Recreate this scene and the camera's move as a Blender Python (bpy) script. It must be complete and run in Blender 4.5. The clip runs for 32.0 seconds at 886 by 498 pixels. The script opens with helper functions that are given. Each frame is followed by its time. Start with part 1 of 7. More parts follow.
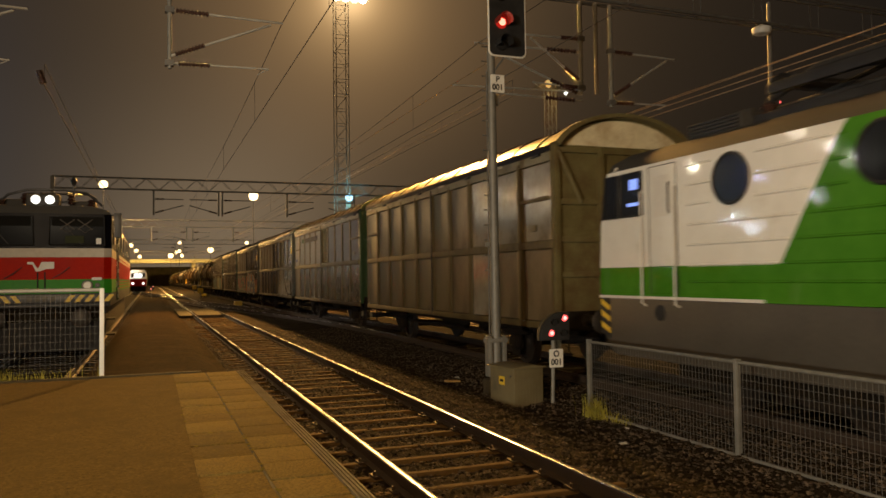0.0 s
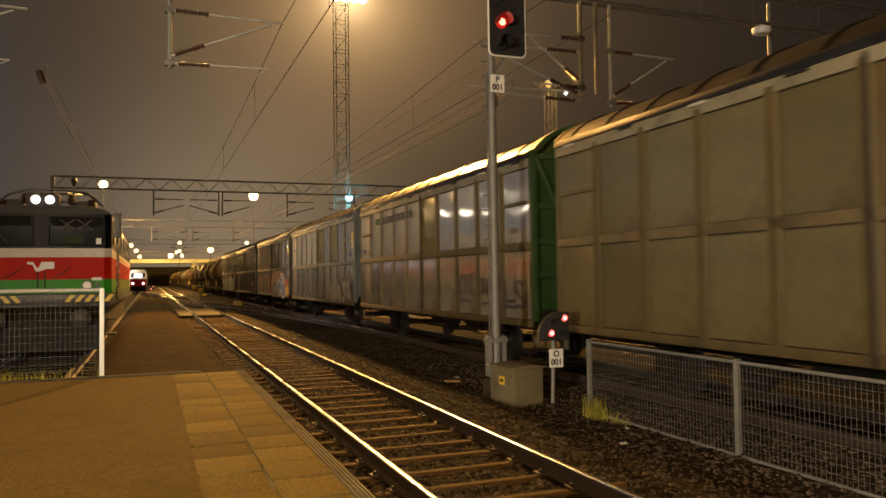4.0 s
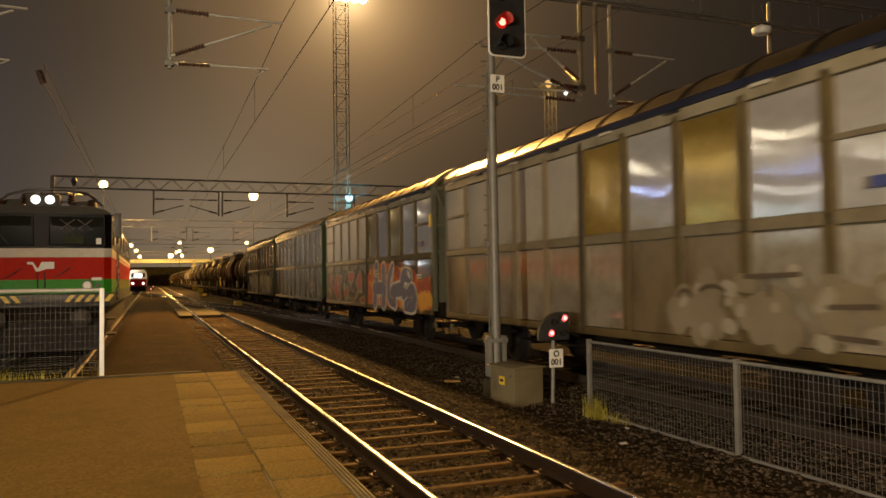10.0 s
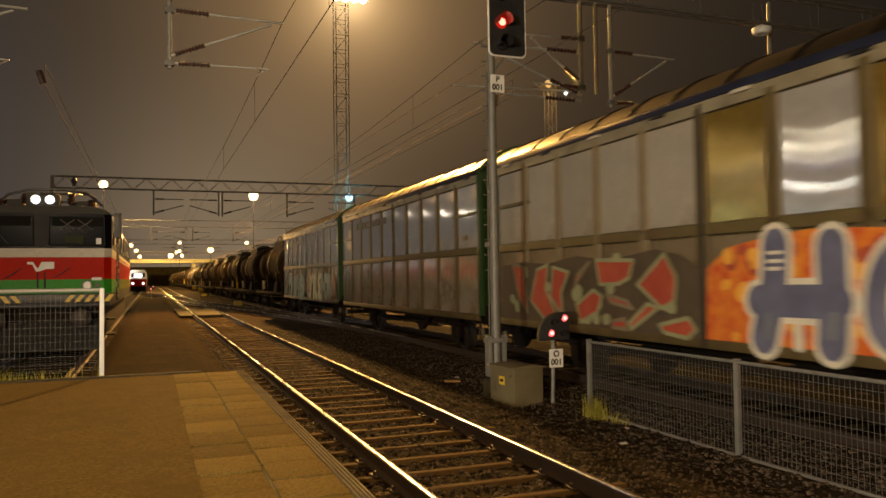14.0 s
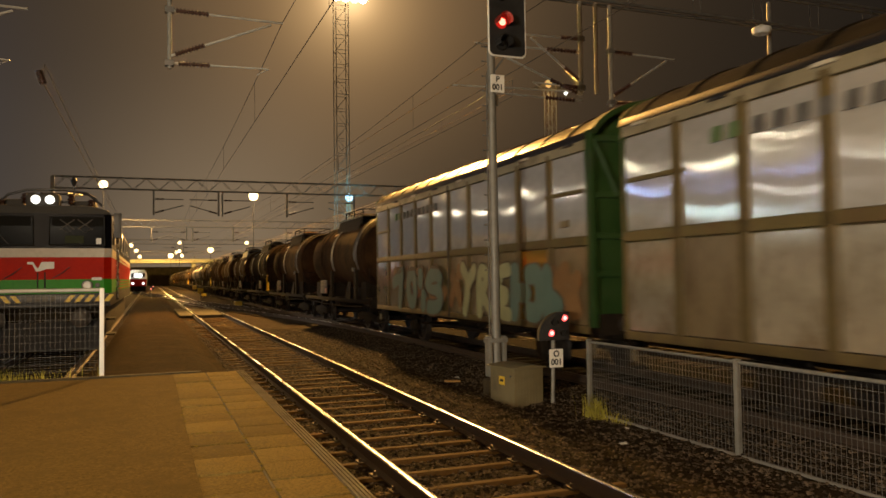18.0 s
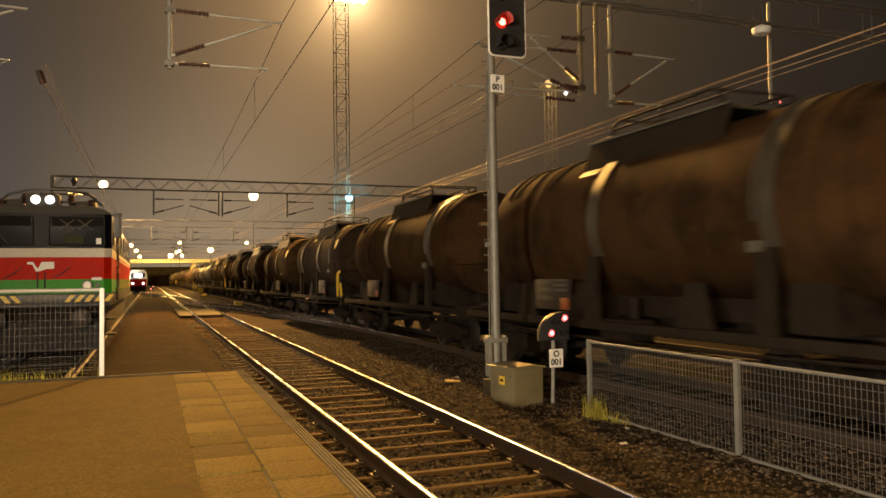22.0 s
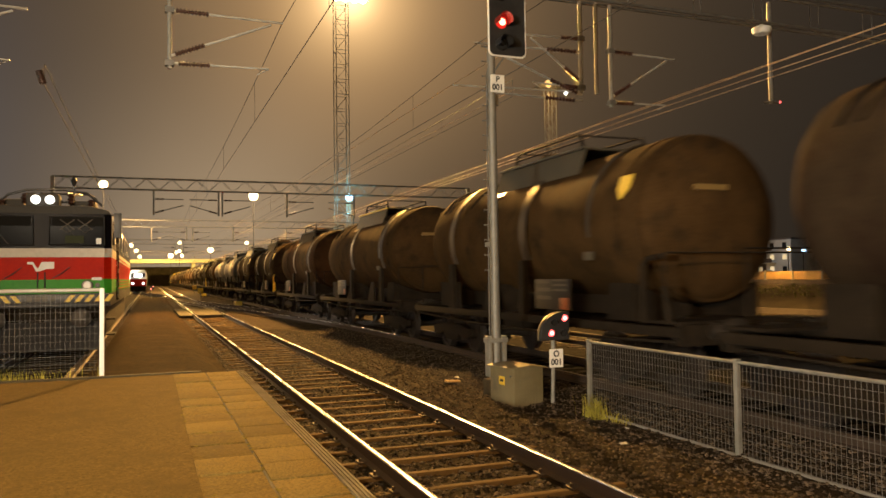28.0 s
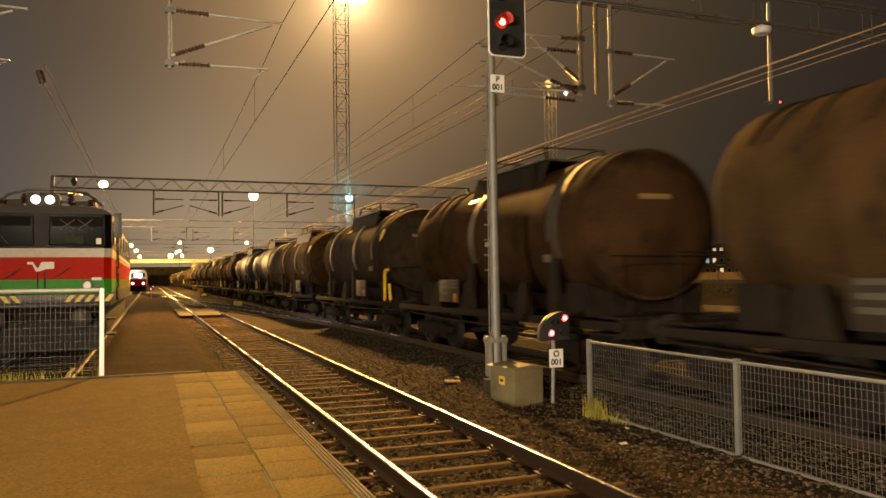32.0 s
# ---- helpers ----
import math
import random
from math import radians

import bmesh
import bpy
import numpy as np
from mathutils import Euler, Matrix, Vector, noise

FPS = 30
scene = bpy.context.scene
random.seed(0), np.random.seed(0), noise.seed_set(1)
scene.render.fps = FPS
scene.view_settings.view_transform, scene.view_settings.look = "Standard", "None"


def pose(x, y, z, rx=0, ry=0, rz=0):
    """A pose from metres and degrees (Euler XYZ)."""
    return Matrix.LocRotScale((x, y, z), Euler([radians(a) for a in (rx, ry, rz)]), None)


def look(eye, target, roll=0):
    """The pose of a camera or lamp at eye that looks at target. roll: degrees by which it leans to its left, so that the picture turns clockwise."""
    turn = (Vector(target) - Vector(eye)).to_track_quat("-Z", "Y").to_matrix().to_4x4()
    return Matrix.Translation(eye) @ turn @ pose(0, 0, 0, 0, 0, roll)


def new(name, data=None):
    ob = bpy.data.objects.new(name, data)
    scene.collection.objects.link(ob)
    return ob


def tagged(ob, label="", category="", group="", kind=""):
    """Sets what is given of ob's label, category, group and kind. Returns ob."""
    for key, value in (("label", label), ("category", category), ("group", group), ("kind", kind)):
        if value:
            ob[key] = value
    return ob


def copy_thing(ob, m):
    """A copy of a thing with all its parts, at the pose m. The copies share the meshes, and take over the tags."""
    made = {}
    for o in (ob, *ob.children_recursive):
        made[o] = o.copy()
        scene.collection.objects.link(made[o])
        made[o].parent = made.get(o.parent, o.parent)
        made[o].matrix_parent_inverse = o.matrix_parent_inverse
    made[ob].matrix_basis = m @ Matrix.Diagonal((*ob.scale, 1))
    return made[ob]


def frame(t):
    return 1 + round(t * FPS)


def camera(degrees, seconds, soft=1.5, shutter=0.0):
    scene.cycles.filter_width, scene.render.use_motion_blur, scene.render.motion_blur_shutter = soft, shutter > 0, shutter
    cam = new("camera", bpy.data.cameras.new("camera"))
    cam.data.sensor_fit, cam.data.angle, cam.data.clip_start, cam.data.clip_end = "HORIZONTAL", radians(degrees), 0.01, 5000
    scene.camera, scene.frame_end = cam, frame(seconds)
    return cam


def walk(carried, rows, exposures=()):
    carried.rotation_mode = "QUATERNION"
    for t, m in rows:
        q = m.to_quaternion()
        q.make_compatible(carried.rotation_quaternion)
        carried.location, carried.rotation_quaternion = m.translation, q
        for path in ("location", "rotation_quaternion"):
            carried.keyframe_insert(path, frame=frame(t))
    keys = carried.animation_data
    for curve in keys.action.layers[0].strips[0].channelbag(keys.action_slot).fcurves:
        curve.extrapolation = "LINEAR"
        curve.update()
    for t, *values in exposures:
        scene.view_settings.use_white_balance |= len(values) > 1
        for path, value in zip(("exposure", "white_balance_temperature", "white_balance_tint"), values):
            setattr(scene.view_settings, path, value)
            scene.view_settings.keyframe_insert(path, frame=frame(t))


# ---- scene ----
# One plan: near track along x = 0, y runs away from the eye, z = 0 on the rail heads.
EYE = Vector((-3.076, 0.0, 1.882))
YAW, PITCH, ROLL = radians(20.84), radians(2.103), -0.769
AIM = EYE + Vector((math.sin(YAW) * math.cos(PITCH), math.cos(YAW) * math.cos(PITCH), math.sin(PITCH)))
cam = camera(59.94, 32.0, soft=1.6, shutter=1.0)
EXPOSURE = [(0.0, -1.02), (2.0, -0.72), (3.0, -0.62), (6.0, -0.54), (8.0, -0.60), (13.0, -0.75), (19.0, -0.72), (21.0, -0.5), (22.5, -0.08), (25.0, 0.05), (32.0, 0.06)]
walk(cam, [(0.0, look(EYE, AIM, ROLL)), (32.0, look(EYE, AIM, ROLL))], EXPOSURE)

TRAIN_X = 5.36      # centre line of the freight train's track
LOCO_X = -5.46      # centre line of the parked locomotive's track
GAUGE = 0.797       # rail centre from track centre
BALLAST = -0.20


# ---- world and lights ----
def node_chain(tree):
    def add(kind, *links, operation=None):
        n = tree.nodes.new(kind)
        if operation:
            n.operation = operation
        for i, v in enumerate(links):
            if isinstance(v, bpy.types.NodeSocket):
                tree.links.new(v, n.inputs[i])
            elif v is not None:
                n.inputs[i].default_value = v
        return n
    return add


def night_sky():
    """Low cloud over a lit rail yard, lamp haze painted into its colour: warm near the flood mast, grey-blue away from
    it.
    """
    world = bpy.data.worlds.new("night_sky")
    scene.world = world
    world.use_nodes = True
    tree = world.node_tree
    tree.nodes.clear()
    add = node_chain(tree)
    gen = add("ShaderNodeTexCoord").outputs["Generated"]
    way = add("ShaderNodeVectorMath", gen, operation="NORMALIZE").outputs[0]

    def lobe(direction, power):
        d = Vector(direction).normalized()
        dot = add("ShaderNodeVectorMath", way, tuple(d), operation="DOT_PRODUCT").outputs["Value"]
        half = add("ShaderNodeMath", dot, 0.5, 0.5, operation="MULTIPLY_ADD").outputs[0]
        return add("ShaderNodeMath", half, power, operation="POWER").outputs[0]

    def scaled(colour, value):
        n = tree.nodes.new("ShaderNodeVectorMath")
        n.operation = "SCALE"
        n.inputs[0].default_value = colour
        tree.links.new(value, n.inputs["Scale"])
        return n.outputs[0]

    # The flood lobes paint the lamp's hazy glow onto the sky.
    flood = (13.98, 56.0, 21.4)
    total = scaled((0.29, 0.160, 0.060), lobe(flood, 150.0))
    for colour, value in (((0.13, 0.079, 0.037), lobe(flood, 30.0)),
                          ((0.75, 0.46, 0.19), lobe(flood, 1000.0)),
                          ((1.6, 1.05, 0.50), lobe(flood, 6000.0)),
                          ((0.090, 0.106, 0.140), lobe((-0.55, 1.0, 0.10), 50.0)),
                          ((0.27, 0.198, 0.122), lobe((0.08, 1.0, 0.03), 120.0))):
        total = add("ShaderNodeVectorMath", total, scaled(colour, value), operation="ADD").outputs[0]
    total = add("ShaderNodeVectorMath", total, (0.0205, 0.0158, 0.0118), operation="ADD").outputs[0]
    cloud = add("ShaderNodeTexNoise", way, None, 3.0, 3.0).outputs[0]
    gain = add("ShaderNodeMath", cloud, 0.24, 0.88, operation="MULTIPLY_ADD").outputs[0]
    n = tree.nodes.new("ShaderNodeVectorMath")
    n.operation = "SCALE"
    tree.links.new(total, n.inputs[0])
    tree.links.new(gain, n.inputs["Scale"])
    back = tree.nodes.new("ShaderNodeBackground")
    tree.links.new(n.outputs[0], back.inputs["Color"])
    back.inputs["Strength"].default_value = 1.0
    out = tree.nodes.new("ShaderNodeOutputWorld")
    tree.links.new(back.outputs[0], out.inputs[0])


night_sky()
SODIUM = (1.0, 0.52, 0.13)


def bulb(name, place, watts, colour, size=0.25):
    lamp = bpy.data.lights.new(name, "POINT")
    lamp.energy, lamp.color, lamp.shadow_soft_size = watts, colour, size
    ob = new(name, lamp)
    ob.location = place
    return ob


def beam(name, place, target, watts, colour, cone=110, size=0.3):
    lamp = bpy.data.lights.new(name, "SPOT")
    lamp.energy, lamp.color, lamp.shadow_soft_size = watts, colour, size
    lamp.spot_size, lamp.spot_blend = radians(cone), 0.6
    ob = new(name, lamp)
    ob.matrix_basis = look(place, target)
    return ob


FLOOD = (10.9, 54.8, 22.6)
WARM_WHITE = (1.0, 0.90, 0.72)
beam("flood_light", FLOOD, (2, 14, 0), 270000, (1.0, 0.505, 0.12), 116, 1.0)
# Added side fill for the distant wagon walls; no lamp stands here.
beam("yard_light", (-15.0, 44.0, 6.5), (3.86, 37.0, 2.6), 8500, (1.0, 0.90, 0.74), 50, 1.0)
beam("platform_light", (-7.0, -7.0, 7.5), (-1.0, 9.0, 0.0), 3300, (1.0, 0.48, 0.10), 140, 0.25)
beam("platform_light", (-8.5, -3.0, 6.5), (4.0, 11.0, 2.6), 5200, (1.0, 0.70, 0.38), 75, 0.2)
# unseen fill lights added behind the platform, low and level: train side, parked locomotive
beam("station_light", (-20.0, -9.0, 2.7), (4.0, 6.8, 2.6), 24000, WARM_WHITE, 62, 0.5)
beam("station_light", (-9.0, -15.0, 4.4), (-5.0, 21.0, 2.8), 22000, (1.0, 0.82, 0.58), 26, 0.4)
beam("warm_station_light", (-16.0, 33.0, 7.5), (4.0, 10.0, 3.0), 260, (1.0, 0.86, 0.62), 70, 0.16)
beam("blue_station_light", (-17.0, 37.0, 6.5), (4.0, 10.0, 3.0), 170, (0.42, 0.52, 1.0), 70, 0.12)
beam("white_station_light", (-15.0, 29.0, 4.5), (4.0, 10.0, 2.6), 170, (0.70, 0.95, 1.0), 70, 0.14)

for y, z, watts, colour, size in ((26.2, 8.1, 100, (1.0, 0.86, 0.62), 0.13), (24.4, 7.2, 110, (1.0, 0.88, 0.66), 0.13), (23.2, 6.5, 80, (1.0, 0.92, 0.75), 0.10), (25.2, 5.2, 85, (1.0, 0.95, 0.85), 0.12),
                                  (28.7, 6.5, 110, (0.42, 0.52, 1.0), 0.14), (28.9, 4.0, 120, (0.80, 0.93, 1.0), 0.24)):
    beam("station_lamp", (-16.0, y, z), (4.0, 6.5, 2.8), watts, colour, 60, size)
for y, watts in ((46.0, 1.0), (62.0, 1.4)):
    beam("warm_station_light", (-16.0, y, 7.5), (4.0, 0.3 * y, 3.0), 260 * watts, (1.0, 0.86, 0.62), 60, 0.16)
    beam("white_station_light", (-15.0, y - 3.0, 4.6), (4.0, 0.3 * y, 2.6), 150 * watts, (0.70, 0.90, 1.0), 60, 0.14)
    beam("white_station_light", (-15.0, y + 3.0, 3.3), (4.0, 0.3 * y, 2.2), 110 * watts, (0.80, 0.92, 1.0), 60, 0.14)

# ---- mesh helpers ----
class Shape:
    """Vertices and faces of one mesh, gathered from simple solids."""

    def __init__(self):
        self.verts, self.faces, self.slots, self.slot = [], [], [], 0

    def face(self, idx):
        self.faces.append(idx)
        self.slots.append(self.slot)

    def box(self, x0, x1, y0, y1, z0, z1):
        n = len(self.verts)
        self.verts += [(x0, y0, z0), (x1, y0, z0), (x1, y1, z0), (x0, y1, z0), (x0, y0, z1), (x1, y0, z1), (x1, y1, z1), (x0, y1, z1)]
        for f in ((3, 2, 1, 0), (4, 5, 6, 7), (0, 1, 5, 4), (1, 2, 6, 5), (2, 3, 7, 6), (3, 0, 4, 7)):
            self.face([n + i for i in f])
        return self

    def at(self, c, size):
        return self.box(c[0] - size[0] / 2, c[0] + size[0] / 2, c[1] - size[1] / 2, c[1] + size[1] / 2, c[2] - size[2] / 2, c[2] + size[2] / 2)

    def rod(self, a, b, r, n=8, r2=None, cap=True):
        a, b = Vector(a), Vector(b)
        axis = (b - a).normalized()
        side = axis.orthogonal().normalized()
        up = axis.cross(side)
        k = len(self.verts)
        for p, rad in ((a, r), (b, r if r2 is None else r2)):
            for i in range(n):
                w = 2 * math.pi * (i + 0.5) / n
                self.verts.append(tuple(p + side * (math.cos(w) * rad) + up * (math.sin(w) * rad)))
        for i in range(n):
            j = (i + 1) % n
            self.face([k + i, k + j, k + n + j, k + n + i])
        if cap:
            self.face([k + i for i in reversed(range(n))])
            self.face([k + n + i for i in range(n)])
        return self

    def line(self, points, r, n=6):
        """One bent tube through the points; it closes where the last point is the first."""
        pts = [Vector(p) for p in points]
        ring = len(pts) > 3 and (pts[0] - pts[-1]).length < 1e-6
        if ring:
            pts.pop()
        m, k = len(pts), len(self.verts)
        side = None
        for q, p in enumerate(pts):
            back = pts[q - 1] if q or ring else p
            ahead = pts[(q + 1) % m] if q < m - 1 or ring else p
            d = ((p - back).normalized() if p != back else Vector()) + ((ahead - p).normalized() if ahead != p else Vector())
            d = d.normalized() if d.length > 1e-6 else Vector((0, 0, 1))
            side = d.orthogonal() if side is None else side - d * side.dot(d)
            side = side.normalized() if side.length > 1e-6 else d.orthogonal().normalized()
            up = d.cross(side)
            for i in range(n):
                w = 2 * math.pi * (i + 0.5) / n
                self.verts.append(tuple(p + side * (math.cos(w) * r) + up * (math.sin(w) * r)))
        for q in range(m if ring else m - 1):
            u, v = k + q * n, k + ((q + 1) % m) * n
            for i in range(n):
                j = (i + 1) % n
                self.face([u + i, u + j, v + j, v + i])
        if not ring:
            self.face([k + i for i in reversed(range(n))])
            self.face([k + (m - 1) * n + i for i in range(n)])
        return self

    def prism(self, outline, a, b, axis="y"):
        """A closed outline (u, v) drawn out from a to b along an axis."""
        k, n = len(self.verts), len(outline)
        for w in (a, b):
            for u, v in outline:
                self.verts.append({"y": (u, w, v), "x": (w, u, v), "z": (u, v, w)}[axis])
        for i in range(n):
            j = (i + 1) % n
            self.face([k + i, k + j, k + n + j, k + n + i])
        self.face([k + i for i in reversed(range(n))])
        self.face([k + n + i for i in range(n)])
        return self

    def turned(self, profile, origin, axis="y", n=32, ends=True):
        """A lathe body: profile of (distance along the axis, radius)."""
        k, m = len(self.verts), len(profile)
        ox, oy, oz = origin
        for d, r in profile:
            for i in range(n):
                w = 2 * math.pi * i / n
                c, s = math.cos(w) * r, math.sin(w) * r
                self.verts.append({"y": (ox + c, oy + d, oz + s), "x": (ox + d, oy + c, oz + s), "z": (ox + c, oy + s, oz + d)}[axis])
        for q in range(m - 1):
            for i in range(n):
                j = (i + 1) % n
                self.face([k + q * n + i, k + q * n + j, k + (q + 1) * n + j, k + (q + 1) * n + i])
        if ends:
            self.face([k + i for i in reversed(range(n))])
            self.face([k + (m - 1) * n + i for i in range(n)])
        return self

    def plate(self, points, away):
        """A flat polygon given thickness along the vector away."""
        k, n = len(self.verts), len(points)
        self.verts += [tuple(p) for p in points]
        self.verts += [tuple(Vector(p) + Vector(away)) for p in points]
        for i in range(n):
            j = (i + 1) % n
            self.face([k + i, k + j, k + n + j, k + n + i])
        self.face([k + i for i in reversed(range(n))])
        self.face([k + n + i for i in range(n)])
        return self

    def mesh(self, name, materials, bevel=0.0, smooth=True, tidy=True):
        me = bpy.data.meshes.new(name)
        me.from_pydata(self.verts, [], self.faces)
        materials = materials if isinstance(materials, (list, tuple)) else [materials]
        for m in materials:
            me.materials.append(m)
        me.polygons.foreach_set("material_index", self.slots)
        if tidy or bevel:
            bm = bmesh.new()
            bm.from_mesh(me)
            bmesh.ops.recalc_face_normals(bm, faces=bm.faces)
            if bevel:
                sharp = [e for e in bm.edges if len(e.link_faces) == 2 and e.calc_face_angle(0) > 0.6]
                bmesh.ops.bevel(bm, geom=sharp, offset=bevel, segments=2, profile=0.6, affect="EDGES", clamp_overlap=True)
            bm.to_mesh(me)
            bm.free()
        if smooth:
            me.shade_smooth()
            me.set_sharp_from_angle(angle=radians(38))
        return me


def part(name, shape, material, parent, label="", bevel=0.0, smooth=True, place=None):
    data = shape if isinstance(shape, bpy.types.Mesh) else shape.mesh(name, material, bevel, smooth)
    ob = new(name, data)
    ob.parent = parent
    if place is not None:
        ob.matrix_basis = place
    return tagged(ob, label) if label else ob


def thing(name, place, label, category, group="", kind=""):
    ob = new(name)
    ob.empty_display_size = 0.2
    ob.matrix_basis = place
    return tagged(ob, label, category, group, kind)


def single(name, shape, material, label, category, group="", kind="", place=None, bevel=0.0, smooth=True):
    ob = new(name, shape.mesh(name, material, bevel, smooth))
    if place is not None:
        ob.matrix_basis = place
    return tagged(ob, label, category, group, kind)


# ---- materials ----
def surface(name, low, high, grain=6.0, rough=0.7, metal=0.0, bump=0.15, fine=60.0, spread=0.0, dirt=None, dirt_scale=1.4, dirt_amount=0.5,
            rough_spread=0.15, stretch=(1, 1, 1), specular=0.5, bump_size=0.02, brushed=0.0):
    """A procedural surface: two scales of colour, optional dirt, per-object spread, relief."""
    m = bpy.data.materials.new(name)
    m.use_nodes = True
    tree = m.node_tree
    tree.nodes.clear()
    add = node_chain(tree)
    co = add("ShaderNodeTexCoord").outputs["Object"]
    co = add("ShaderNodeMapping", co, None, None, stretch).outputs[0]
    big = add("ShaderNodeTexNoise", co, None, grain, 5.0, 0.6).outputs[0]
    small = add("ShaderNodeTexNoise", co, None, fine, 3.0, 0.6).outputs[0]
    both = add("ShaderNodeMath", small, 0.4, operation="MULTIPLY").outputs[0]
    both = add("ShaderNodeMath", big, 0.6, both, operation="MULTIPLY_ADD").outputs[0]
    ramp = add("ShaderNodeMapRange", both, 0.34, 0.66, 0.0, 1.0).outputs[0]
    mix = tree.nodes.new("ShaderNodeMix")
    mix.data_type = "RGBA"
    tree.links.new(ramp, mix.inputs[0])
    mix.inputs[6].default_value, mix.inputs[7].default_value = (*low, 1), (*high, 1)
    colour = mix.outputs[2]
    if dirt:
        patch = add("ShaderNodeTexNoise", co, None, dirt_scale, 6.0, 0.65).outputs[0]
        amount = add("ShaderNodeMapRange", patch, 0.62 - 0.3 * dirt_amount, 0.78 - 0.2 * dirt_amount, 0.0, 0.85).outputs[0]
        over = tree.nodes.new("ShaderNodeMix")
        over.data_type = "RGBA"
        tree.links.new(amount, over.inputs[0])
        tree.links.new(colour, over.inputs[6])
        over.inputs[7].default_value = (*dirt, 1)
        colour = over.outputs[2]
    if spread:
        rnd = add("ShaderNodeObjectInfo").outputs["Random"]
        gain = add("ShaderNodeMath", rnd, 2 * spread, 1 - spread, operation="MULTIPLY_ADD").outputs[0]
        n = tree.nodes.new("ShaderNodeVectorMath")
        n.operation = "SCALE"
        tree.links.new(colour, n.inputs[0])
        tree.links.new(gain, n.inputs["Scale"])
        colour = n.outputs[0]
    bsdf = tree.nodes.new("ShaderNodeBsdfPrincipled")
    tree.links.new(colour, bsdf.inputs["Base Color"])
    r = add("ShaderNodeMath", big, 2 * rough_spread, rough - rough_spread, operation="MULTIPLY_ADD").outputs[0]
    tree.links.new(r, bsdf.inputs["Roughness"])
    bsdf.inputs["Metallic"].default_value = metal
    if brushed:
        along = tree.nodes.new("ShaderNodeTangent")
        along.direction_type = "UV_MAP"
        bsdf.inputs["Anisotropic"].default_value = brushed
        tree.links.new(along.outputs[0], bsdf.inputs["Tangent"])
    bsdf.inputs["Specular IOR Level"].default_value = specular
    if bump:
        b = tree.nodes.new("ShaderNodeBump")
        b.inputs["Strength"].default_value = bump
        b.inputs["Distance"].default_value = bump_size
        tree.links.new(both, b.inputs["Height"])
        tree.links.new(b.outputs[0], bsdf.inputs["Normal"])
    out = tree.nodes.new("ShaderNodeOutputMaterial")
    tree.links.new(bsdf.outputs[0], out.inputs[0])
    return m


def glow(name, colour, strength):
    m = bpy.data.materials.new(name)
    m.use_nodes = True
    tree = m.node_tree
    tree.nodes.clear()
    e = tree.nodes.new("ShaderNodeEmission")
    e.inputs[0].default_value, e.inputs[1].default_value = (*colour, 1), strength
    out = tree.nodes.new("ShaderNodeOutputMaterial")
    tree.links.new(e.outputs[0], out.inputs[0])
    return m


def glass(name, colour, rough=0.05):
    m = bpy.data.materials.new(name)
    m.use_nodes = True
    b = m.node_tree.nodes["Principled BSDF"]
    b.inputs["Base Color"].default_value = (*colour, 1)
    b.inputs["Roughness"].default_value = rough
    b.inputs["Specular IOR Level"].default_value = 0.2
    return m


ballast_mat = surface("ballast_stone", (0.01106, 0.00819, 0.005382), (0.04423, 0.03276, 0.02153), 5.0, 0.9, 0, 0.8, 34.0, dirt=(0.05, 0.035, 0.022), dirt_amount=0.3, bump_size=0.05, specular=0.03)
stone_mat = surface("crushed_stone", (0.02702, 0.02048, 0.014), (0.1229, 0.0936, 0.06458), 9.0, 0.8, 0, 0.3, 60.0, spread=0.75, specular=0.12)
ground_mat = surface("yard_ground", (0.022, 0.019, 0.014), (0.06, 0.05, 0.035), 0.5, 0.9, 0, 0.4, 20.0, bump_size=0.04, specular=0.02)
asphalt_mat = surface("platform_asphalt", (0.04801, 0.03252, 0.009293), (0.1797, 0.1239, 0.03562), 34.0, 0.9, 0, 0.7, 110.0, dirt=(0.090, 0.063, 0.020), dirt_scale=2.2, dirt_amount=0.5, bump_size=0.010, specular=0.03)
slab_mat = surface("concrete_slab", (0.08162, 0.05782, 0.017), (0.2449, 0.1769, 0.05306), 42.0, 0.9, 0, 0.9, 130.0, spread=0.24, dirt=(0.13, 0.096, 0.04), dirt_scale=5.0, dirt_amount=0.35, bump_size=0.01, specular=0.04)
kerb_mat = surface("ribbed_edge_concrete", (0.136, 0.1122, 0.07483), (0.2177, 0.1837, 0.1224), 4.0, 0.85, 0, 0.35, 60.0, dirt=(0.10, 0.085, 0.05), dirt_amount=0.4, spread=0.1, specular=0.05)
path_mat = surface("sand_path", (0.00805, 0.0046, 0.001495), (0.0391, 0.02242, 0.00736), 9.0, 0.95, 0, 0.9, 60.0, dirt=(0.040, 0.024, 0.009), dirt_scale=1.3, dirt_amount=0.35, bump_size=0.015, specular=0.02)
moss_mat = surface("moss_joint", (0.11, 0.09, 0.016), (0.22, 0.17, 0.03), 9.0, 0.95, 0, 0.5, 80.0, specular=0.05)
sleeper_mat = surface("sleeper_wood", (0.0657, 0.04174, 0.01855), (0.1469, 0.09434, 0.04251), 3.0, 0.8, 0, 0.4, 40.0, spread=0.25, stretch=(0.3, 3, 1), bump_size=0.01, specular=0.05)
dark_sleeper_mat = surface("dark_sleeper_wood", (0.02, 0.015, 0.011), (0.05, 0.037, 0.026), 3.0, 0.8, 0, 0.4, 40.0, specular=0.05)
rail_mat = surface("rail_rust", (0.022, 0.014, 0.009), (0.055, 0.034, 0.02), 7.0, 0.75, 0.2, 0.3, 80.0, bump_size=0.004)
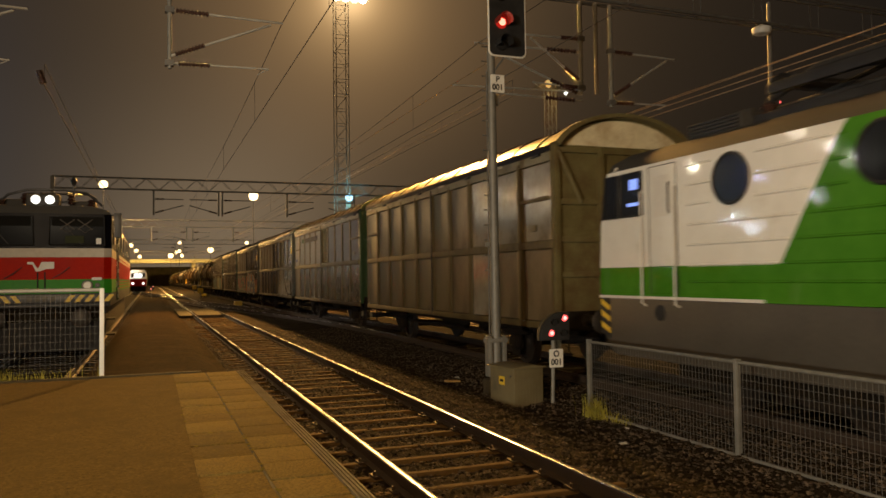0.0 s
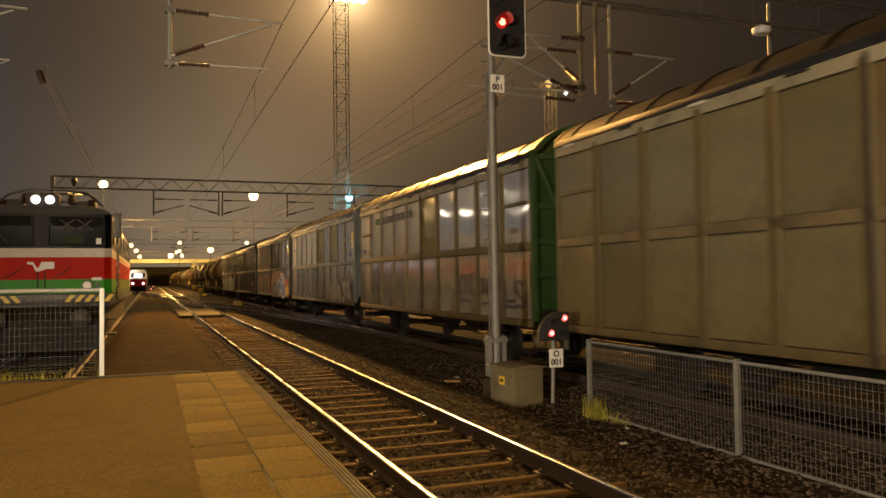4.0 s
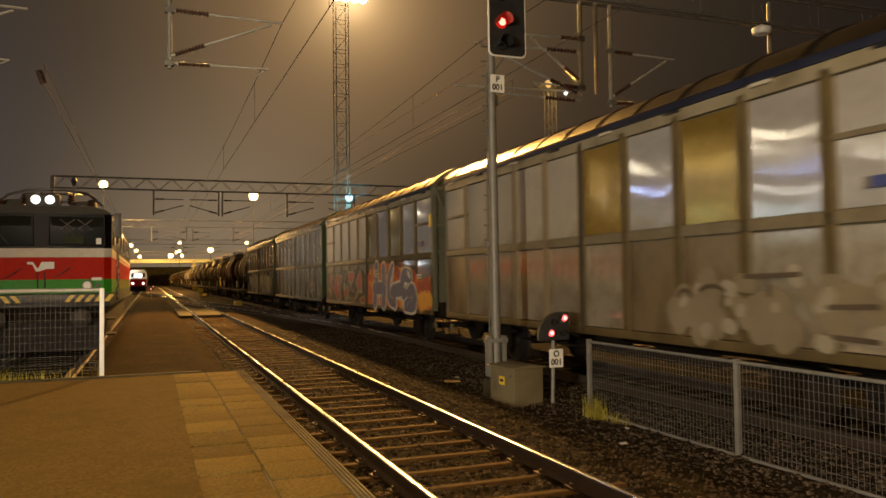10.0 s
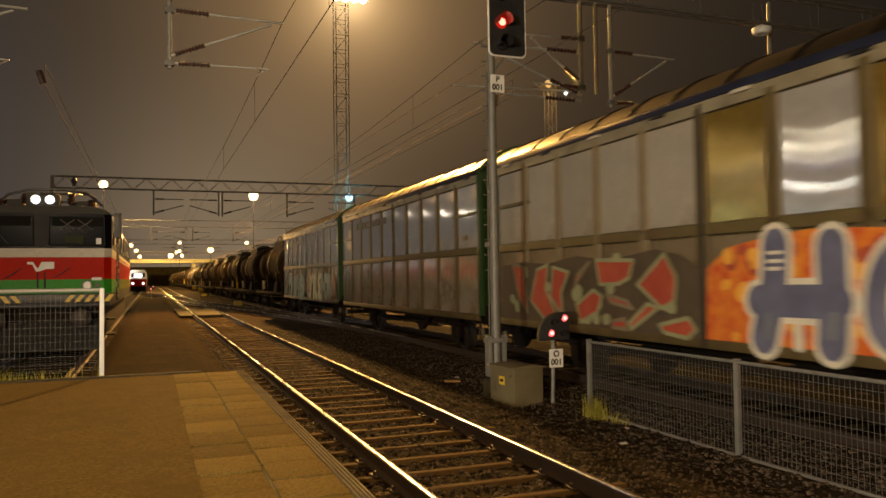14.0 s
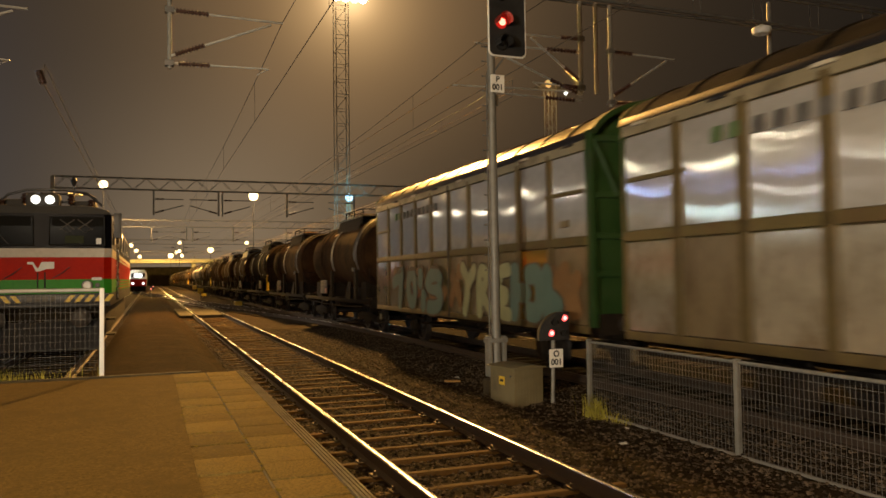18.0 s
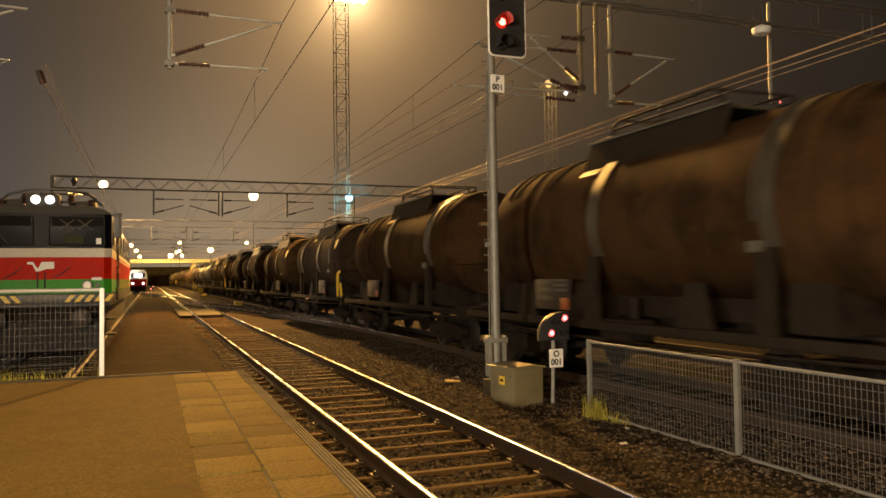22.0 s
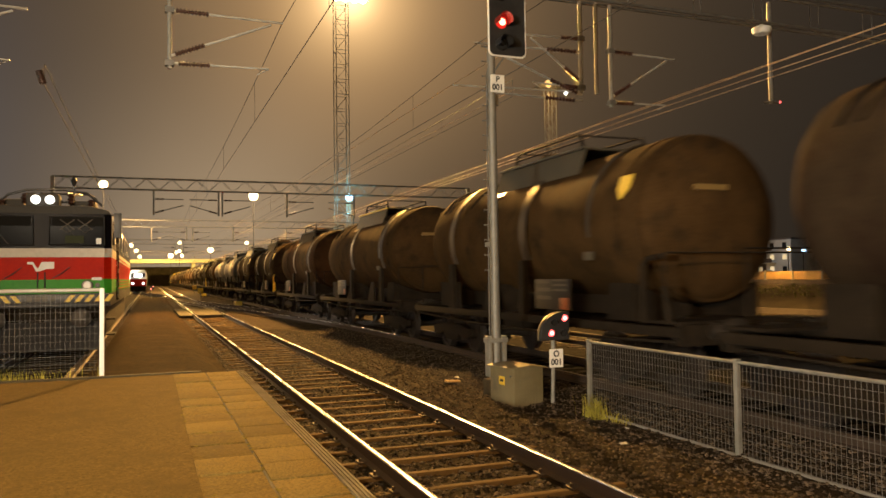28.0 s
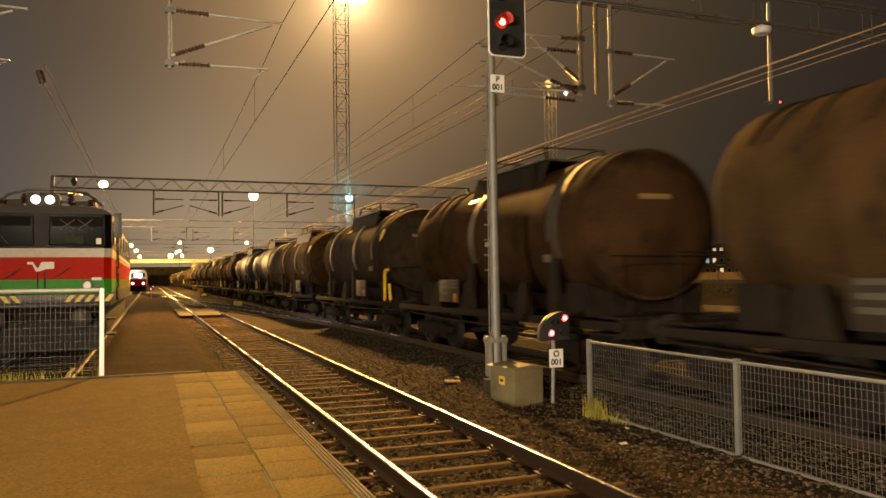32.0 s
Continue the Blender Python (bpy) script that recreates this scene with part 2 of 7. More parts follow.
head_mat = surface("rail_head", (0.2448, 0.2376, 0.2592), (0.3312, 0.324, 0.3456), 2.0, 0.27, 1.0, 0.03, 60.0, stretch=(4, 0.3, 1), rough_spread=0.08, bump_size=0.002)
galv_mat = surface("galvanised_steel", (0.15, 0.148, 0.132), (0.25, 0.245, 0.22), 6.0, 0.55, 0.25, 0.1, 70.0, spread=0.08, bump_size=0.003)
dull_galv_mat = surface("weathered_galvanised_steel", (0.085, 0.08, 0.072), (0.15, 0.144, 0.13), 5.0, 0.6, 0.2, 0.1, 60.0, bump_size=0.003)
# Paler copy of the galvanised steel, with the lamplight in its colour.
lit_galv_mat = surface("lamplit_galvanised_steel", (0.30, 0.285, 0.25), (0.44, 0.42, 0.37), 5.0, 0.55, 0.15, 0.1, 60.0, bump_size=0.003)
white_paint = surface("white_paint", (0.62, 0.62, 0.60), (0.78, 0.78, 0.75), 4.0, 0.5, 0, 0.05, 50.0)
black_paint = surface("black_enamel", (0.012, 0.012, 0.013), (0.03, 0.03, 0.03), 5.0, 0.45, 0, 0.08, 60.0, bump_size=0.002)
rubber_mat = surface("black_rubber", (0.01, 0.01, 0.01), (0.025, 0.025, 0.025), 9.0, 0.8)
insulator_mat = surface("brown_insulator", (0.035, 0.018, 0.014), (0.07, 0.035, 0.025), 9.0, 0.25, 0, 0.05)
# Lit and unlit copies of one wire: lamplight is in the orange colour.
lamplit_wire_mat = surface("lamplit_copper_wire", (0.55, 0.36, 0.18), (0.75, 0.5, 0.26), 2.0, 0.45, 0.6, 0.0)
unlit_wire_mat = surface("unlit_copper_wire", (0.05, 0.04, 0.03), (0.10, 0.08, 0.06), 2.0, 0.6, 0.2, 0.0)
cabinet_mat = surface("cabinet_paint", (0.13, 0.106, 0.052), (0.19, 0.158, 0.085), 3.0, 0.6, 0, 0.15, 60.0, dirt=(0.085, 0.072, 0.045), dirt_amount=0.3, bump_size=0.004)
yellow_mat = surface("yellow_paint", (0.62, 0.42, 0.03), (0.80, 0.56, 0.06), 5.0, 0.5, 0, 0.1)
grass_mat = surface("dry_grass", (0.2079, 0.2025, 0.0216), (0.4752, 0.405, 0.054), 8.0, 0.85, spread=0.2)


# ---- ground, tracks, platform ----
def rnd_noise(xs, ys, scale, seed):
    """Smooth value noise on arrays."""
    rng = np.random.RandomState(seed)
    table = rng.rand(64, 64)
    u, v = xs * scale + 1000, ys * scale + 1000
    i, j = np.floor(u).astype(int), np.floor(v).astype(int)
    a, b = u - i, v - j
    a, b = a * a * (3 - 2 * a), b * b * (3 - 2 * b)
    g = lambda p, q: table[p % 64, q % 64]
    return g(i, j) * (1 - a) * (1 - b) + g(i + 1, j) * a * (1 - b) + g(i, j + 1) * (1 - a) * b + g(i + 1, j + 1) * a * b


def ballast_height(xs, ys):
    h = BALLAST - 0.05 + 0.05 * rnd_noise(xs, ys, 1.3, 1) + 0.05 * rnd_noise(xs, ys, 6.0, 2) + 0.035 * rnd_noise(xs, ys, 17.0, 3)
    side = np.clip(np.abs(xs - 2.7) / 1.4, 0, 1)
    bed = np.clip(1.35 - np.abs(xs), 0, 0.35) / 0.35
    return h - 0.06 * (1 - side) - 0.018 * bed


def sheet(name, x0, x1, y0, y1, step_x, step_y, height, material, label):
    xs, ys = np.meshgrid(np.arange(x0, x1 + 1e-6, step_x), np.arange(y0, y1 + 1e-6, step_y))
    zs = height(xs, ys)
    rows, cols = xs.shape
    verts = np.stack([xs, ys, zs], -1).reshape(-1, 3)
    idx = np.arange(rows * cols).reshape(rows, cols)
    faces = np.stack([idx[:-1, :-1], idx[:-1, 1:], idx[1:, 1:], idx[1:, :-1]], -1).reshape(-1, 4)
    me = bpy.data.meshes.new(name)
    me.from_pydata(verts.tolist(), [], faces.tolist())
    me.materials.append(material)
    me.shade_smooth()
    return tagged(new(name, me), label, "ground", kind="structure")


# Near-black ballast: the shade under the train is put into its colour.
darkened_ballast_mat = surface("darkened_ballast", (0.005, 0.0045, 0.0035), (0.016, 0.013, 0.010), 2.0, 0.95, 0, 0.5, 30.0, specular=0.02)
single("ground", Shape().box(-2500, 2500, -600, 4400, -0.9, -0.42), ground_mat, "dark bare ground of a rail yard at night", "ground", kind="structure")
sheet("ballast_bed", -1.5, 4.35, -14.0, 46.0, 0.09, 0.09, ballast_height, ballast_mat, "brown crushed stone ballast between the tracks")
sheet("ballast_under_train", 4.35, 9.22, -14.0, 46.0, 0.12, 0.12, ballast_height, darkened_ballast_mat, "ballast under the freight track, coloured black for the shade there")
single("ballast_far", Shape().box(-9.0, 30.0, 46.0, 900.0, -0.6, -0.22), ballast_mat, "flat ballast bed under the distant tracks", "ground", kind="structure")
single("ballast_side", Shape().box(9.15, 24.0, -30.0, 46.0, -0.6, -0.2), darkened_ballast_mat, "ballast bed under the outer tracks", "ground", kind="structure")
single("ballast_siding", Shape().box(-9.0, -3.95, 14.6, 46.0, -0.6, -0.2), ballast_mat, "dark ballast bed under the parked locomotive", "ground", kind="structure")


single("ballast_back", Shape().box(-1.5, 9.2, -200.0, -13.95, -0.6, -0.22), ballast_mat, "ballast bed behind the platform stretch", "ground", kind="structure")


def stones(count, x0, x1, y0, y1, seed):
    """Loose crushed stones as one mesh; each is a squashed, bent octahedron."""
    rng = np.random.RandomState(seed)
    px = rng.uniform(x0, x1, count)
    py = y0 + (y1 - y0) * rng.rand(count) ** 1.7
    keep = (np.abs(np.abs(px) - GAUGE) > 0.09) & (np.abs(np.abs(px - TRAIN_X) - GAUGE) > 0.09)
    px, py = px[keep], py[keep]
    n = len(px)
    pz = ballast_height(px, py) + 0.004
    size = rng.uniform(0.014, 0.036, n)
    base = np.array([(1, 0, 0), (-0.8, 0.2, 0.1), (0.1, 1, 0), (0, -0.9, 0.1), (0.2, 0.1, 0.8), (-0.1, 0, -0.7), (0.6, 0.6, 0.45), (-0.5, -0.55, 0.4)])
    tri = np.array([(0, 2, 6), (2, 4, 6), (4, 0, 6), (2, 1, 4), (1, 3, 7), (3, 4, 7), (4, 1, 7), (3, 0, 4), (2, 0, 5), (1, 2, 5), (3, 1, 5), (0, 3, 5)])
    ang = rng.uniform(0, 6.28, n)
    c, s = np.cos(ang)[:, None], np.sin(ang)[:, None]
    shape = base[None] * (1 + rng.uniform(-0.3, 0.3, (n, 8, 3))) * size[:, None, None] * np.stack([np.ones(n), rng.uniform(0.6, 1, n), rng.uniform(0.5, 0.9, n)], -1)[:, None]
    x = shape[..., 0] * c - shape[..., 1] * s + px[:, None]
    y = shape[..., 0] * s + shape[..., 1] * c + py[:, None]
    z = shape[..., 2] + pz[:, None]
    verts = np.stack([x, y, z], -1).reshape(-1, 3)
    faces = (tri[None] + 8 * np.arange(n)[:, None, None]).reshape(-1, 3)
    me = bpy.data.meshes.new("crushed_stone")
    me.from_pydata(verts.tolist(), [], faces.tolist())
    m = stone_mat.copy()
    nodes, links = m.node_tree.nodes, m.node_tree.links
    info = [k for k in nodes if k.bl_idname == "ShaderNodeObjectInfo"][0]
    geo = nodes.new("ShaderNodeNewGeometry")
    for link in list(info.outputs["Random"].links):
        links.new(geo.outputs["Random Per Island"], link.to_socket)
    me.materials.append(m)
    return tagged(new("crushed_stone", me), "loose brown and grey crushed stones of the ballast", "stones", kind="stuff")


stones(46000, -1.45, 4.6, 3.5, 32.0, 5)

RAIL_OUTLINE = [(-0.07, -0.17), (0.07, -0.17), (0.07, -0.155), (0.012, -0.135), (0.010, -0.045), (0.036, -0.035), (0.036, -0.014), (0.031, -0.005), (0.020, -0.0012), (0.007, 0.0),
                (-0.007, 0.0), (-0.020, -0.0012), (-0.031, -0.005), (-0.036, -0.014), (-0.036, -0.035), (-0.010, -0.045), (-0.012, -0.135), (-0.07, -0.155)]


def rail(parent, points, shiny=True):
    """A rail swept along points in plan, with a worn bright running surface."""
    s = Shape()
    n = len(RAIL_OUTLINE)
    for q, (x, y) in enumerate(points):
        a, b = Vector(points[max(q - 1, 0)]), Vector(points[min(q + 1, len(points) - 1)])
        d = (b - a).normalized()
        for u, v in RAIL_OUTLINE:
            s.verts.append((x + u * d.y, y - u * d.x, v))
    for q in range(len(points) - 1):
        for i in range(n):
            j = (i + 1) % n
            s.slot = 1 if 6 <= i <= 12 and shiny else 0
            s.face([q * n + i, q * n + j, (q + 1) * n + j, (q + 1) * n + i])
    s.slot = 0
    s.face(list(range(n)))
    s.face([(len(points) - 1) * n + i for i in range(n)])
    return part("rail", s, [rail_mat, head_mat], parent)


def beam_mesh(name, sx, sy, sz, mat, bevel):
    return Shape().box(-sx / 2, sx / 2, -sy / 2, sy / 2, -sz, 0).mesh(name, mat, bevel)


sleeper_mesh = beam_mesh("sleeper", 2.6, 0.10, 0.2, sleeper_mat, 0.02)
clip_mesh = Shape().box(-0.13, 0.13, -0.09, 0.09, 0, 0.02).rod((-0.095, 0, 0.01), (-0.095, 0, 0.055), 0.018, 6).rod((0.095, 0, 0.01), (0.095, 0, 0.055), 0.018, 6).mesh("base_plate", rail_mat, 0.004)
near_track = thing("track_1", pose(0, 0, 0), "rusty running rails with bright worn heads on sleepers", "railway track", kind="structure")
for sx in (-GAUGE, GAUGE):
    rail(near_track, [(sx, -190.0), (sx, 200.0), (sx, 900.0)])
for k in range(-46, 60):
    rng = random.Random(k)
    place = pose(rng.uniform(-0.03, 0.03), 12.66 + 0.61 * k + rng.uniform(-0.015, 0.015), -0.165 + rng.uniform(-0.012, 0.006), 0, 0, rng.uniform(-0.7, 0.7))
    sl = part("sleeper", sleeper_mesh, None, near_track, place=place)
    if -16 < k < 25:
        for sx in (-GAUGE, GAUGE):
            part("base_plate", clip_mesh, None, sl, place=pose(sx, 0, 0.0))


def far_track(name, x, y0, y1, label, step=0.61, sleepers=True, shiny=True, until=110):
    t = thing(name, pose(0, 0, 0), label, "railway track", kind="structure")
    for sx in (-GAUGE, GAUGE):
        rail(t, [(x + sx, y0), (x + sx, y1)], shiny)
    if sleepers:
        s = Shape()
        y = y0
        while y < min(y1, until):
            s.box(x - 1.3, x + 1.3, y - 0.12, y + 0.12, -0.36, -0.166)
            y += step
        tagged(part("sleepers", s, dark_sleeper_mat, t, smooth=False), kind="stuff")
    return t


far_track("track_2", TRAIN_X, -190, 900, "dark track under the passing freight train", shiny=False)
far_track("track_3", 9.4, -30, 900, "track beyond the freight train", until=60, shiny=False)
far_track("track_4", 14.0, -30, 900, "outer track of the rail yard", until=60, shiny=False)
far_track("track_5", LOCO_X, 14.8, 900, "siding track under the parked locomotive", until=60, shiny=False)


def crossover(name, xa, ya, xb, yb, label):
    t = thing(name, pose(0, 0, 0), label, "railway track", kind="structure")
    for sx in (-GAUGE, GAUGE):
        pts = []
        for i in range(25):
            w = i / 24
            pts.append((xa + (xb - xa) * w * w * (3 - 2 * w) + sx, ya + (yb - ya) * w))
        rail(t, pts)
    s = Shape()
    for i in range(int(abs(yb - ya) / 0.7)):
        w = i * 0.7 / abs(yb - ya)
        x, y = xa + (xb - xa) * w * w * (3 - 2 * w), ya + (yb - ya) * w
        if min(abs(x), abs(x - TRAIN_X), abs(x - LOCO_X)) > 0.6:
            s.box(x - 1.3, x + 1.3, y - 0.12, y + 0.12, -0.36, -0.18)
    tagged(part("sleepers", s, dark_sleeper_mat, t, smooth=False), kind="stuff")


crossover("crossover_1", TRAIN_X, 24.0, 0.0, 84.0, "rails curving from the near track to the freight track")
crossover("crossover_2", 0.0, 84.0, LOCO_X, 150.0, "rails curving from the near track to the siding")

# concrete walkway panels across the near track
panel_mat = surface("weathered_crossing_panel", (0.05, 0.045, 0.034), (0.11, 0.10, 0.078), 3.0, 0.9, 0, 0.4, 40.0, spread=0.2, specular=0.03)
crossing = thing("crossing", pose(0, 0, 0), "pale concrete crossing panels between the rails", "crossing", kind="structure")
for i in range(5):
    part("panel", Shape().box(-0.69, 0.69, 44.0 + i * 2.1, 46.06 + i * 2.1, -0.16, -0.012), panel_mat, crossing, bevel=0.01)
    part("panel", Shape().box(-1.62, -0.9, 44.0 + i * 2.1, 46.06 + i * 2.1, -0.16, -0.012), panel_mat, crossing, bevel=0.01)

kerb_dark = surface("mossy_kerb", (0.018, 0.012, 0.005), (0.055, 0.04, 0.014), 7.0, 0.9, 0, 0.4, 60.0)

# platform: asphalt field, two slab rows, ribbed edge stones
TOP = 0.28
platform = thing("platform", pose(0, 0, 0), "low station platform of worn asphalt and concrete slabs", "platform", kind="structure")


def platform_height(xs, ys):
    return TOP - 0.009 + 0.010 * rnd_noise(xs, ys, 0.7, 7) + 0.003 * rnd_noise(xs, ys, 7.0, 8)


field = sheet("asphalt", -16.032, -2.705, -20.0, 14.1, 0.18, 0.18, platform_height, asphalt_mat, "worn brown-grey asphalt of the platform")
field.parent = platform
del field["category"]
part("platform_core", Shape().box(-16.0, -1.62, -20.0, 14.0, -0.5, TOP - 0.06), kerb_dark, platform, "dark concrete platform body")
for k, (xa, xb) in enumerate(((-2.72, -2.19), (-2.175, -1.665))):
    y, row = 14.08, random.Random(40 + k)
    while y > -6:
        ln = 0.62 if k == 0 else 0.60
        dz = row.uniform(-0.012, 0.006)
        part("slab", Shape().box(xa + 0.004, xb - 0.004, y - ln + 0.03, y, TOP - 0.07, TOP + dz), slab_mat, platform, bevel=0.006,
             place=pose(0, 0, 0) if k else pose(0, 0, 0))
        y -= ln
for i in range(20):
    y = 14.08 - i * 1.0
    s = Shape().box(-1.662, -1.53, y - 0.995, y, -0.05, TOP - 0.012)
    for j in range(4):
        s.box(-1.655 + j * 0.033, -1.638 + j * 0.033, y - 0.995, y, TOP - 0.012, TOP + 0.004)
    part("edge_stone", s, kerb_mat, platform, bevel=0.003)
part("moss_strip", Shape().box(-2.196, -2.168, -6, 14.05, TOP - 0.03, TOP - 0.008), kerb_dark, platform, "dark mossy slab joint")
part("end_kerb", Shape().box(-16.0, -2.25, 14.10, 14.20, -0.4, TOP + 0.022), kerb_dark, platform, "mossy dark stone kerb at the platform end", bevel=0.012)


def path_height(xs, ys):
    fall = np.clip((ys - 14) / 30.0, 0, 1)
    edge = np.clip((np.abs(xs + 3.0) - 0.75) / 0.55, 0, 1)
    return 0.20 - 0.19 * fall - (0.36 - 0.19 * fall) * edge ** 2 + 0.03 * rnd_noise(xs, ys, 2.0, 11)


sheet("sand_path", -4.35, -1.5, 14.2, 92.0, 0.15, 0.3, path_height, path_mat, "brown sandy walkway between the tracks")


def moss_tufts(count, seed):
    """Small clumps of moss and grit along the joints of the slabs."""
    rng = random.Random(seed)
    s = Shape()
    for i in range(count):
        line = rng.choice((-2.183, -2.183, -2.71, -1.664, -1.664, None))
        y = rng.choice((5.2, 7.1, 7.9, 9.6, 10.4, 12.3, 13.2)) + rng.gauss(0, 0.45)
        if line is None:
            y = 14.08 - 0.62 * rng.randrange(16) + rng.uniform(-0.01, 0.01)
            line = rng.uniform(-2.7, -2.2)
        x, r = line + rng.gauss(0, 0.014), rng.uniform(0.006, 0.022)
        s.turned([(0, r), (r * 0.35, r * 0.8), (r * 0.6, 0.002)], (x, y, TOP - 0.004), "z", 6)
    ob = single("moss", s, moss_mat, "yellow-green moss tufts in the platform joints", "moss", kind="stuff")
    return ob


moss_tufts(190, 9)


# ---- railway vehicles ----
wheel_mat = surface("wheel_steel", (0.015, 0.012, 0.010), (0.042, 0.032, 0.026), 6.0, 0.6, 0.5, 0.2)
WHEEL = [(-0.87, 0.02), (-0.87, 0.12), (-0.83, 0.13), (-0.81, 0.36), (-0.87, 0.37), (-0.87, 0.45), (-0.76, 0.46), (-0.735, 0.488), (-0.72, 0.488), (-0.72, 0.37), (-0.75, 0.13), (-0.72, 0.085)]
WHEEL = WHEEL + [(-d, r) for d, r in reversed(WHEEL)]
wheel_mesh = Shape().turned(WHEEL, (0, 0, 0), "x", 24).mesh("wheelset", wheel_mat)


def wheelset(parent, y):
    return part("wheelset", wheel_mesh, None, parent, place=pose(0, y, 0.46))


under_mat = surface("underframe_grime", (0.008316, 0.006336, 0.004514), (0.02495, 0.01848, 0.01247), 4.0, 0.8, 0.1, 0.3, 40.0, specular=0.1)
buffer_mat = surface("buffer_steel", (0.02, 0.017, 0.014), (0.055, 0.046, 0.038), 8.0, 0.5, 0.5, 0.2)
wall_brown = surface("weathered_tan_panel", (0.113, 0.0882, 0.03573), (0.1995, 0.1596, 0.06899), 1.3, 0.42, 0.35, 0.18, 30.0, spread=0.14, dirt=(0.055, 0.036, 0.018), dirt_scale=1.0, dirt_amount=0.4, bump_size=0.02)
wall_amber = surface("amber_stained_panel", (0.27, 0.175, 0.032), (0.44, 0.30, 0.065), 1.1, 0.20, 0.6, 0.08, 8.0, spread=0.12, dirt=(0.16, 0.10, 0.03), dirt_amount=0.3, bump_size=0.012, brushed=0.9)
wall_silver = surface("bare_aluminium_panel", (0.44, 0.42, 0.385), (0.60, 0.58, 0.54), 0.8, 0.105, 0.45, 0.05, 2.2, spread=0.10, dirt=(0.24, 0.19, 0.12), dirt_scale=0.7, dirt_amount=0.16, rough_spread=0.03, stretch=(1, 0.8, 1.5), bump_size=0.01, brushed=0.9)
wall_low_silver = surface("stained_aluminium_panel", (0.31, 0.27, 0.195), (0.54, 0.485, 0.375), 0.9, 0.21, 0.5, 0.06, 3.0, spread=0.12, dirt=(0.15, 0.108, 0.052), dirt_scale=1.0, dirt_amount=0.55, rough_spread=0.05, stretch=(1, 1.2, 0.8), bump_size=0.01, brushed=0.9)
wall_cream = surface("dull_cream_panel", (0.29, 0.26, 0.20), (0.42, 0.38, 0.30), 1.2, 0.5, 0.2, 0.14, 30.0, spread=0.07, dirt=(0.12, 0.095, 0.06), dirt_scale=0.8, dirt_amount=0.28, bump_size=0.015)
wall_dark = surface("grimy_low_panel", (0.1509, 0.115, 0.06417), (0.2656, 0.207, 0.1242), 1.4, 0.45, 0.3, 0.2, 26.0, spread=0.14, dirt=(0.09, 0.06, 0.03), dirt_amount=0.45, bump_size=0.02)
wall_dull = surface("dull_brown_grey_panel", (0.1602, 0.1188, 0.06098), (0.2563, 0.198, 0.1109), 1.2, 0.40, 0.3, 0.12, 20.0, spread=0.12, dirt=(0.10, 0.066, 0.030), dirt_scale=1.1, dirt_amount=0.6, stretch=(1, 1.5, 0.5), bump_size=0.015)
rail_tan = surface("rusty_tan_frame", (0.08181, 0.0626, 0.02154), (0.1432, 0.1103, 0.03968), 2.5, 0.6, 0.1, 0.2, 40.0, dirt=(0.10, 0.055, 0.025), dirt_amount=0.45)
rail_brown = surface("dull_brown_frame", (0.09, 0.066, 0.0312), (0.168, 0.126, 0.06), 2.5, 0.6, 0.1, 0.2, 40.0, dirt=(0.06, 0.036, 0.016), dirt_amount=0.45)
frame_grey = surface("stained_grey_frame", (0.12, 0.10, 0.06), (0.20, 0.17, 0.105), 2.5, 0.6, 0.1, 0.2, 40.0, dirt=(0.12, 0.08, 0.045), dirt_amount=0.4)
end_green = surface("green_end_wall", (0.010, 0.034, 0.006), (0.023, 0.06, 0.012), 2.0, 0.55, 0, 0.2, 30.0, dirt=(0.03, 0.04, 0.02), dirt_amount=0.3)
arch_cream = surface("rust_edged_cream_arch", (0.5525, 0.4823, 0.3006), (0.7514, 0.6646, 0.4508), 2.0, 0.6, 0, 0.15, 30.0, dirt=(0.30, 0.17, 0.05), dirt_scale=1.1, dirt_amount=0.4)
end_tan = surface("rust_streaked_tan_end", (0.1012, 0.0825, 0.0279), (0.1656, 0.14, 0.05625), 1.6, 0.6, 0, 0.2, 30.0, dirt=(0.085, 0.05, 0.016), dirt_scale=1.3, dirt_amount=0.5)
end_blue = surface("grey_blue_end", (0.096, 0.112, 0.108), (0.168, 0.188, 0.184), 1.6, 0.55, 0, 0.2, 30.0, dirt=(0.13, 0.13, 0.09), dirt_amount=0.4)
end_sage = surface("sage_grey_end", (0.075, 0.07875, 0.0525), (0.1275, 0.1312, 0.09), 1.6, 0.55, 0, 0.2, 30.0, dirt=(0.09, 0.09, 0.05), dirt_amount=0.4)
roof_mat = surface("galvanised_wagon_roof", (0.04876, 0.03901, 0.02601), (0.0975, 0.07852, 0.05148), 1.5, 0.36, 0.85, 0.35, 9.0, dirt=(0.05, 0.036, 0.02), dirt_amount=0.45, stretch=(1, 0.35, 1))
gutter_mat = surface("dark_gutter", (0.008, 0.008, 0.010), (0.020, 0.019, 0.022), 3.0, 0.5, 0.2, 0.1)
gutter_blue = surface("dark_blue_gutter", (0.008, 0.010, 0.022), (0.018, 0.023, 0.05), 3.0, 0.5, 0.1, 0.1)
strip_brown = surface("rust_brown_strip", (0.06348, 0.04416, 0.01354), (0.127, 0.092, 0.03216), 3.0, 0.6, 0.1, 0.2, 40.0, dirt=(0.045, 0.028, 0.012), dirt_amount=0.5, stretch=(1, 1, 0.4))
strip_tan = surface("stained_beige_strip", (0.1553, 0.1188, 0.0621), (0.2565, 0.2025, 0.1188), 3.0, 0.6, 0.1, 0.2, 40.0, dirt=(0.12, 0.085, 0.045), dirt_amount=0.5, stretch=(1, 1, 0.4))
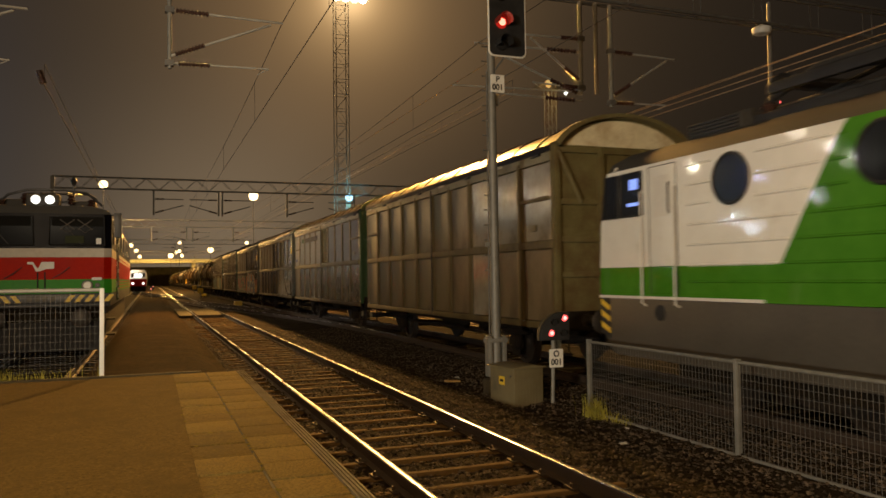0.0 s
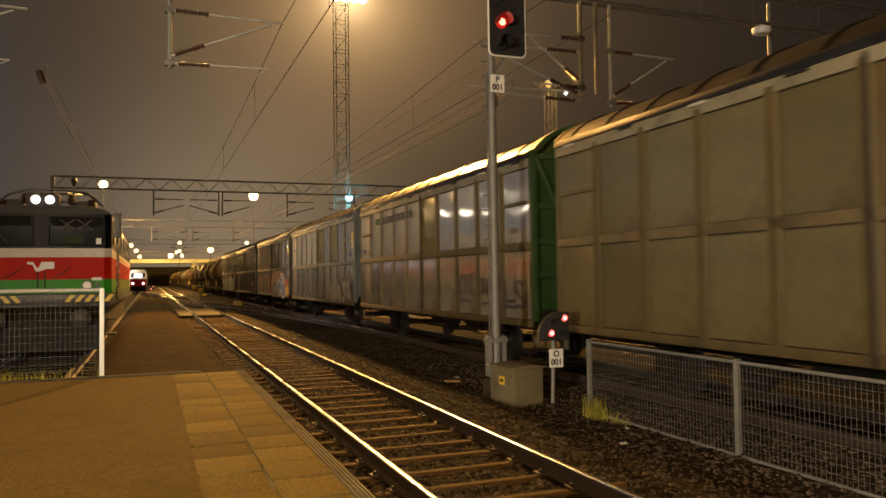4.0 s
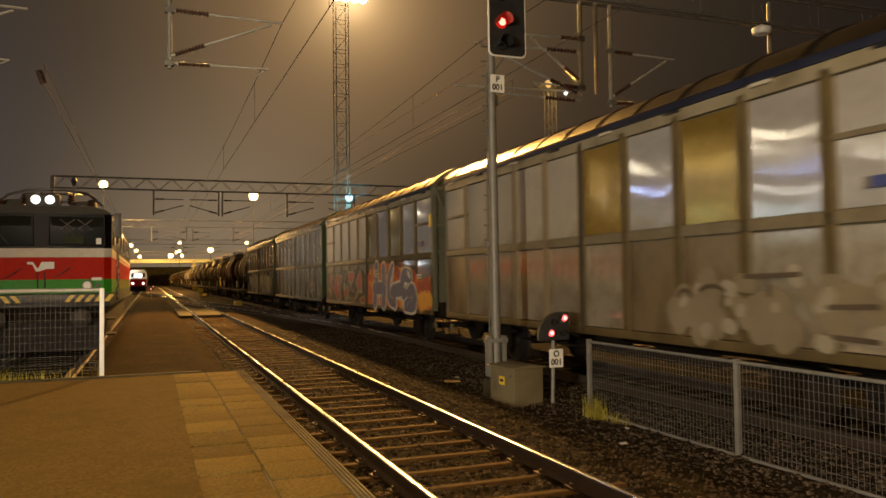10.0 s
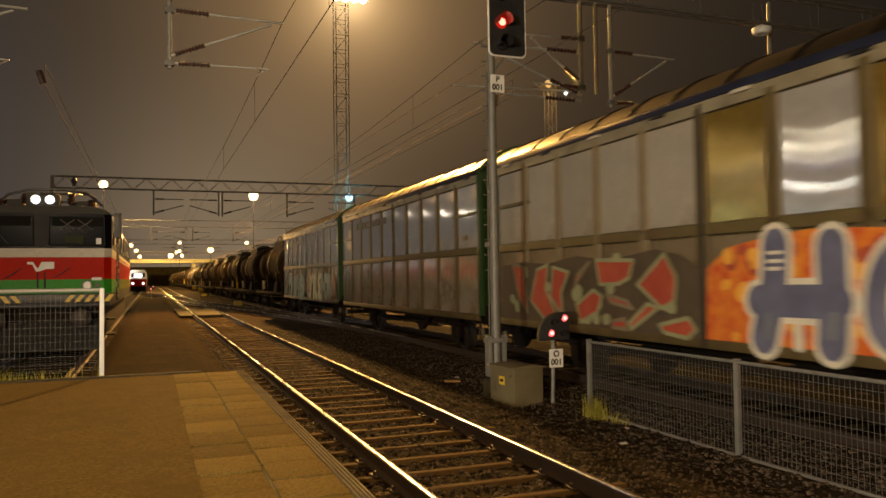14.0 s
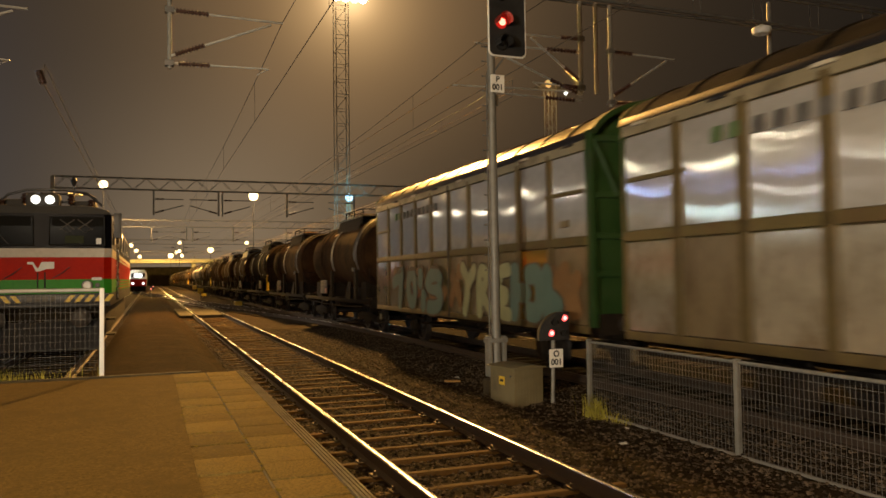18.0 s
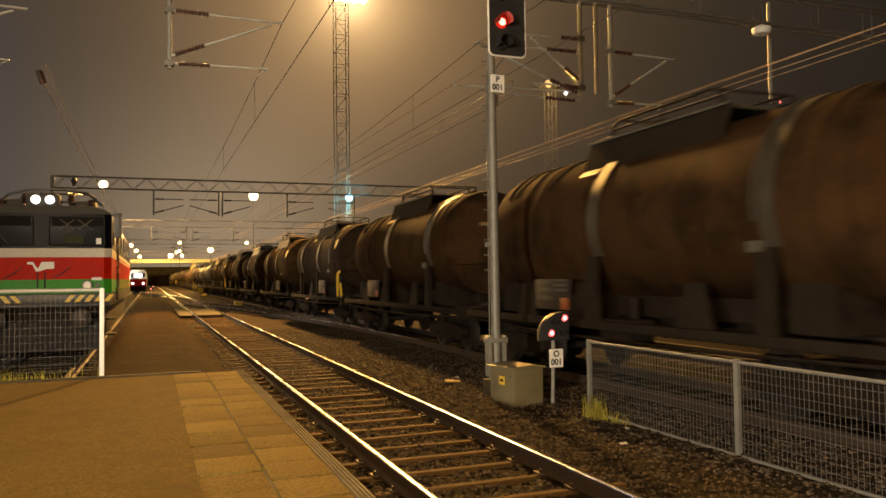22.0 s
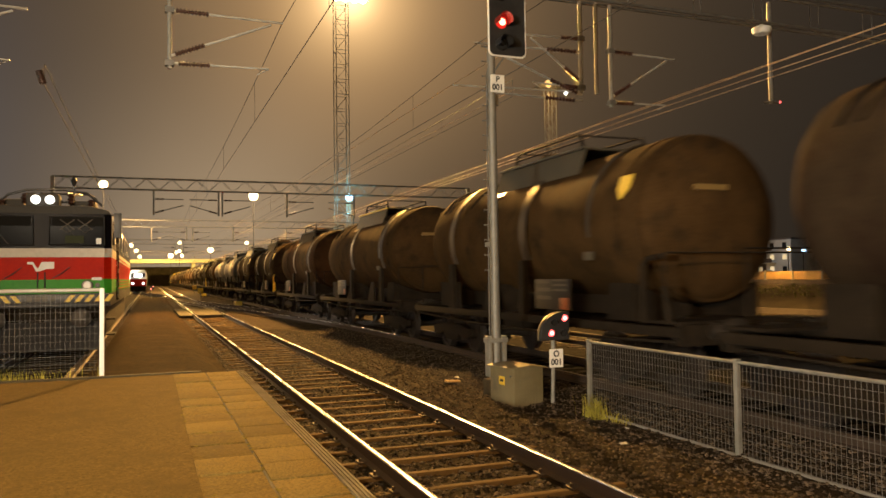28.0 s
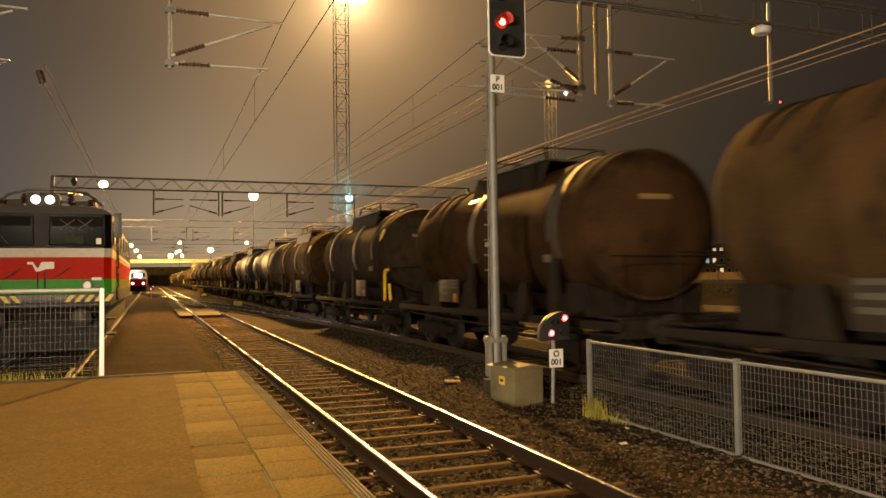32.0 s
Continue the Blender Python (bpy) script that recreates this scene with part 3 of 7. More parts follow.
top_beige = surface("beige_top_rail", (0.19, 0.165, 0.10), (0.29, 0.255, 0.17), 2.0, 0.55, 0.1, 0.15, 40.0, dirt=(0.10, 0.075, 0.04), dirt_amount=0.4)
clip_pale = surface("pale_roof_clip", (0.40, 0.36, 0.28), (0.52, 0.47, 0.38), 5.0, 0.5, 0.1, 0.1)

BODY = 6.45          # half the body's length
SIDE = 1.50          # half its width
LOW, MID, HIGH = 0.89, 2.47, 4.15
COLS = 10
COL = 2 * BODY / COLS


def dented(name, w, h, mat, seed):
    """A pressed wall panel: shallow raised field with softly buckled metal, in its own plane (y, z)."""
    s = Shape()
    nu, nv = 14, 14
    rng = random.Random(seed)
    waves = [(rng.uniform(0.3, 0.9), rng.uniform(0.8, 2.4), rng.uniform(0, 6), rng.uniform(0.0001, 0.0004)) for _ in range(4)]
    for j in range(nv + 1):
        for i in range(nu + 1):
            u, v = i / nu, j / nv
            lift = 0.004 - 0.0125 * (1 - (2 * u - 1) ** 2) + 0.003 * (1 - (2 * v - 1) ** 2)
            lift += 0.018 * (2 * u - 1) ** 2 * (v - 0.5)
            lift += sum(a * math.sin(fu * u * 6.28 + ph) * math.sin(fv * v * 6.28 + ph * 0.7) for fu, fv, ph, a in waves)
            s.verts.append((-lift, (u - 0.5) * w, v * h))
    for j in range(nv):
        for i in range(nu):
            k = j * (nu + 1) + i
            s.face([k, k + nu + 1, k + nu + 2, k + 1])
    me = s.mesh(name, mat)
    uv = me.uv_layers.new(name="UVMap")
    co = np.empty(len(me.vertices) * 3)
    me.vertices.foreach_get("co", co)
    loops = np.empty(len(me.loops), dtype=int)
    me.loops.foreach_get("vertex_index", loops)
    co = co.reshape(-1, 3)[loops]
    uv.data.foreach_set("uv", np.stack([co[:, 1] / w + 0.5, co[:, 2] / h], -1).ravel())
    return me


panel_low = dented("panel", COL - 0.09, MID - LOW - 0.24, wall_dark, 8)
panels_high = [dented("panel", COL - 0.09, HIGH - MID - 0.24, wall_silver, k) for k in (3, 11, 17)]
post_mesh = Shape().prism([(-0.02, -0.105), (-0.038, -0.08), (-0.038, 0.08), (-0.02, 0.105), (0.0, 0.105), (0.0, -0.105)], 0, HIGH - LOW - 0.1, "z").mesh("post", rail_tan, 0.008)
buffer_mesh = Shape().turned([(0, 0.13), (0.05, 0.13), (0.06, 0.10), (0.34, 0.09), (0.36, 0.075), (0.48, 0.075), (0.49, 0.20), (0.525, 0.22), (0.55, 0.17), (0.56, 0.02)], (0, 0, 0), "y", 16).mesh("buffer", buffer_mat)
ROOF = [(-1.53, 4.26)] + [(1.53 * math.sin(a), 4.32 + 0.53 * (math.cos(a) - math.cos(1.18)) / (1 - math.cos(1.18))) for a in [(-1.18 + 2.36 * i / 16) for i in range(17)]] + [(1.53, 4.26)]
ROOF = [(u / math.sin(1.18) if abs(u) < 1.529 else u, v) for u, v in ROOF]
ROOF = [(max(-1.53, min(1.53, u)), v) for u, v in ROOF]
END_ARCH = [(u, 4.30 + (v - 4.30) * 1.12) for u, v in ROOF[1:-1]]


axle_box = Shape().box(-0.09, 0.09, -0.16, 0.16, 0.34, 0.62).mesh("axle_box", under_mat, 0.02)
leaf_spring = Shape().prism([(-0.64, 0.72), (-0.62, 0.70), (-0.3, 0.64), (0.3, 0.64), (0.62, 0.70), (0.64, 0.72), (0.3, 0.75), (-0.3, 0.75)], -0.05, 0.05, "x").mesh("leaf_spring", under_mat)
axle_guard = Shape().plate([(-0.02, -0.3, 0.95), (-0.02, 0.3, 0.95), (-0.02, 0.16, 0.2), (-0.02, -0.16, 0.2)], (0.03, 0, 0)).mesh("axle_guard", under_mat)


def use(ob, mat):
    """Another material on an object that shares its mesh."""
    ob.material_slots[0].link = "OBJECT"
    ob.material_slots[0].material = mat
    return ob


def covered_wagon(label, highs, lows, frame_mat, end_mat, placard=False):
    """A two-axle sliding-wall wagon. highs and lows name the wall panels from the far end to the near end."""
    w = thing("covered_wagon", pose(TRAIN_X, 0, 0), label, "freight wagon", "covered wagons of the freight train")
    part("floor_frame", Shape().box(-1.42, 1.42, -BODY, BODY, 0.98, 1.16).box(-0.75, -0.6, -BODY - 0.1, BODY + 0.1, 0.72, 1.0).box(0.6, 0.75, -BODY - 0.1, BODY + 0.1, 0.72, 1.0)
         .box(-1.35, 1.35, -BODY - 0.12, -BODY + 0.06, 0.86, 1.22).box(-1.35, 1.35, BODY - 0.06, BODY + 0.12, 0.86, 1.22), under_mat, w, bevel=0.01)
    part("core_wall", Shape().box(-SIDE + 0.03, SIDE - 0.02, -BODY + 0.03, BODY - 0.03, 1.16, HIGH + 0.05), frame_mat, w)
    for z0, z1, nm, out in ((LOW, LOW + 0.13, "sill", 0.055), (MID - 0.075, MID + 0.075, "middle_rail", 0.05), (HIGH - 0.13, HIGH + 0.04, "top_rail", 0.05)):
        part(nm, Shape().box(-SIDE - out, -SIDE + 0.04, -BODY, BODY, z0, z1), top_beige if nm == "top_rail" else strip_brown if nm == "sill" else frame_mat, w, bevel=0.012)
    part("gutter", Shape().prism([(-SIDE - 0.09, HIGH + 0.04), (-SIDE + 0.05, HIGH + 0.04), (-SIDE + 0.05, HIGH + 0.15), (-SIDE - 0.06, HIGH + 0.15)], -BODY - 0.02, BODY + 0.02), gutter_blue if placard else gutter_mat, w, "dark gutter rail", bevel=0.008)
    for i in range(8):
        y = -BODY + 0.5 + i * 1.7
        part("roof_clip", Shape().box(-SIDE - 0.10, -SIDE - 0.04, y - 0.16, y + 0.16, HIGH - 0.01, HIGH + 0.038), clip_pale if i % 2 else gutter_mat, w, bevel=0.01)
    for i in range(COLS):
        y = BODY - COL * (i + 0.5)
        use(part("panel", panel_low, None, w, place=pose(-SIDE - 0.003, y, LOW + 0.14)), lows[i % len(lows)])
        use(part("panel", panels_high[(i * 2) % 3], None, w, place=pose(-SIDE - 0.003, y, MID + 0.09)), highs[i % len(highs)])
        if i:
            use(part("post", post_mesh, None, w, place=pose(-SIDE - 0.012, y + COL / 2, LOW + 0.06)), strip_tan if highs[i % len(highs)] is wall_cream else strip_brown)
    part("door_seam", Shape().box(-SIDE - 0.075, -SIDE - 0.03, -0.06, -0.02, LOW, HIGH), gutter_mat, w)
    for y in (-BODY + 0.6 * COL, BODY - 0.6 * COL):
        part("door_rail", Shape().box(-SIDE - 0.05, -SIDE, y - 0.66, y + 0.66, 3.30, 3.37), frame_mat, w, bevel=0.01)
    part("roof", Shape().prism(ROOF, -BODY + 0.02, BODY - 0.02), roof_mat, w, "arched sheet roof")
    for i in range(12):
        y = -BODY + (i + 0.5) * 2 * BODY / 12
        s = Shape().line([(u, y, v + 0.008) for u, v in ROOF[1:-1]], 0.022, 5)
        part("roof_rib", s, roof_mat, w)
    for sgn in (-1, 1):
        y = sgn * BODY
        e = part("end_wall", Shape().prism([(u * 1.005, v + 0.008) for u, v in (END_ARCH if sgn < 0 else ROOF)] + [(1.47, 1.1), (-1.47, 1.1)], y - 0.03, y + 0.03), end_mat, w, "painted end wall with stiffeners")
        deep = 0.27 if sgn < 0 else 0.08
        arc_line = END_ARCH if sgn < 0 else ROOF[1:-1]
        rim = [(u * 1.01, v + 0.012) for u, v in arc_line] + [(u * 0.955, v - 0.05) for u, v in reversed(arc_line)]
        hood = Shape().prism(rim, min(y, y + sgn * deep), max(y, y + sgn * deep))
        part("hood", hood, end_mat, e)
        arch = [(u * 0.9, 4.27 + (v - 4.27) * 0.86) for u, v in (END_ARCH if sgn < 0 else ROOF[1:-1])]
        part("arch_panel", Shape().prism(arch, min(y, y + sgn * 0.045), max(y, y + sgn * 0.045)), arch_cream if end_mat == end_tan else end_mat, e)
        for x in (-1.46, -0.5, 0.5, 1.46):
            part("stiffener", Shape().box(x - 0.06, x + 0.06, min(y, y + sgn * 0.13), max(y, y + sgn * (deep if abs(x) > 1 else min(deep, 0.13))), 1.0, 4.3), end_mat if sgn < 0 else frame_mat, e, bevel=0.015)
        for z in (1.9, 2.55, 3.25, 4.22):
            part("cross_rail", Shape().box(-1.46, 1.46, min(y, y + sgn * 0.10), max(y, y + sgn * 0.10), z - 0.05, z + 0.05), end_mat, e, bevel=0.012)
        part("brace", Shape().rod((-1.42, y + sgn * 0.1, 4.2), (-0.95, y + sgn * 0.1, 3.25), 0.05), end_mat, e)
        for x in (-0.875, 0.875):
            part("buffer", buffer_mesh, None, w, place=pose(x, y + sgn * 0.1, 1.05, 0, 0, 0 if sgn > 0 else 180))
        part("coupling", Shape().box(-0.13, 0.13, min(y, y + sgn * 0.55), max(y, y + sgn * 0.55), 0.93, 1.13).box(-0.2, 0.2, min(y + sgn * 0.5, y + sgn * 0.62), max(y + sgn * 0.5, y + sgn * 0.62), 0.9, 1.2), buffer_mat, w, bevel=0.02)
        part("step", Shape().box(-1.5, -1.2, y - 0.14, y + 0.14, 0.42, 0.46).box(-1.49, -1.46, y - 0.03, y, 0.42, 1.0).box(-1.24, -1.21, y - 0.03, y, 0.42, 1.0), under_mat, w)
        part("marker_plate", Shape().box(-1.47, -1.40, y - sgn * 0.02 - 0.06, y - sgn * 0.02 + 0.06, 0.55, 0.72), frame_grey, w, "small grey marker plate")
        ax = sgn * 4.0
        wheelset(w, ax)
        for x in (-1.08, 1.08):
            part("axle_box", axle_box, None, w, place=pose(x, ax, 0))
            part("leaf_spring", leaf_spring, None, w, place=pose(x, ax, 0))
            part("axle_guard", axle_guard, None, w, place=pose(x, ax, 0))
    part("brake_gear", Shape().box(-0.4, 0.4, -1.4, -0.4, 0.55, 0.85).rod((-0.5, 0.3, 0.72), (-0.5, 1.6, 0.72), 0.17, 12).rod((-1.2, -3.0, 0.6), (-1.2, 3.0, 0.6), 0.03), under_mat, w)
    part("number_board", Shape().box(-SIDE - 0.05, -SIDE - 0.02, -BODY + 0.6, -BODY + 0.85, 2.74, 2.86), frame_grey, w, "small grey data board")
    if placard:
        part("placard", Shape().box(-SIDE - 0.055, -SIDE + 0.02, -BODY - 0.03, -BODY + 0.11, 3.22, 3.56), yellow_mat, w, "yellow placard at the wagon corner", bevel=0.01)
    return w


def sprayed(parent, name, strokes, width, mat, x, label=""):
    """Paint strokes as thin strips and discs; neighbours lie in slightly different planes."""
    s = Shape()
    count = 0

    def lay(points):
        nonlocal count
        k, depth = len(s.verts), x - 0.00025 * (count % 23)
        count += 1
        s.verts += [(depth, p[0], p[1]) for p in points]
        s.face(list(range(k, k + len(points))))

    for pts in strokes:
        for a, b in zip(pts, pts[1:]):
            d = (Vector(b) - Vector(a)).normalized() * width / 2
            lay([(a[0] - d.y, a[1] + d.x), (b[0] - d.y, b[1] + d.x), (b[0] + d.y, b[1] - d.x), (a[0] + d.y, a[1] - d.x)])
        for c in pts:
            lay([(c[0] + math.cos(q * 0.5236) * width / 2, c[1] + math.sin(q * 0.5236) * width / 2) for q in range(12)])
    ob = part(name, s, mat, parent, label, smooth=False)
    return tagged(ob, label, kind="stuff")


W_STEP, T_STEP = 14.02, 12.42        # wagon pitch over the couplings
A, C, S, B, D, L, M = wall_amber, wall_cream, wall_silver, wall_brown, wall_dark, wall_low_silver, wall_dull
WAGONS = [
    ("brown weathered covered wagon with a rust-streaked tan end", [B, B, B, B, B, B, M, L, L, L], [B, B, B, B, B, B, M, L, M, M], rail_brown, end_tan, False),
    ("cream and aluminium covered wagon with scrawled lines and a green end", [C, C, C, C, C, A, S, S, S, S], [M, L, L, L, L, L, L, L, L, L], rail_tan, end_green, False),
    ("grey and tan covered wagon with pale paint smears", [C, C, C, C, C, A, S, A, S, S], [M, L, L, L, L, L, M, M, L, L], frame_grey, end_blue, True),
    ("covered wagon with red, blue and orange sprayed lettering", [C, C, C, C, C, A, S, A, S, S], [M, M, M, M, M, M, M, M, S, S], rail_tan, end_sage, True),
    ("aluminium covered wagon with dull lower panels and a green end", [S], [L, M, L, L, L, L, L, L, L, L], rail_tan, end_green, False),
    ("aluminium covered wagon with teal sprayed letters on rusty panels", [S], [L, L, M, D, B, M, D, B, A, M], rail_tan, end_green, False),
]
wagons = [covered_wagon(*row) for row in WAGONS]

# sprayed lettering, built as flat strokes on the lower panels
spray_black = surface("black_spray", (0.02, 0.02, 0.03), (0.06, 0.055, 0.06), 4.0, 0.6)
spray_white = surface("cream_spray", (0.55, 0.52, 0.42), (0.72, 0.68, 0.55), 3.0, 0.55)
spray_blue = surface("slate_blue_spray", (0.075, 0.08, 0.14), (0.16, 0.165, 0.25), 2.0, 0.55)
spray_orange = surface("orange_spray", (0.62, 0.16, 0.015), (0.75, 0.30, 0.03), 3.5, 0.55, dirt=(0.50, 0.045, 0.015), dirt_scale=4.5, dirt_amount=0.8)
spray_flame = surface("yellow_orange_spray", (0.70, 0.30, 0.03), (0.80, 0.42, 0.06), 2.4, 0.55)
spray_red = surface("red_spray", (0.30, 0.04, 0.02), (0.45, 0.09, 0.045), 2.4, 0.55)
spray_teal = surface("teal_spray", (0.05, 0.105, 0.092), (0.10, 0.17, 0.145), 2.0, 0.55)
spray_lime = surface("pale_green_spray", (0.20, 0.21, 0.11), (0.33, 0.33, 0.18), 2.0, 0.55)
spray_dark = surface("dark_outline_spray", (0.05, 0.035, 0.02), (0.10, 0.075, 0.045), 2.0, 0.6)
spray_rust = surface("rust_orange_spray", (0.15, 0.078, 0.026), (0.24, 0.13, 0.05), 2.0, 0.6)
spray_smear = surface("ochre_smear_spray", (0.1496, 0.1188, 0.0704), (0.22, 0.1804, 0.1144), 2.0, 0.6)
spray_pale_blue = surface("grey_blue_spray", (0.13, 0.15, 0.17), (0.21, 0.23, 0.25), 3.0, 0.55)
spray_grey = surface("pale_grey_spray", (0.216, 0.1845, 0.1305), (0.306, 0.27, 0.198), 2.0, 0.55)
LAYER = -SIDE - 0.062


def arc(cy, cz, ry, rz, a0, a1, n=10):
    return [(cy - ry * math.cos(radians(a0 + (a1 - a0) * i / n)), cz + rz * math.sin(radians(a0 + (a1 - a0) * i / n))) for i in range(n + 1)]


def eased(points, rounds=2):
    """Corner cutting, so that a stroke bends like one drawn by arm."""
    for _ in range(rounds):
        if len(points) < 3:
            return points
        out = [points[0]]
        for p, q in zip(points, points[1:]):
            out += [(p[0] * 0.75 + q[0] * 0.25, p[1] * 0.75 + q[1] * 0.25), (p[0] * 0.25 + q[0] * 0.75, p[1] * 0.25 + q[1] * 0.75)]
        points = out + [points[-1]]
    return points


def blotches(parent, name, count, y0, y1, z0, z1, sizes, mat, x, seed, label=""):
    """Soft round spray blotches of several sizes."""
    rng = random.Random(seed)
    for k, size in enumerate(sizes):
        spots = []
        for _ in range(count):
            y, z = rng.uniform(y0, y1), rng.uniform(z0, z1)
            spots.append([(y, z), (y + rng.uniform(-0.6, 0.6) * size, z + rng.uniform(-0.5, 0.5) * size)])
        tagged(sprayed(parent, name, spots, size, mat, x - 0.0055 * k, label), kind="stuff")


def outlined(parent, strokes, width, mat, rim, rim_mat, x, label, rim_label):
    strokes = [eased(p) for p in strokes]
    sprayed(parent, "letter_edge", strokes, width + rim, rim_mat, x, rim_label)
    sprayed(parent, "letter", strokes, width, mat, x - 0.006, label)


# scrawled black lines on the second wagon; y falls from left to right because the wall is read from its near side
tag = [[(-2.7, 1.75), (-3.1, 1.98), (-3.25, 1.6), (-3.03, 1.47), (-2.85, 1.6), (-2.85, 1.8)], [(-3.6, 1.98), (-3.4, 1.82), (-3.58, 1.62), (-3.58, 1.48)],
       [(-4.15, 1.84), (-4.32, 1.8), (-4.31, 1.5), (-4.14, 1.62), (-4.15, 1.84)], [(-4.42, 1.47), (-4.5, 1.78), (-4.6, 1.92), (-4.74, 1.9), (-4.73, 1.75), (-4.54, 1.58)],
       [(-4.73, 1.6), (-5.02, 1.78), (-5.2, 1.91), (-5.34, 1.46), (-5.24, 1.36), (-5.8, 1.38)],
       [(-6.12, 1.75), (-5.9, 1.79), (-5.74, 1.64), (-5.92, 1.51), (-6.22, 1.42), (-6.16, 1.28), (-5.83, 1.28)]]
sprayed(wagons[1], "scrawl", [eased(p) for p in tag], 0.07, spray_black, LAYER, "black scrawled paint lines")
sprayed(wagons[1], "scrawl", [arc(-3.2, 1.28, 0.3, 0.07, 20, 160), arc(-4.45, 1.24, 0.3, 0.07, 20, 160), arc(-5.55, 1.2, 0.28, 0.06, 20, 160)], 0.05, spray_black, LAYER - 0.008)

# pale, half worn-off paint on the third wagon
blotches(wagons[2], "paint_smear", 16, -2.5, -6.1, 1.16, 1.75, (0.36, 0.24), spray_smear, LAYER + 0.006, 21, "pale worn-off paint")
blotches(wagons[2], "paint_smear", 9, -2.5, -6.2, 1.05, 1.85, (0.2, 0.12), spray_grey, LAYER - 0.006, 22, "pale blurred paint letters")
sprayed(wagons[2], "scrawl", [arc(-3.3, 1.62, 0.25, 0.1, 20, 160), [(-3.9, 1.84), (-4.75, 1.86)], [(-4.25, 1.84), (-4.3, 1.62)], [(-5.15, 1.5), (-5.75, 1.52)], [(-5.2, 1.18), (-5.75, 1.16)], arc(-2.75, 1.58, 0.12, 0.08, 0, 180)], 0.06, spray_dark, LAYER - 0.018)

# fourth wagon: flaming orange ground, blue letters edged in cream, red letters edged in pale green
outline = [(-0.08, 0.96), (-6.42, 0.96), (-6.42, 1.92), (-6.1, 1.82), (-5.9, 1.86), (-5.5, 1.77), (-5.3, 1.95), (-5.1, 2.1), (-4.6, 2.2), (-3.9, 2.16), (-3.3, 2.28), (-2.6, 2.34), (-1.8, 2.37), (-1.1, 2.3), (-0.55, 2.22), (-0.12, 1.95)]
part("spray_ground", Shape().plate([(LAYER + 0.012, y, z) for y, z in outline], (-0.001, 0, 0)), spray_orange, wagons[3], "orange and red sprayed ground", smooth=False)
blotches(wagons[3], "paint_flame", 16, -5.45, -6.3, 1.05, 1.45, (0.26, 0.16), spray_flame, LAYER + 0.010, 51)
blotches(wagons[3], "paint_flame", 12, -5.5, -6.32, 1.5, 1.78, (0.24, 0.16), spray_red, LAYER + 0.010, 52)
blotches(wagons[3], "paint_flame", 14, -0.3, -5.1, 1.95, 2.2, (0.24, 0.14), spray_red, LAYER + 0.010, 53)
blotches(wagons[3], "paint_flame", 22, -0.25, -5.2, 1.05, 2.1, (0.2, 0.13), spray_flame, LAYER + 0.009, 54)
bold = [[(-1.33, 2.22), (-1.30, 1.7), (-1.12, 1.1)], [(-2.13, 2.17), (-2.14, 1.6), (-2.11, 1.1)], [(-1.05, 1.55), (-2.2, 1.56)]]
curl = [[(-3.1, 2.2), (-2.74, 1.95), (-2.64, 1.5), (-2.74, 1.18), (-3.2, 1.12)], [(-3.9, 1.62), (-2.98, 1.52), (-2.95, 1.40), (-3.83, 1.46)], [(-3.27, 1.27), (-3.29, 1.08)]]
snake = [[(-4.74, 1.9), (-4.2, 2.0), (-4.0, 1.7), (-4.12, 1.4), (-4.5, 1.46), (-4.92, 1.56), (-5.16, 1.36), (-5.12, 1.12), (-4.85, 1.1), (-4.3, 1.12)]]
outlined(wagons[3], bold, 0.38, spray_blue, 0.15, spray_white, LAYER, "slate-blue sprayed letters", "cream outline of sprayed letters")
outlined(wagons[3], curl, 0.27, spray_blue, 0.15, spray_white, LAYER - 0.001, "slate-blue sprayed letters", "cream outline of sprayed letters")
outlined(wagons[3], snake, 0.40, spray_blue, 0.15, spray_white, LAYER - 0.002, "slate-blue sprayed letters", "cream outline of sprayed letters")
sprayed(wagons[3], "letter_shine", [[(-1.22, 2.12), (-1.44, 2.12)], [(-1.22, 2.02), (-1.44, 2.02)], [(-1.22, 1.93), (-1.42, 1.93)], [(-4.26, 1.64), (-4.45, 1.57), (-4.9, 1.76)], [(-3.85, 1.26), (-4.2, 1.2), (-4.56, 1.33)], [(-5.4, 1.95), (-5.8, 1.95)], [(-5.42, 1.88), (-5.75, 1.88)]], 0.045, spray_white, LAYER - 0.016)
sprayed(wagons[3], "letter_shine", [[(-3.2, 2.14), (-3.12, 1.8)], [(-4.18, 1.14), (-4.18, 1.02)], [(-1.66, 1.24), (-1.66, 1.05)], [(-4.62, 2.02), (-4.78, 1.92)]], 0.15, spray_white, LAYER - 0.018)
sprayed(wagons[3], "letter_shine", [[(-1.2, 1.35), (-1.2, 1.15)], [(-2.15, 1.4), (-2.1, 1.2)], [(-3.2, 1.2), (-3.3, 1.15)], [(-4.5, 1.1), (-4.7, 1.2)], [(-5.0, 1.35), (-4.9, 1.2)]], 0.12, spray_pale_blue, LAYER - 0.014)


def shard(parent, points, n):
    """One angular patch of red paint with a pale green rim."""
    tagged(part("letter", Shape().plate([(LAYER + 0.002 - 0.0003 * n, y, z) for y, z in points], (0.001, 0, 0)), spray_red, parent, "dark red sprayed shard", smooth=False))
    sprayed(parent, "letter_edge", [points + [points[0]]], 0.06, spray_lime if n % 3 else spray_smear, LAYER - 0.005 - 0.0002 * n, "pale green edge of a sprayed shard")


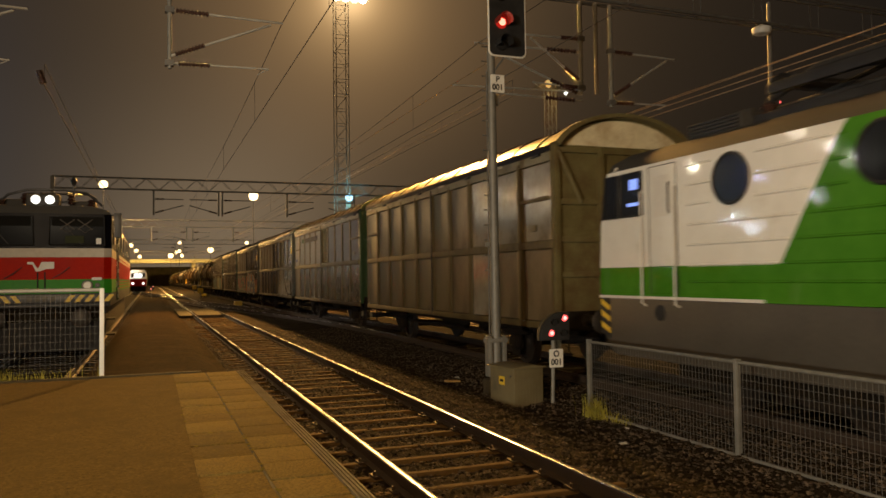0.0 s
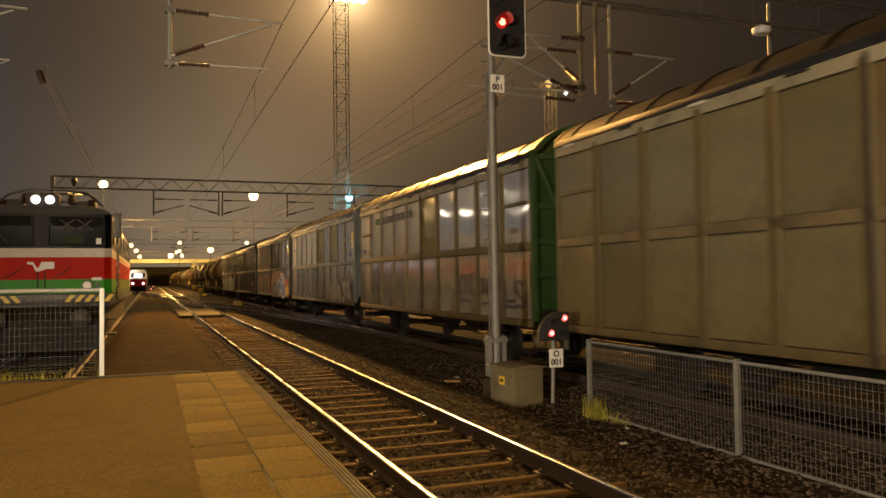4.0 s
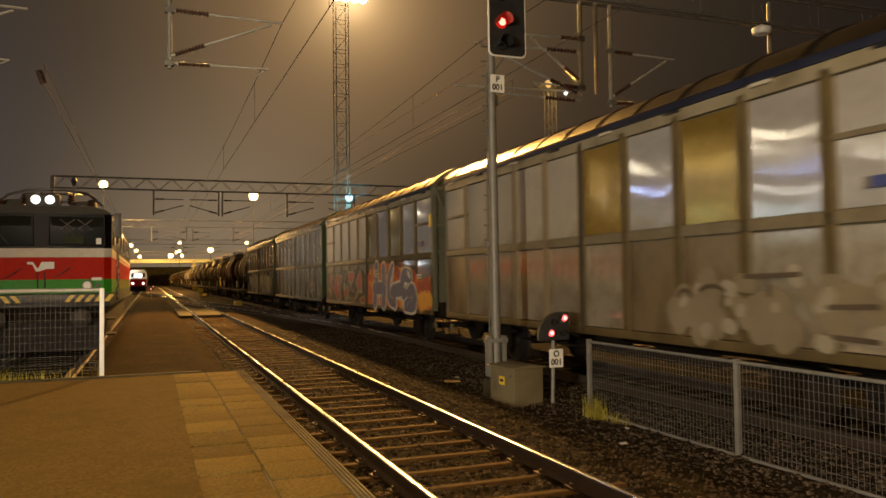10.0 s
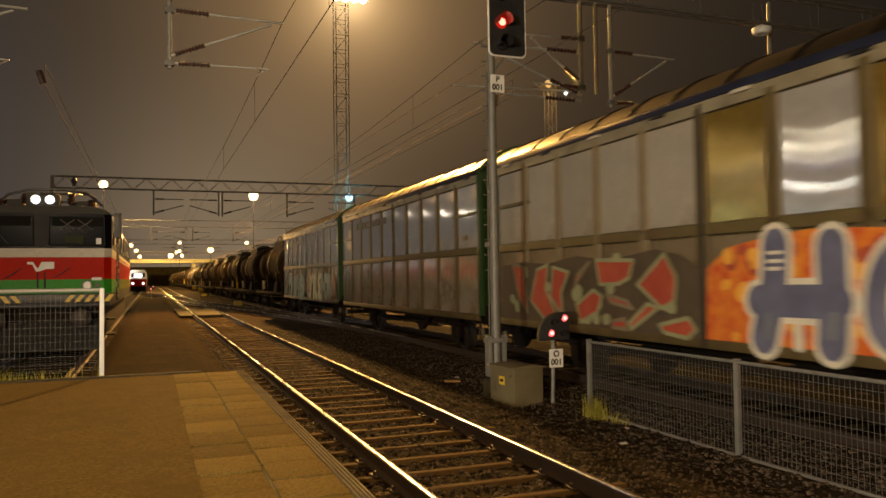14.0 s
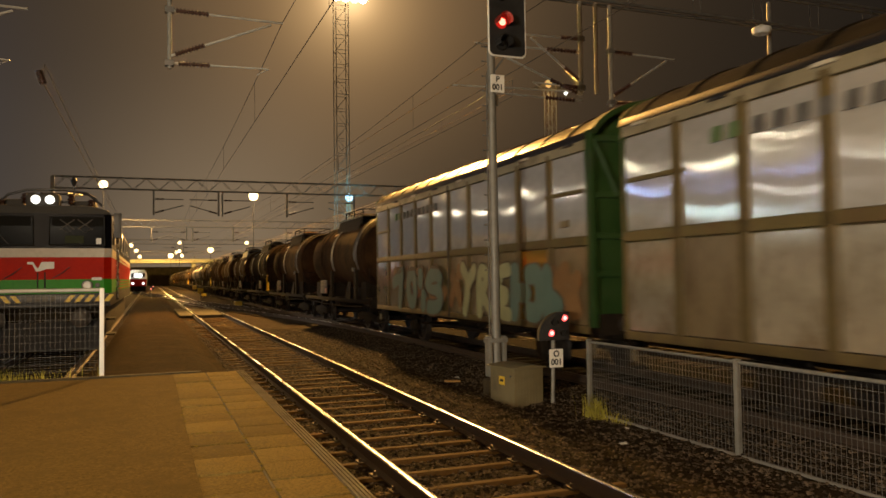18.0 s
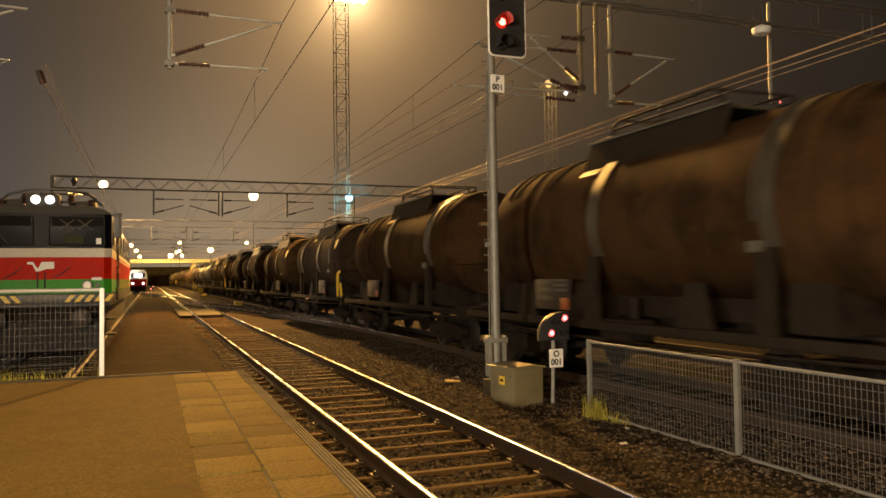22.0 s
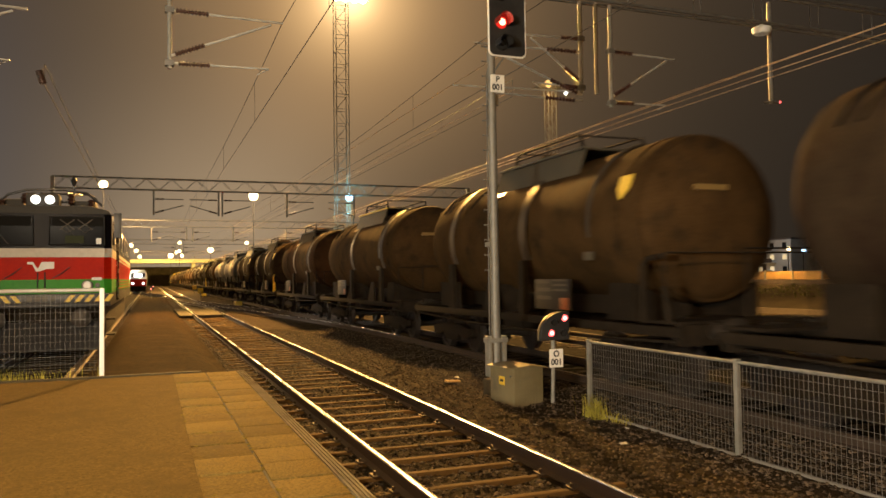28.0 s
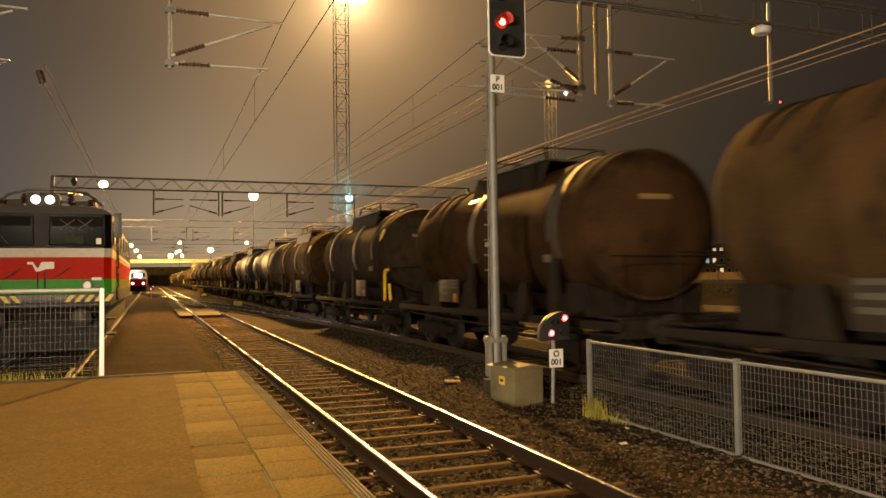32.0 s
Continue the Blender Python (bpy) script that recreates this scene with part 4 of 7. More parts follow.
part("spray_ground", Shape().plate([(LAYER + 0.012, y, z) for y, z in ((6.3, 0.98), (0.0, 0.98), (0.0, 1.95), (0.5, 2.16), (1.0, 2.25), (2.2, 2.12), (3.2, 2.22), (4.3, 2.1), (5.2, 2.16), (6.2, 2.1))], (-0.001, 0, 0)), spray_dark, wagons[3], "dark sprayed ground", smooth=False)
blotches(wagons[3], "paint_smear", 8, 0.4, 6.0, 1.1, 2.0, (0.26, 0.18), spray_lime, LAYER + 0.011, 61)
for n, points in enumerate(([(5.7, 2.12), (5.2, 2.06), (5.08, 1.18), (5.42, 1.46)], [(4.64, 2.0), (4.21, 2.09), (4.31, 1.62), (3.84, 1.08), (4.33, 1.05), (4.94, 1.42)], [(4.04, 2.04), (3.46, 1.94), (3.74, 1.59), (3.68, 1.15), (4.14, 1.49)],
                            [(3.28, 1.68), (3.2, 1.89), (2.78, 2.1)], [(2.58, 2.13), (1.52, 2.1), (1.63, 1.84), (1.92, 1.74), (2.47, 1.73)], [(3.22, 1.38), (2.66, 1.64), (2.41, 1.53), (2.55, 1.28), (3.09, 1.08)], [(2.28, 1.57), (1.7, 1.47), (1.54, 1.36), (2.17, 1.45)],
                            [(1.42, 1.73), (0.76, 2.18), (0.51, 1.84), (0.56, 1.5), (0.84, 1.39)], [(1.18, 1.45), (0.94, 1.39), (1.61, 1.05), (1.66, 1.14)], [(2.12, 1.15), (1.77, 1.2), (1.72, 1.04), (2.12, 1.05)], [(0.9, 1.15), (0.27, 1.28), (0.11, 1.13), (0.28, 1.0), (0.81, 1.05)])):
    shard(wagons[3], points, n)

# sixth wagon: rounded teal and pale green letters on rusty panels
blotches(wagons[5], "paint_smear", 14, 0.2, 4.6, 1.2, 2.1, (0.3, 0.2), spray_rust, LAYER + 0.012, 71, "rust-orange sprayed patches")
blotches(wagons[5], "paint_smear", 14, -5.2, -6.1, 1.2, 2.0, (0.34, 0.22), spray_rust, LAYER + 0.012, 72, "rust-orange sprayed patches")
blotches(wagons[5], "paint_smear", 8, -0.2, -0.8, 1.2, 2.1, (0.3, 0.18), spray_rust, LAYER + 0.012, 73, "rust-orange sprayed patches")
round_left = [[(4.5, 1.74), (3.9, 1.9), (3.75, 2.0)], [(3.72, 2.0), (3.85, 1.5), (3.9, 1.12)], [(3.1, 1.4), (3.12, 1.85), (2.76, 2.02), (2.52, 1.8), (2.52, 1.35), (2.78, 1.1), (3.1, 1.4)],
              [(2.06, 2.02), (2.06, 1.74)], [(1.82, 1.4), (1.85, 1.12)], [(0.55, 1.85), (0.95, 2.02), (1.4, 1.85), (1.5, 1.64), (0.75, 1.6), (0.48, 1.4), (0.7, 1.1), (1.4, 1.1)]]
upright = [[(-1.0, 2.1), (-1.35, 1.72), (-1.1, 1.1)], [(-1.66, 2.05), (-1.35, 1.72)], [(-1.95, 1.1), (-1.92, 2.02), (-2.32, 2.02), (-2.36, 1.72), (-2.02, 1.56), (-2.6, 1.1)], [(-3.45, 2.02), (-3.0, 1.98), (-3.02, 1.56), (-3.45, 1.5), (-3.02, 1.34), (-3.04, 1.12), (-3.45, 1.1)]]
round_right = [[(-3.75, 1.98), (-3.7, 1.15)], [(-3.7, 1.56), (-4.25, 1.55)], [(-4.35, 1.9), (-4.75, 1.95), (-4.85, 1.5), (-4.7, 1.15), (-4.35, 1.2)], [(-5.1, 1.92), (-5.15, 1.15)], [(-5.1, 1.5), (-5.5, 1.35)]]
outlined(wagons[5], round_left, 0.36, spray_teal, 0.1, spray_dark, LAYER, "teal sprayed letters", "dark outline of sprayed letters")
outlined(wagons[5], upright, 0.30, spray_lime, 0.08, spray_dark, LAYER, "pale green sprayed letters", "dark outline of sprayed letters")
outlined(wagons[5], round_right, 0.38, spray_teal, 0.08, spray_dark, LAYER - 0.001, "teal sprayed letters", "dark outline of sprayed letters")
sprayed(wagons[5], "letter_shine", [[(4.0, 2.0), (3.7, 2.12)], [(2.95, 2.1), (2.6, 2.12)], [(2.15, 2.15), (1.95, 2.16)], [(1.1, 2.14), (0.7, 2.14)], [(2.85, 1.62), (2.7, 1.45)], [(1.1, 1.72), (0.75, 1.74)]], 0.07, spray_dark, LAYER - 0.014)
blotches(wagons[4], "paint_smear", 7, -4.1, -5.1, 1.3, 1.7, (0.16, 0.08), spray_smear, LAYER, 77, "pale paint smear")

# the operator's mark, drawn as plain bars
mark_dark = surface("worn_dark_mark", (0.055, 0.052, 0.05), (0.115, 0.11, 0.10), 6.0, 0.6)
mark_green = surface("worn_green_mark", (0.055, 0.10, 0.04), (0.10, 0.155, 0.065), 6.0, 0.6)
for k in (1, 4, 5):
    for i in range(11):
        y = 4.42 - i * 0.335 - (0.08 if i > 1 else 0)
        bar = Shape().prism([(y, 3.60), (y - 0.17, 3.60), (y - 0.20, 3.66), (y - 0.20, 3.80), (y - 0.05, 3.80), (y - 0.02, 3.74)], -SIDE - 0.062, -SIDE - 0.03, "x")
        part("mark_bar", bar, mark_green if i < 2 else mark_dark, wagons[k])
sign_blue = surface("blue_label", (0.03, 0.045, 0.15), (0.06, 0.08, 0.22), 6.0, 0.5)
for k, y in ((1, 6.0), (2, -5.9), (3, -5.6)):
    part("label", Shape().box(-SIDE - 0.06, -SIDE - 0.02, y - 0.2, y + 0.2, 2.74, 2.86), sign_blue, wagons[k], "blue data label")

# ---- tank wagons ----
tank_dark = surface("oil_stained_tank", (0.02524, 0.01342, 0.006334), (0.05824, 0.03099, 0.01393), 1.3, 0.86, 0.0, 0.2, 30.0, specular=0.02, spread=0.25, dirt=(0.009, 0.007, 0.005), dirt_scale=0.9, dirt_amount=0.45)
tank_maroon = surface("faded_maroon_tank", (0.023, 0.01562, 0.01009), (0.04392, 0.03122, 0.01951), 1.3, 0.86, 0.0, 0.2, 30.0, specular=0.02, dirt=(0.018, 0.009, 0.007), dirt_amount=0.4)
tank_pale = surface("pale_streaked_tank", (0.05625, 0.05625, 0.05625), (0.105, 0.1035, 0.1013), 1.2, 0.5, 0.1, 0.16, 30.0, dirt=(0.10, 0.09, 0.075), dirt_scale=1.2, dirt_amount=0.5)
tank_grey = surface("dusty_brown_tank", (0.03082, 0.01787, 0.007485), (0.0685, 0.0399, 0.01655), 1.2, 0.86, 0.0, 0.2, 30.0, specular=0.02, spread=0.2, dirt=(0.016, 0.012, 0.008), dirt_amount=0.4)
band_mat = surface("steel_band", (0.0434, 0.03534, 0.02604), (0.0806, 0.06696, 0.0496), 4.0, 0.55, 0.5, 0.15)
orange_plate = surface("orange_plate", (0.18, 0.0378, 0.0072), (0.243, 0.0648, 0.0126), 4.0, 0.5)
strip_pale = surface("pale_reflective_strip", (0.18, 0.1173, 0.0396), (0.252, 0.1683, 0.0612), 5.0, 0.4, 0.1, 0.05)
board_brown = surface("dull_brown_board", (0.0126, 0.00945, 0.0063), (0.02415, 0.0189, 0.0126), 3.0, 0.6, 0.1, 0.15)
grey_plate = surface("grey_walkway_plate", (0.05, 0.044, 0.03), (0.09, 0.08, 0.057), 3.0, 0.6, 0.2, 0.15)
TANK_R, TANK_Z, TANK_L = 1.40, 2.78, 4.97


bogie_mesh = Shape().box(-1.1, 1.1, -0.2, 0.2, 0.5, 0.85).mesh("bolster", under_mat, 0.02)
truck_side = Shape().prism([(-1.25, 0.42), (-1.1, 0.34), (-0.72, 0.34), (-0.55, 0.44), (-0.35, 0.26), (0.35, 0.26), (0.55, 0.44), (0.72, 0.34), (1.1, 0.34), (1.25, 0.42), (1.25, 0.58), (0.6, 0.68), (-0.6, 0.68), (-1.25, 0.58)], -0.07, 0.07, "x").mesh("side_frame", under_mat, 0.015)


def bogie(parent, y):
    b = part("bogie", bogie_mesh, None, parent, place=pose(0, y, 0))
    for x in (-1.06, 1.06):
        part("side_frame", truck_side, None, b, place=pose(x, 0, 0))
    return b


def tank_wagon(label, mat, plate, shield, group="tank wagons of the freight train"):
    w = thing("tank_wagon", pose(TRAIN_X, 0, 0), label, "tank wagon", group)
    prof = [(-TANK_L - 0.01, 0.02)]
    for i in range(1, 9):
        a = i / 8 * math.pi / 2
        prof.append((-TANK_L + 0.52 * (1 - math.cos(a)), TANK_R * math.sin(a) ** 0.8))
    for y in (-2.6, -2.58, 0.0, 2.58, 2.6):
        prof.append((y, TANK_R + (0.006 if abs(y) == 2.6 else 0)))
    for i in range(8, 0, -1):
        a = i / 8 * math.pi / 2
        prof.append((TANK_L - 0.52 * (1 - math.cos(a)), TANK_R * math.sin(a) ** 0.8))
    prof.append((TANK_L + 0.01, 0.02))
    part("barrel", Shape().turned(prof, (0, 0, TANK_Z), "y", 40), mat, w)
    for y in (-4.1, 2.7):
        part("band", Shape().turned([(y - 0.06, TANK_R + 0.004), (y - 0.06, TANK_R + 0.022), (y + 0.06, TANK_R + 0.022), (y + 0.06, TANK_R + 0.004)], (0, 0, TANK_Z), "y", 40, False), mat, w)
    part("frame", Shape().box(-0.35, 0.35, -5.75, 5.75, 0.86, 1.2).box(-1.45, 1.45, -5.8, -5.6, 0.86, 1.16).box(-1.45, 1.45, 5.6, 5.8, 0.86, 1.16)
         .box(-1.5, -1.38, -5.8, 5.8, 0.98, 1.12).box(1.38, 1.5, -5.8, 5.8, 0.98, 1.12), under_mat, w, "grimy underframe", bevel=0.01)
    part("cradle", Shape().box(-0.62, 0.62, -2.7, 4.6, 1.18, 1.52).box(-1.2, -0.62, 0.9, 1.1, 1.12, 1.7), under_mat, w, "dark cradle under the barrel")
    for y in (-4.0, 4.0):
        s = Shape().prism([(-1.25, 1.15), (1.25, 1.15), (1.25, 1.75), (0.9, 1.62), (0.4, 1.42), (-0.4, 1.42), (-0.9, 1.62), (-1.25, 1.75)], y - 0.35, y + 0.35)
        part("saddle", s, under_mat, w)
        b = bogie(w, y)
        for q in (-0.92, 0.92):
            wheelset(b, q)
    for y in (-5.35, 5.35):
        part("end_platform", Shape().box(-1.45, 1.45, y - 0.35, y + 0.35, 1.16, 1.2).line([(-1.4, y, 1.2), (-1.4, y, 2.2), (1.4, y, 2.2), (1.4, y, 1.2)], 0.02), under_mat, w)
    for sgn in (-1, 1):
        for x in (-0.875, 0.875):
            part("buffer", buffer_mesh, None, w, place=pose(x, sgn * 5.75, 1.05, 0, 0, 0 if sgn > 0 else 180))
        part("coupling", Shape().box(-0.14, 0.14, min(sgn * 5.7, sgn * 6.2), max(sgn * 5.7, sgn * 6.2), 0.92, 1.16), buffer_mat, w, bevel=0.02)
    # dome, walkway and rails on top
    part("dome", Shape().turned([(0, 0.5), (0.28, 0.5), (0.34, 0.46), (0.40, 0.2), (0.41, 0.02)], (0, 0, TANK_Z + TANK_R - 0.04), "z", 20), mat, w)
    part("walkway", Shape().box(-0.75, 0.75, -2.0, 0.8, TANK_Z + TANK_R + 0.12, TANK_Z + TANK_R + 0.16).box(-0.75, -0.71, -2.0, 0.8, 4.0, 4.3).box(0.71, 0.75, -2.0, 0.8, 4.0, 4.3), grey_plate, w, "walkway deck on the tank top")
    s = Shape()
    for x in (-0.7, 0.7):
        for y in (-1.95, -0.6, 0.75):
            s.rod((x, y, 4.3), (x, y, 4.60), 0.018, 6)
        s.line([(x, -2.05, 4.30), (x, -1.98, 4.52), (x, -1.8, 4.60), (x, 0.6, 4.60), (x, 0.78, 4.54), (x, 0.9, 4.36), (x, 1.6, 4.34)], 0.024)
        s.line([(x, -1.95, 4.46), (x, 0.75, 4.46)], 0.016)
    s.line([(-0.7, -1.8, 4.60), (0.7, -1.8, 4.60)], 0.02).line([(-0.7, 0.6, 4.60), (0.7, 0.6, 4.60)], 0.02)
    part("handrail", s, under_mat, w)
    if plate:
        part("side_board", Shape().plate([(-1.0, -2.3, 3.74), (-1.0, 1.35, 3.74), (-0.82, 1.35, 4.26), (-0.82, -2.3, 4.26)], (0.03, 0, 0)), under_mat if plate == 2 else grey_plate, w, "sheet guard beside the walkway")
        part("board_edge", Shape().box(-0.88, -0.80, -2.3, 1.35, 4.26, 4.30), yellow_mat if plate == 1 else grey_plate, w, "narrow edge strip")
    bend = [radians(100 + a * 10) for a in range(10)]
    s = Shape().line([(math.cos(a) * (TANK_R + 0.03), -3.3, TANK_Z + math.sin(a) * (TANK_R + 0.03)) for a in bend], 0.035)
    part("vent_pipe", s, band_mat, w)
    # broad straps over the barrel, with legs down to the frame
    near = -0.8 if shield else 0.45
    for y, wide in ((near, 0.16), (3.1 if shield else -3.5, 0.13)):
        s = Shape()
        n = 15
        for i in range(n):
            a = radians(78 + i * 9)
            for r0 in (TANK_R + 0.012, TANK_R + 0.03):
                for yy in (y - wide, y + wide):
                    s.verts.append((math.cos(a) * r0, yy, TANK_Z + math.sin(a) * r0))
        for i in range(n - 1):
            k = 4 * i
            for p, q in ((0, 1), (1, 3), (3, 2), (2, 0)):
                s.face([k + p, k + q, k + 4 + q, k + 4 + p])
        part("strap", s, band_mat, w, "broad grey strap round the barrel")
        part("strap_leg", Shape().prism([(y - 0.16, 1.1), (y + 0.18, 1.1), (y + 0.11, 2.2), (y - 0.11, 2.2)], -1.46, -1.36, "x"), under_mat, w)
    part("end_strip", Shape().box(-0.5, 0.12, -TANK_L - 0.012, -TANK_L + 0.08, TANK_Z + 0.42, TANK_Z + 0.51), strip_pale, w, "pale reflective strip on the tank end")
    part("end_ring", Shape().turned([(-TANK_L + 0.30, TANK_R * 0.90), (-TANK_L + 0.33, TANK_R * 0.97), (-TANK_L + 0.40, TANK_R * 0.985)], (0, 0, TANK_Z), "y", 40, False), mat, w)
    # Thin dark tubes draw the shadow lines across the barrel's top.
    for y, lean in ((4.1, 0.0), (3.55, 0.25), (3.3, -0.22), (2.2, 0.12)):
        bend = [radians(72 + i * 9.5) for i in range(9)]
        s = Shape().line([(math.cos(a) * (TANK_R + 0.018), y + lean * i / 8, TANK_Z + math.sin(a) * (TANK_R + 0.018)) for i, a in enumerate(bend)], 0.022)
        part("hose", s, under_mat, w, "dark hoop drawn as a shadow line over the barrel")
    # The glint below the board's corner, drawn as a pale plate.
    part("corner_plate", Shape().plate([(-1.12, 0.75, 3.66), (-1.12, 1.3, 3.66), (-1.03, 1.3, 3.75), (-1.03, 0.75, 3.75)], (0.015, 0, 0.01)), strip_pale, w, "pale plate drawn for the glint under the guard board")
    for y in (-2.1, 0.9, 3.0):
        part("frame_brace", Shape().plate([(-1.40, y - 0.4, 1.1), (-1.40, y + 0.4, 1.1), (-1.30, y + 0.28, 1.75), (-1.30, y - 0.1, 1.75)], (0.04, 0, 0)), under_mat, w)
    part("brake_pipe", Shape().line([(-1.40, -5.5, 0.9), (-1.42, -2.0, 0.82), (-1.42, 2.0, 0.82), (-1.40, 5.5, 0.9)], 0.025), under_mat, w)
    desk = -2.75 if shield else 1.1
    part("data_board", Shape().box(-1.49, -1.46, desk, desk + 1.3, 1.26, 1.82), board_brown, w, "brown data board", bevel=0.006)
    for i in range(3):
        part("data_line", Shape().box(-1.497, -1.49, desk + 0.7, desk + 1.2, 1.44 + i * 0.15, 1.51 + i * 0.15), grey_plate, w)
        part("data_line", Shape().box(-1.497, -1.49, desk + 0.1, desk + 0.6, 1.60 + i * 0.09, 1.64 + i * 0.09), grey_plate, w)
    part("hazard_plate", Shape().box(-1.5, -1.46, desk + 0.06, desk + 0.32, 1.27, 1.48), orange_plate, w, "orange hazard plate", bevel=0.004)
    part("white_plate", Shape().box(-1.5, -1.43, -3.5, -3.26, 2.14, 2.28), grey_plate, w, "small pale plate")
    part("valve_box", Shape().box(-1.3, -0.8, -0.4, 0.4, 0.75, 1.15).rod((-0.9, 0, 1.5), (-0.9, 0, 1.0), 0.09, 10), under_mat, w, bevel=0.02)
    if shield:
        a = math.radians(158)
        c = Vector((math.cos(a) * (TANK_R + 0.012), 0, TANK_Z + math.sin(a) * (TANK_R + 0.012)))
        up = Vector((math.cos(a - math.pi / 2), 0, math.sin(a - math.pi / 2)))
        up = up if up.z > 0 else -up
        pts = [c + Vector((0, u - 4.25, 0)) + up * v for u, v in ((-0.17, 0.19), (0.17, 0.19), (0.17, -0.05), (0.0, -0.24), (-0.17, -0.05))]
        part("shield_mark", Shape().plate(pts, Vector((math.cos(a), 0, math.sin(a))) * 0.012), yellow_mat, w, "yellow shield-shaped mark")
        part("end_rail", Shape().line([(-1.42, -4.85, 1.15), (-1.42, -4.85, 2.0), (-1.42, -4.95, 2.12), (-1.42, -5.3, 2.15)], 0.05).line([(-1.42, -5.5, 1.15), (-1.42, -5.35, 1.7)], 0.05), yellow_mat if plate == 2 else under_mat, w, "bent grab rail")
    return w


TANKS = 41
protos = {
    "dark": tank_wagon("dark oil-stained tank wagon with a railed walkway on top", tank_dark, 2, 0),
    "plated": tank_wagon("dusty brown tank wagon with a grey guard board on top", tank_grey, 3, 1),
    "maroon": tank_wagon("faded maroon tank wagon with a yellow shield mark", tank_maroon, 2, 1),
    "pale": tank_wagon("pale tank wagon streaked with dark spills", tank_pale, 0, 0),
    "brown": tank_wagon("brown dusty tank wagon with a yellow-edged guard board", tank_grey, 1, 0),
}
ORDER = ["dark", "dark", "maroon", "plated", "brown", "dark", "maroon", "plated", "pale", "pale", "dark", "maroon", "brown", "dark"]
tanks, first = [], {}
for i in range(TANKS):
    key = ORDER[i] if i < len(ORDER) else ("dark", "brown", "dark", "pale", "brown", "maroon")[(i * 5 + i // 3) % 6]
    if key in first:
        tanks.append(copy_thing(protos[key], pose(TRAIN_X, 0, 0)))
    else:
        first[key] = True
        tanks.append(protos[key])


# ---- locomotives ----
loco_white = surface("gloss_white_loco_paint", (0.74, 0.73, 0.68), (0.82, 0.81, 0.76), 1.5, 0.06, 0, 0.5, 5.0, dirt=(0.58, 0.54, 0.46), dirt_scale=1.1, dirt_amount=0.05, rough_spread=0.02, bump_size=0.005)
loco_green = surface("gloss_green_loco_paint", (0.045, 0.175, 0.012), (0.075, 0.24, 0.022), 1.5, 0.06, 0, 0.5, 5.0, rough_spread=0.02, bump_size=0.005)
loco_grey = surface("grey_skirt_paint", (0.055, 0.05, 0.042), (0.085, 0.077, 0.065), 1.5, 0.5, 0, 0.1, 20.0)
loco_roof = surface("dusty_loco_roof", (0.026, 0.024, 0.021), (0.05, 0.047, 0.041), 1.5, 0.7, 0, 0.15, 20.0)
loco_red = surface("red_loco_paint", (0.3444, 0.007872, 0.00164), (0.4428, 0.01443, 0.00246), 1.5, 0.5, 0, 0.06, 12.0, dirt=(0.28, 0.012, 0.003), dirt_amount=0.15, specular=0.08)
old_white = surface("matt_white_loco_paint", (0.50, 0.47, 0.41), (0.62, 0.58, 0.51), 1.5, 0.6, 0, 0.08, 12.0, dirt=(0.36, 0.32, 0.26), dirt_amount=0.2, specular=0.2)
old_green = surface("matt_green_loco_paint", (0.022, 0.20, 0.012), (0.04, 0.27, 0.02), 1.5, 0.5, 0, 0.06, 12.0, specular=0.2)
loco_navy = surface("dark_navy_loco_paint", (0.001995, 0.001995, 0.00483), (0.004655, 0.004655, 0.008855), 1.5, 0.45, 0, 0.06, 12.0, specular=0.12)
blind_mat = surface("dark_blind_cloth", (0.007, 0.007, 0.0065), (0.014, 0.0135, 0.0125), 4.0, 0.8, specular=0.1)
dark_glass = glass("dark_cab_glass", (0.012, 0.014, 0.017), 0.14)
screen_glass = glass("dusty_windscreen_glass", (0.010, 0.011, 0.013), 0.1)
door_white = surface("white_door_paint", (0.62, 0.60, 0.55), (0.74, 0.72, 0.66), 2.0, 0.35, 0, 0.06)
hedge_dim = surface("dim_green_cloth", (0.012, 0.018, 0.004), (0.03, 0.04, 0.008), 5.0, 0.8)
chrome = surface("polished_steel", (0.5, 0.5, 0.5), (0.65, 0.65, 0.65), 4.0, 0.25, 0.9, 0.0)
lamp_white = glow("lit_white_lens", (1.0, 0.97, 0.90), 5.0)
reflection_glow = glow("glowing_window_reflection", (0.30, 0.42, 1.0), 2.2)

express_loco = thing("moving_locomotive", pose(TRAIN_X, 0, 0), "white and green electric locomotive with a grey skirt", "locomotive")
E_ = 8.47
ex = express_loco


def side_plate(name, outline, mat, label="", x=-1.5, thick=0.05, bevel=0.0):
    """A flat plate of the near side wall, outline in (y, z)."""
    return part(name, Shape().plate([(x, y, z) for y, z in outline], (thick, 0, 0)), mat, ex, label, bevel=bevel)


part("core", Shape().prism([(-1.44, 1.2), (1.44, 1.2), (1.44, 3.4), (1.25, 3.62), (-1.25, 3.62), (-1.44, 3.4)], -E_ + 0.35, E_ - 0.35), loco_white, ex)
side_plate("white_wall", [(8.47, 2.0), (4.58, 2.0), (3.78, 3.3), (3.6, 3.52), (8.21, 3.52), (8.42, 2.7)], loco_white, "glossy white side wall")
side_plate("green_wall", [(4.575, 2.0), (-8.47, 2.0), (-8.42, 2.7), (-8.21, 3.52), (3.595, 3.52), (3.775, 3.3)], loco_green, "glossy green side wall")
side_plate("green_band", [(8.47, 1.515), (-8.47, 1.515), (-8.47, 1.996), (8.47, 1.996)], loco_green, "green lower band")
side_plate("white_line", [(8.5, 1.515), (4.85, 1.515), (4.85, 1.556), (8.5, 1.556)], door_white, "white line under the band", x=-1.512)
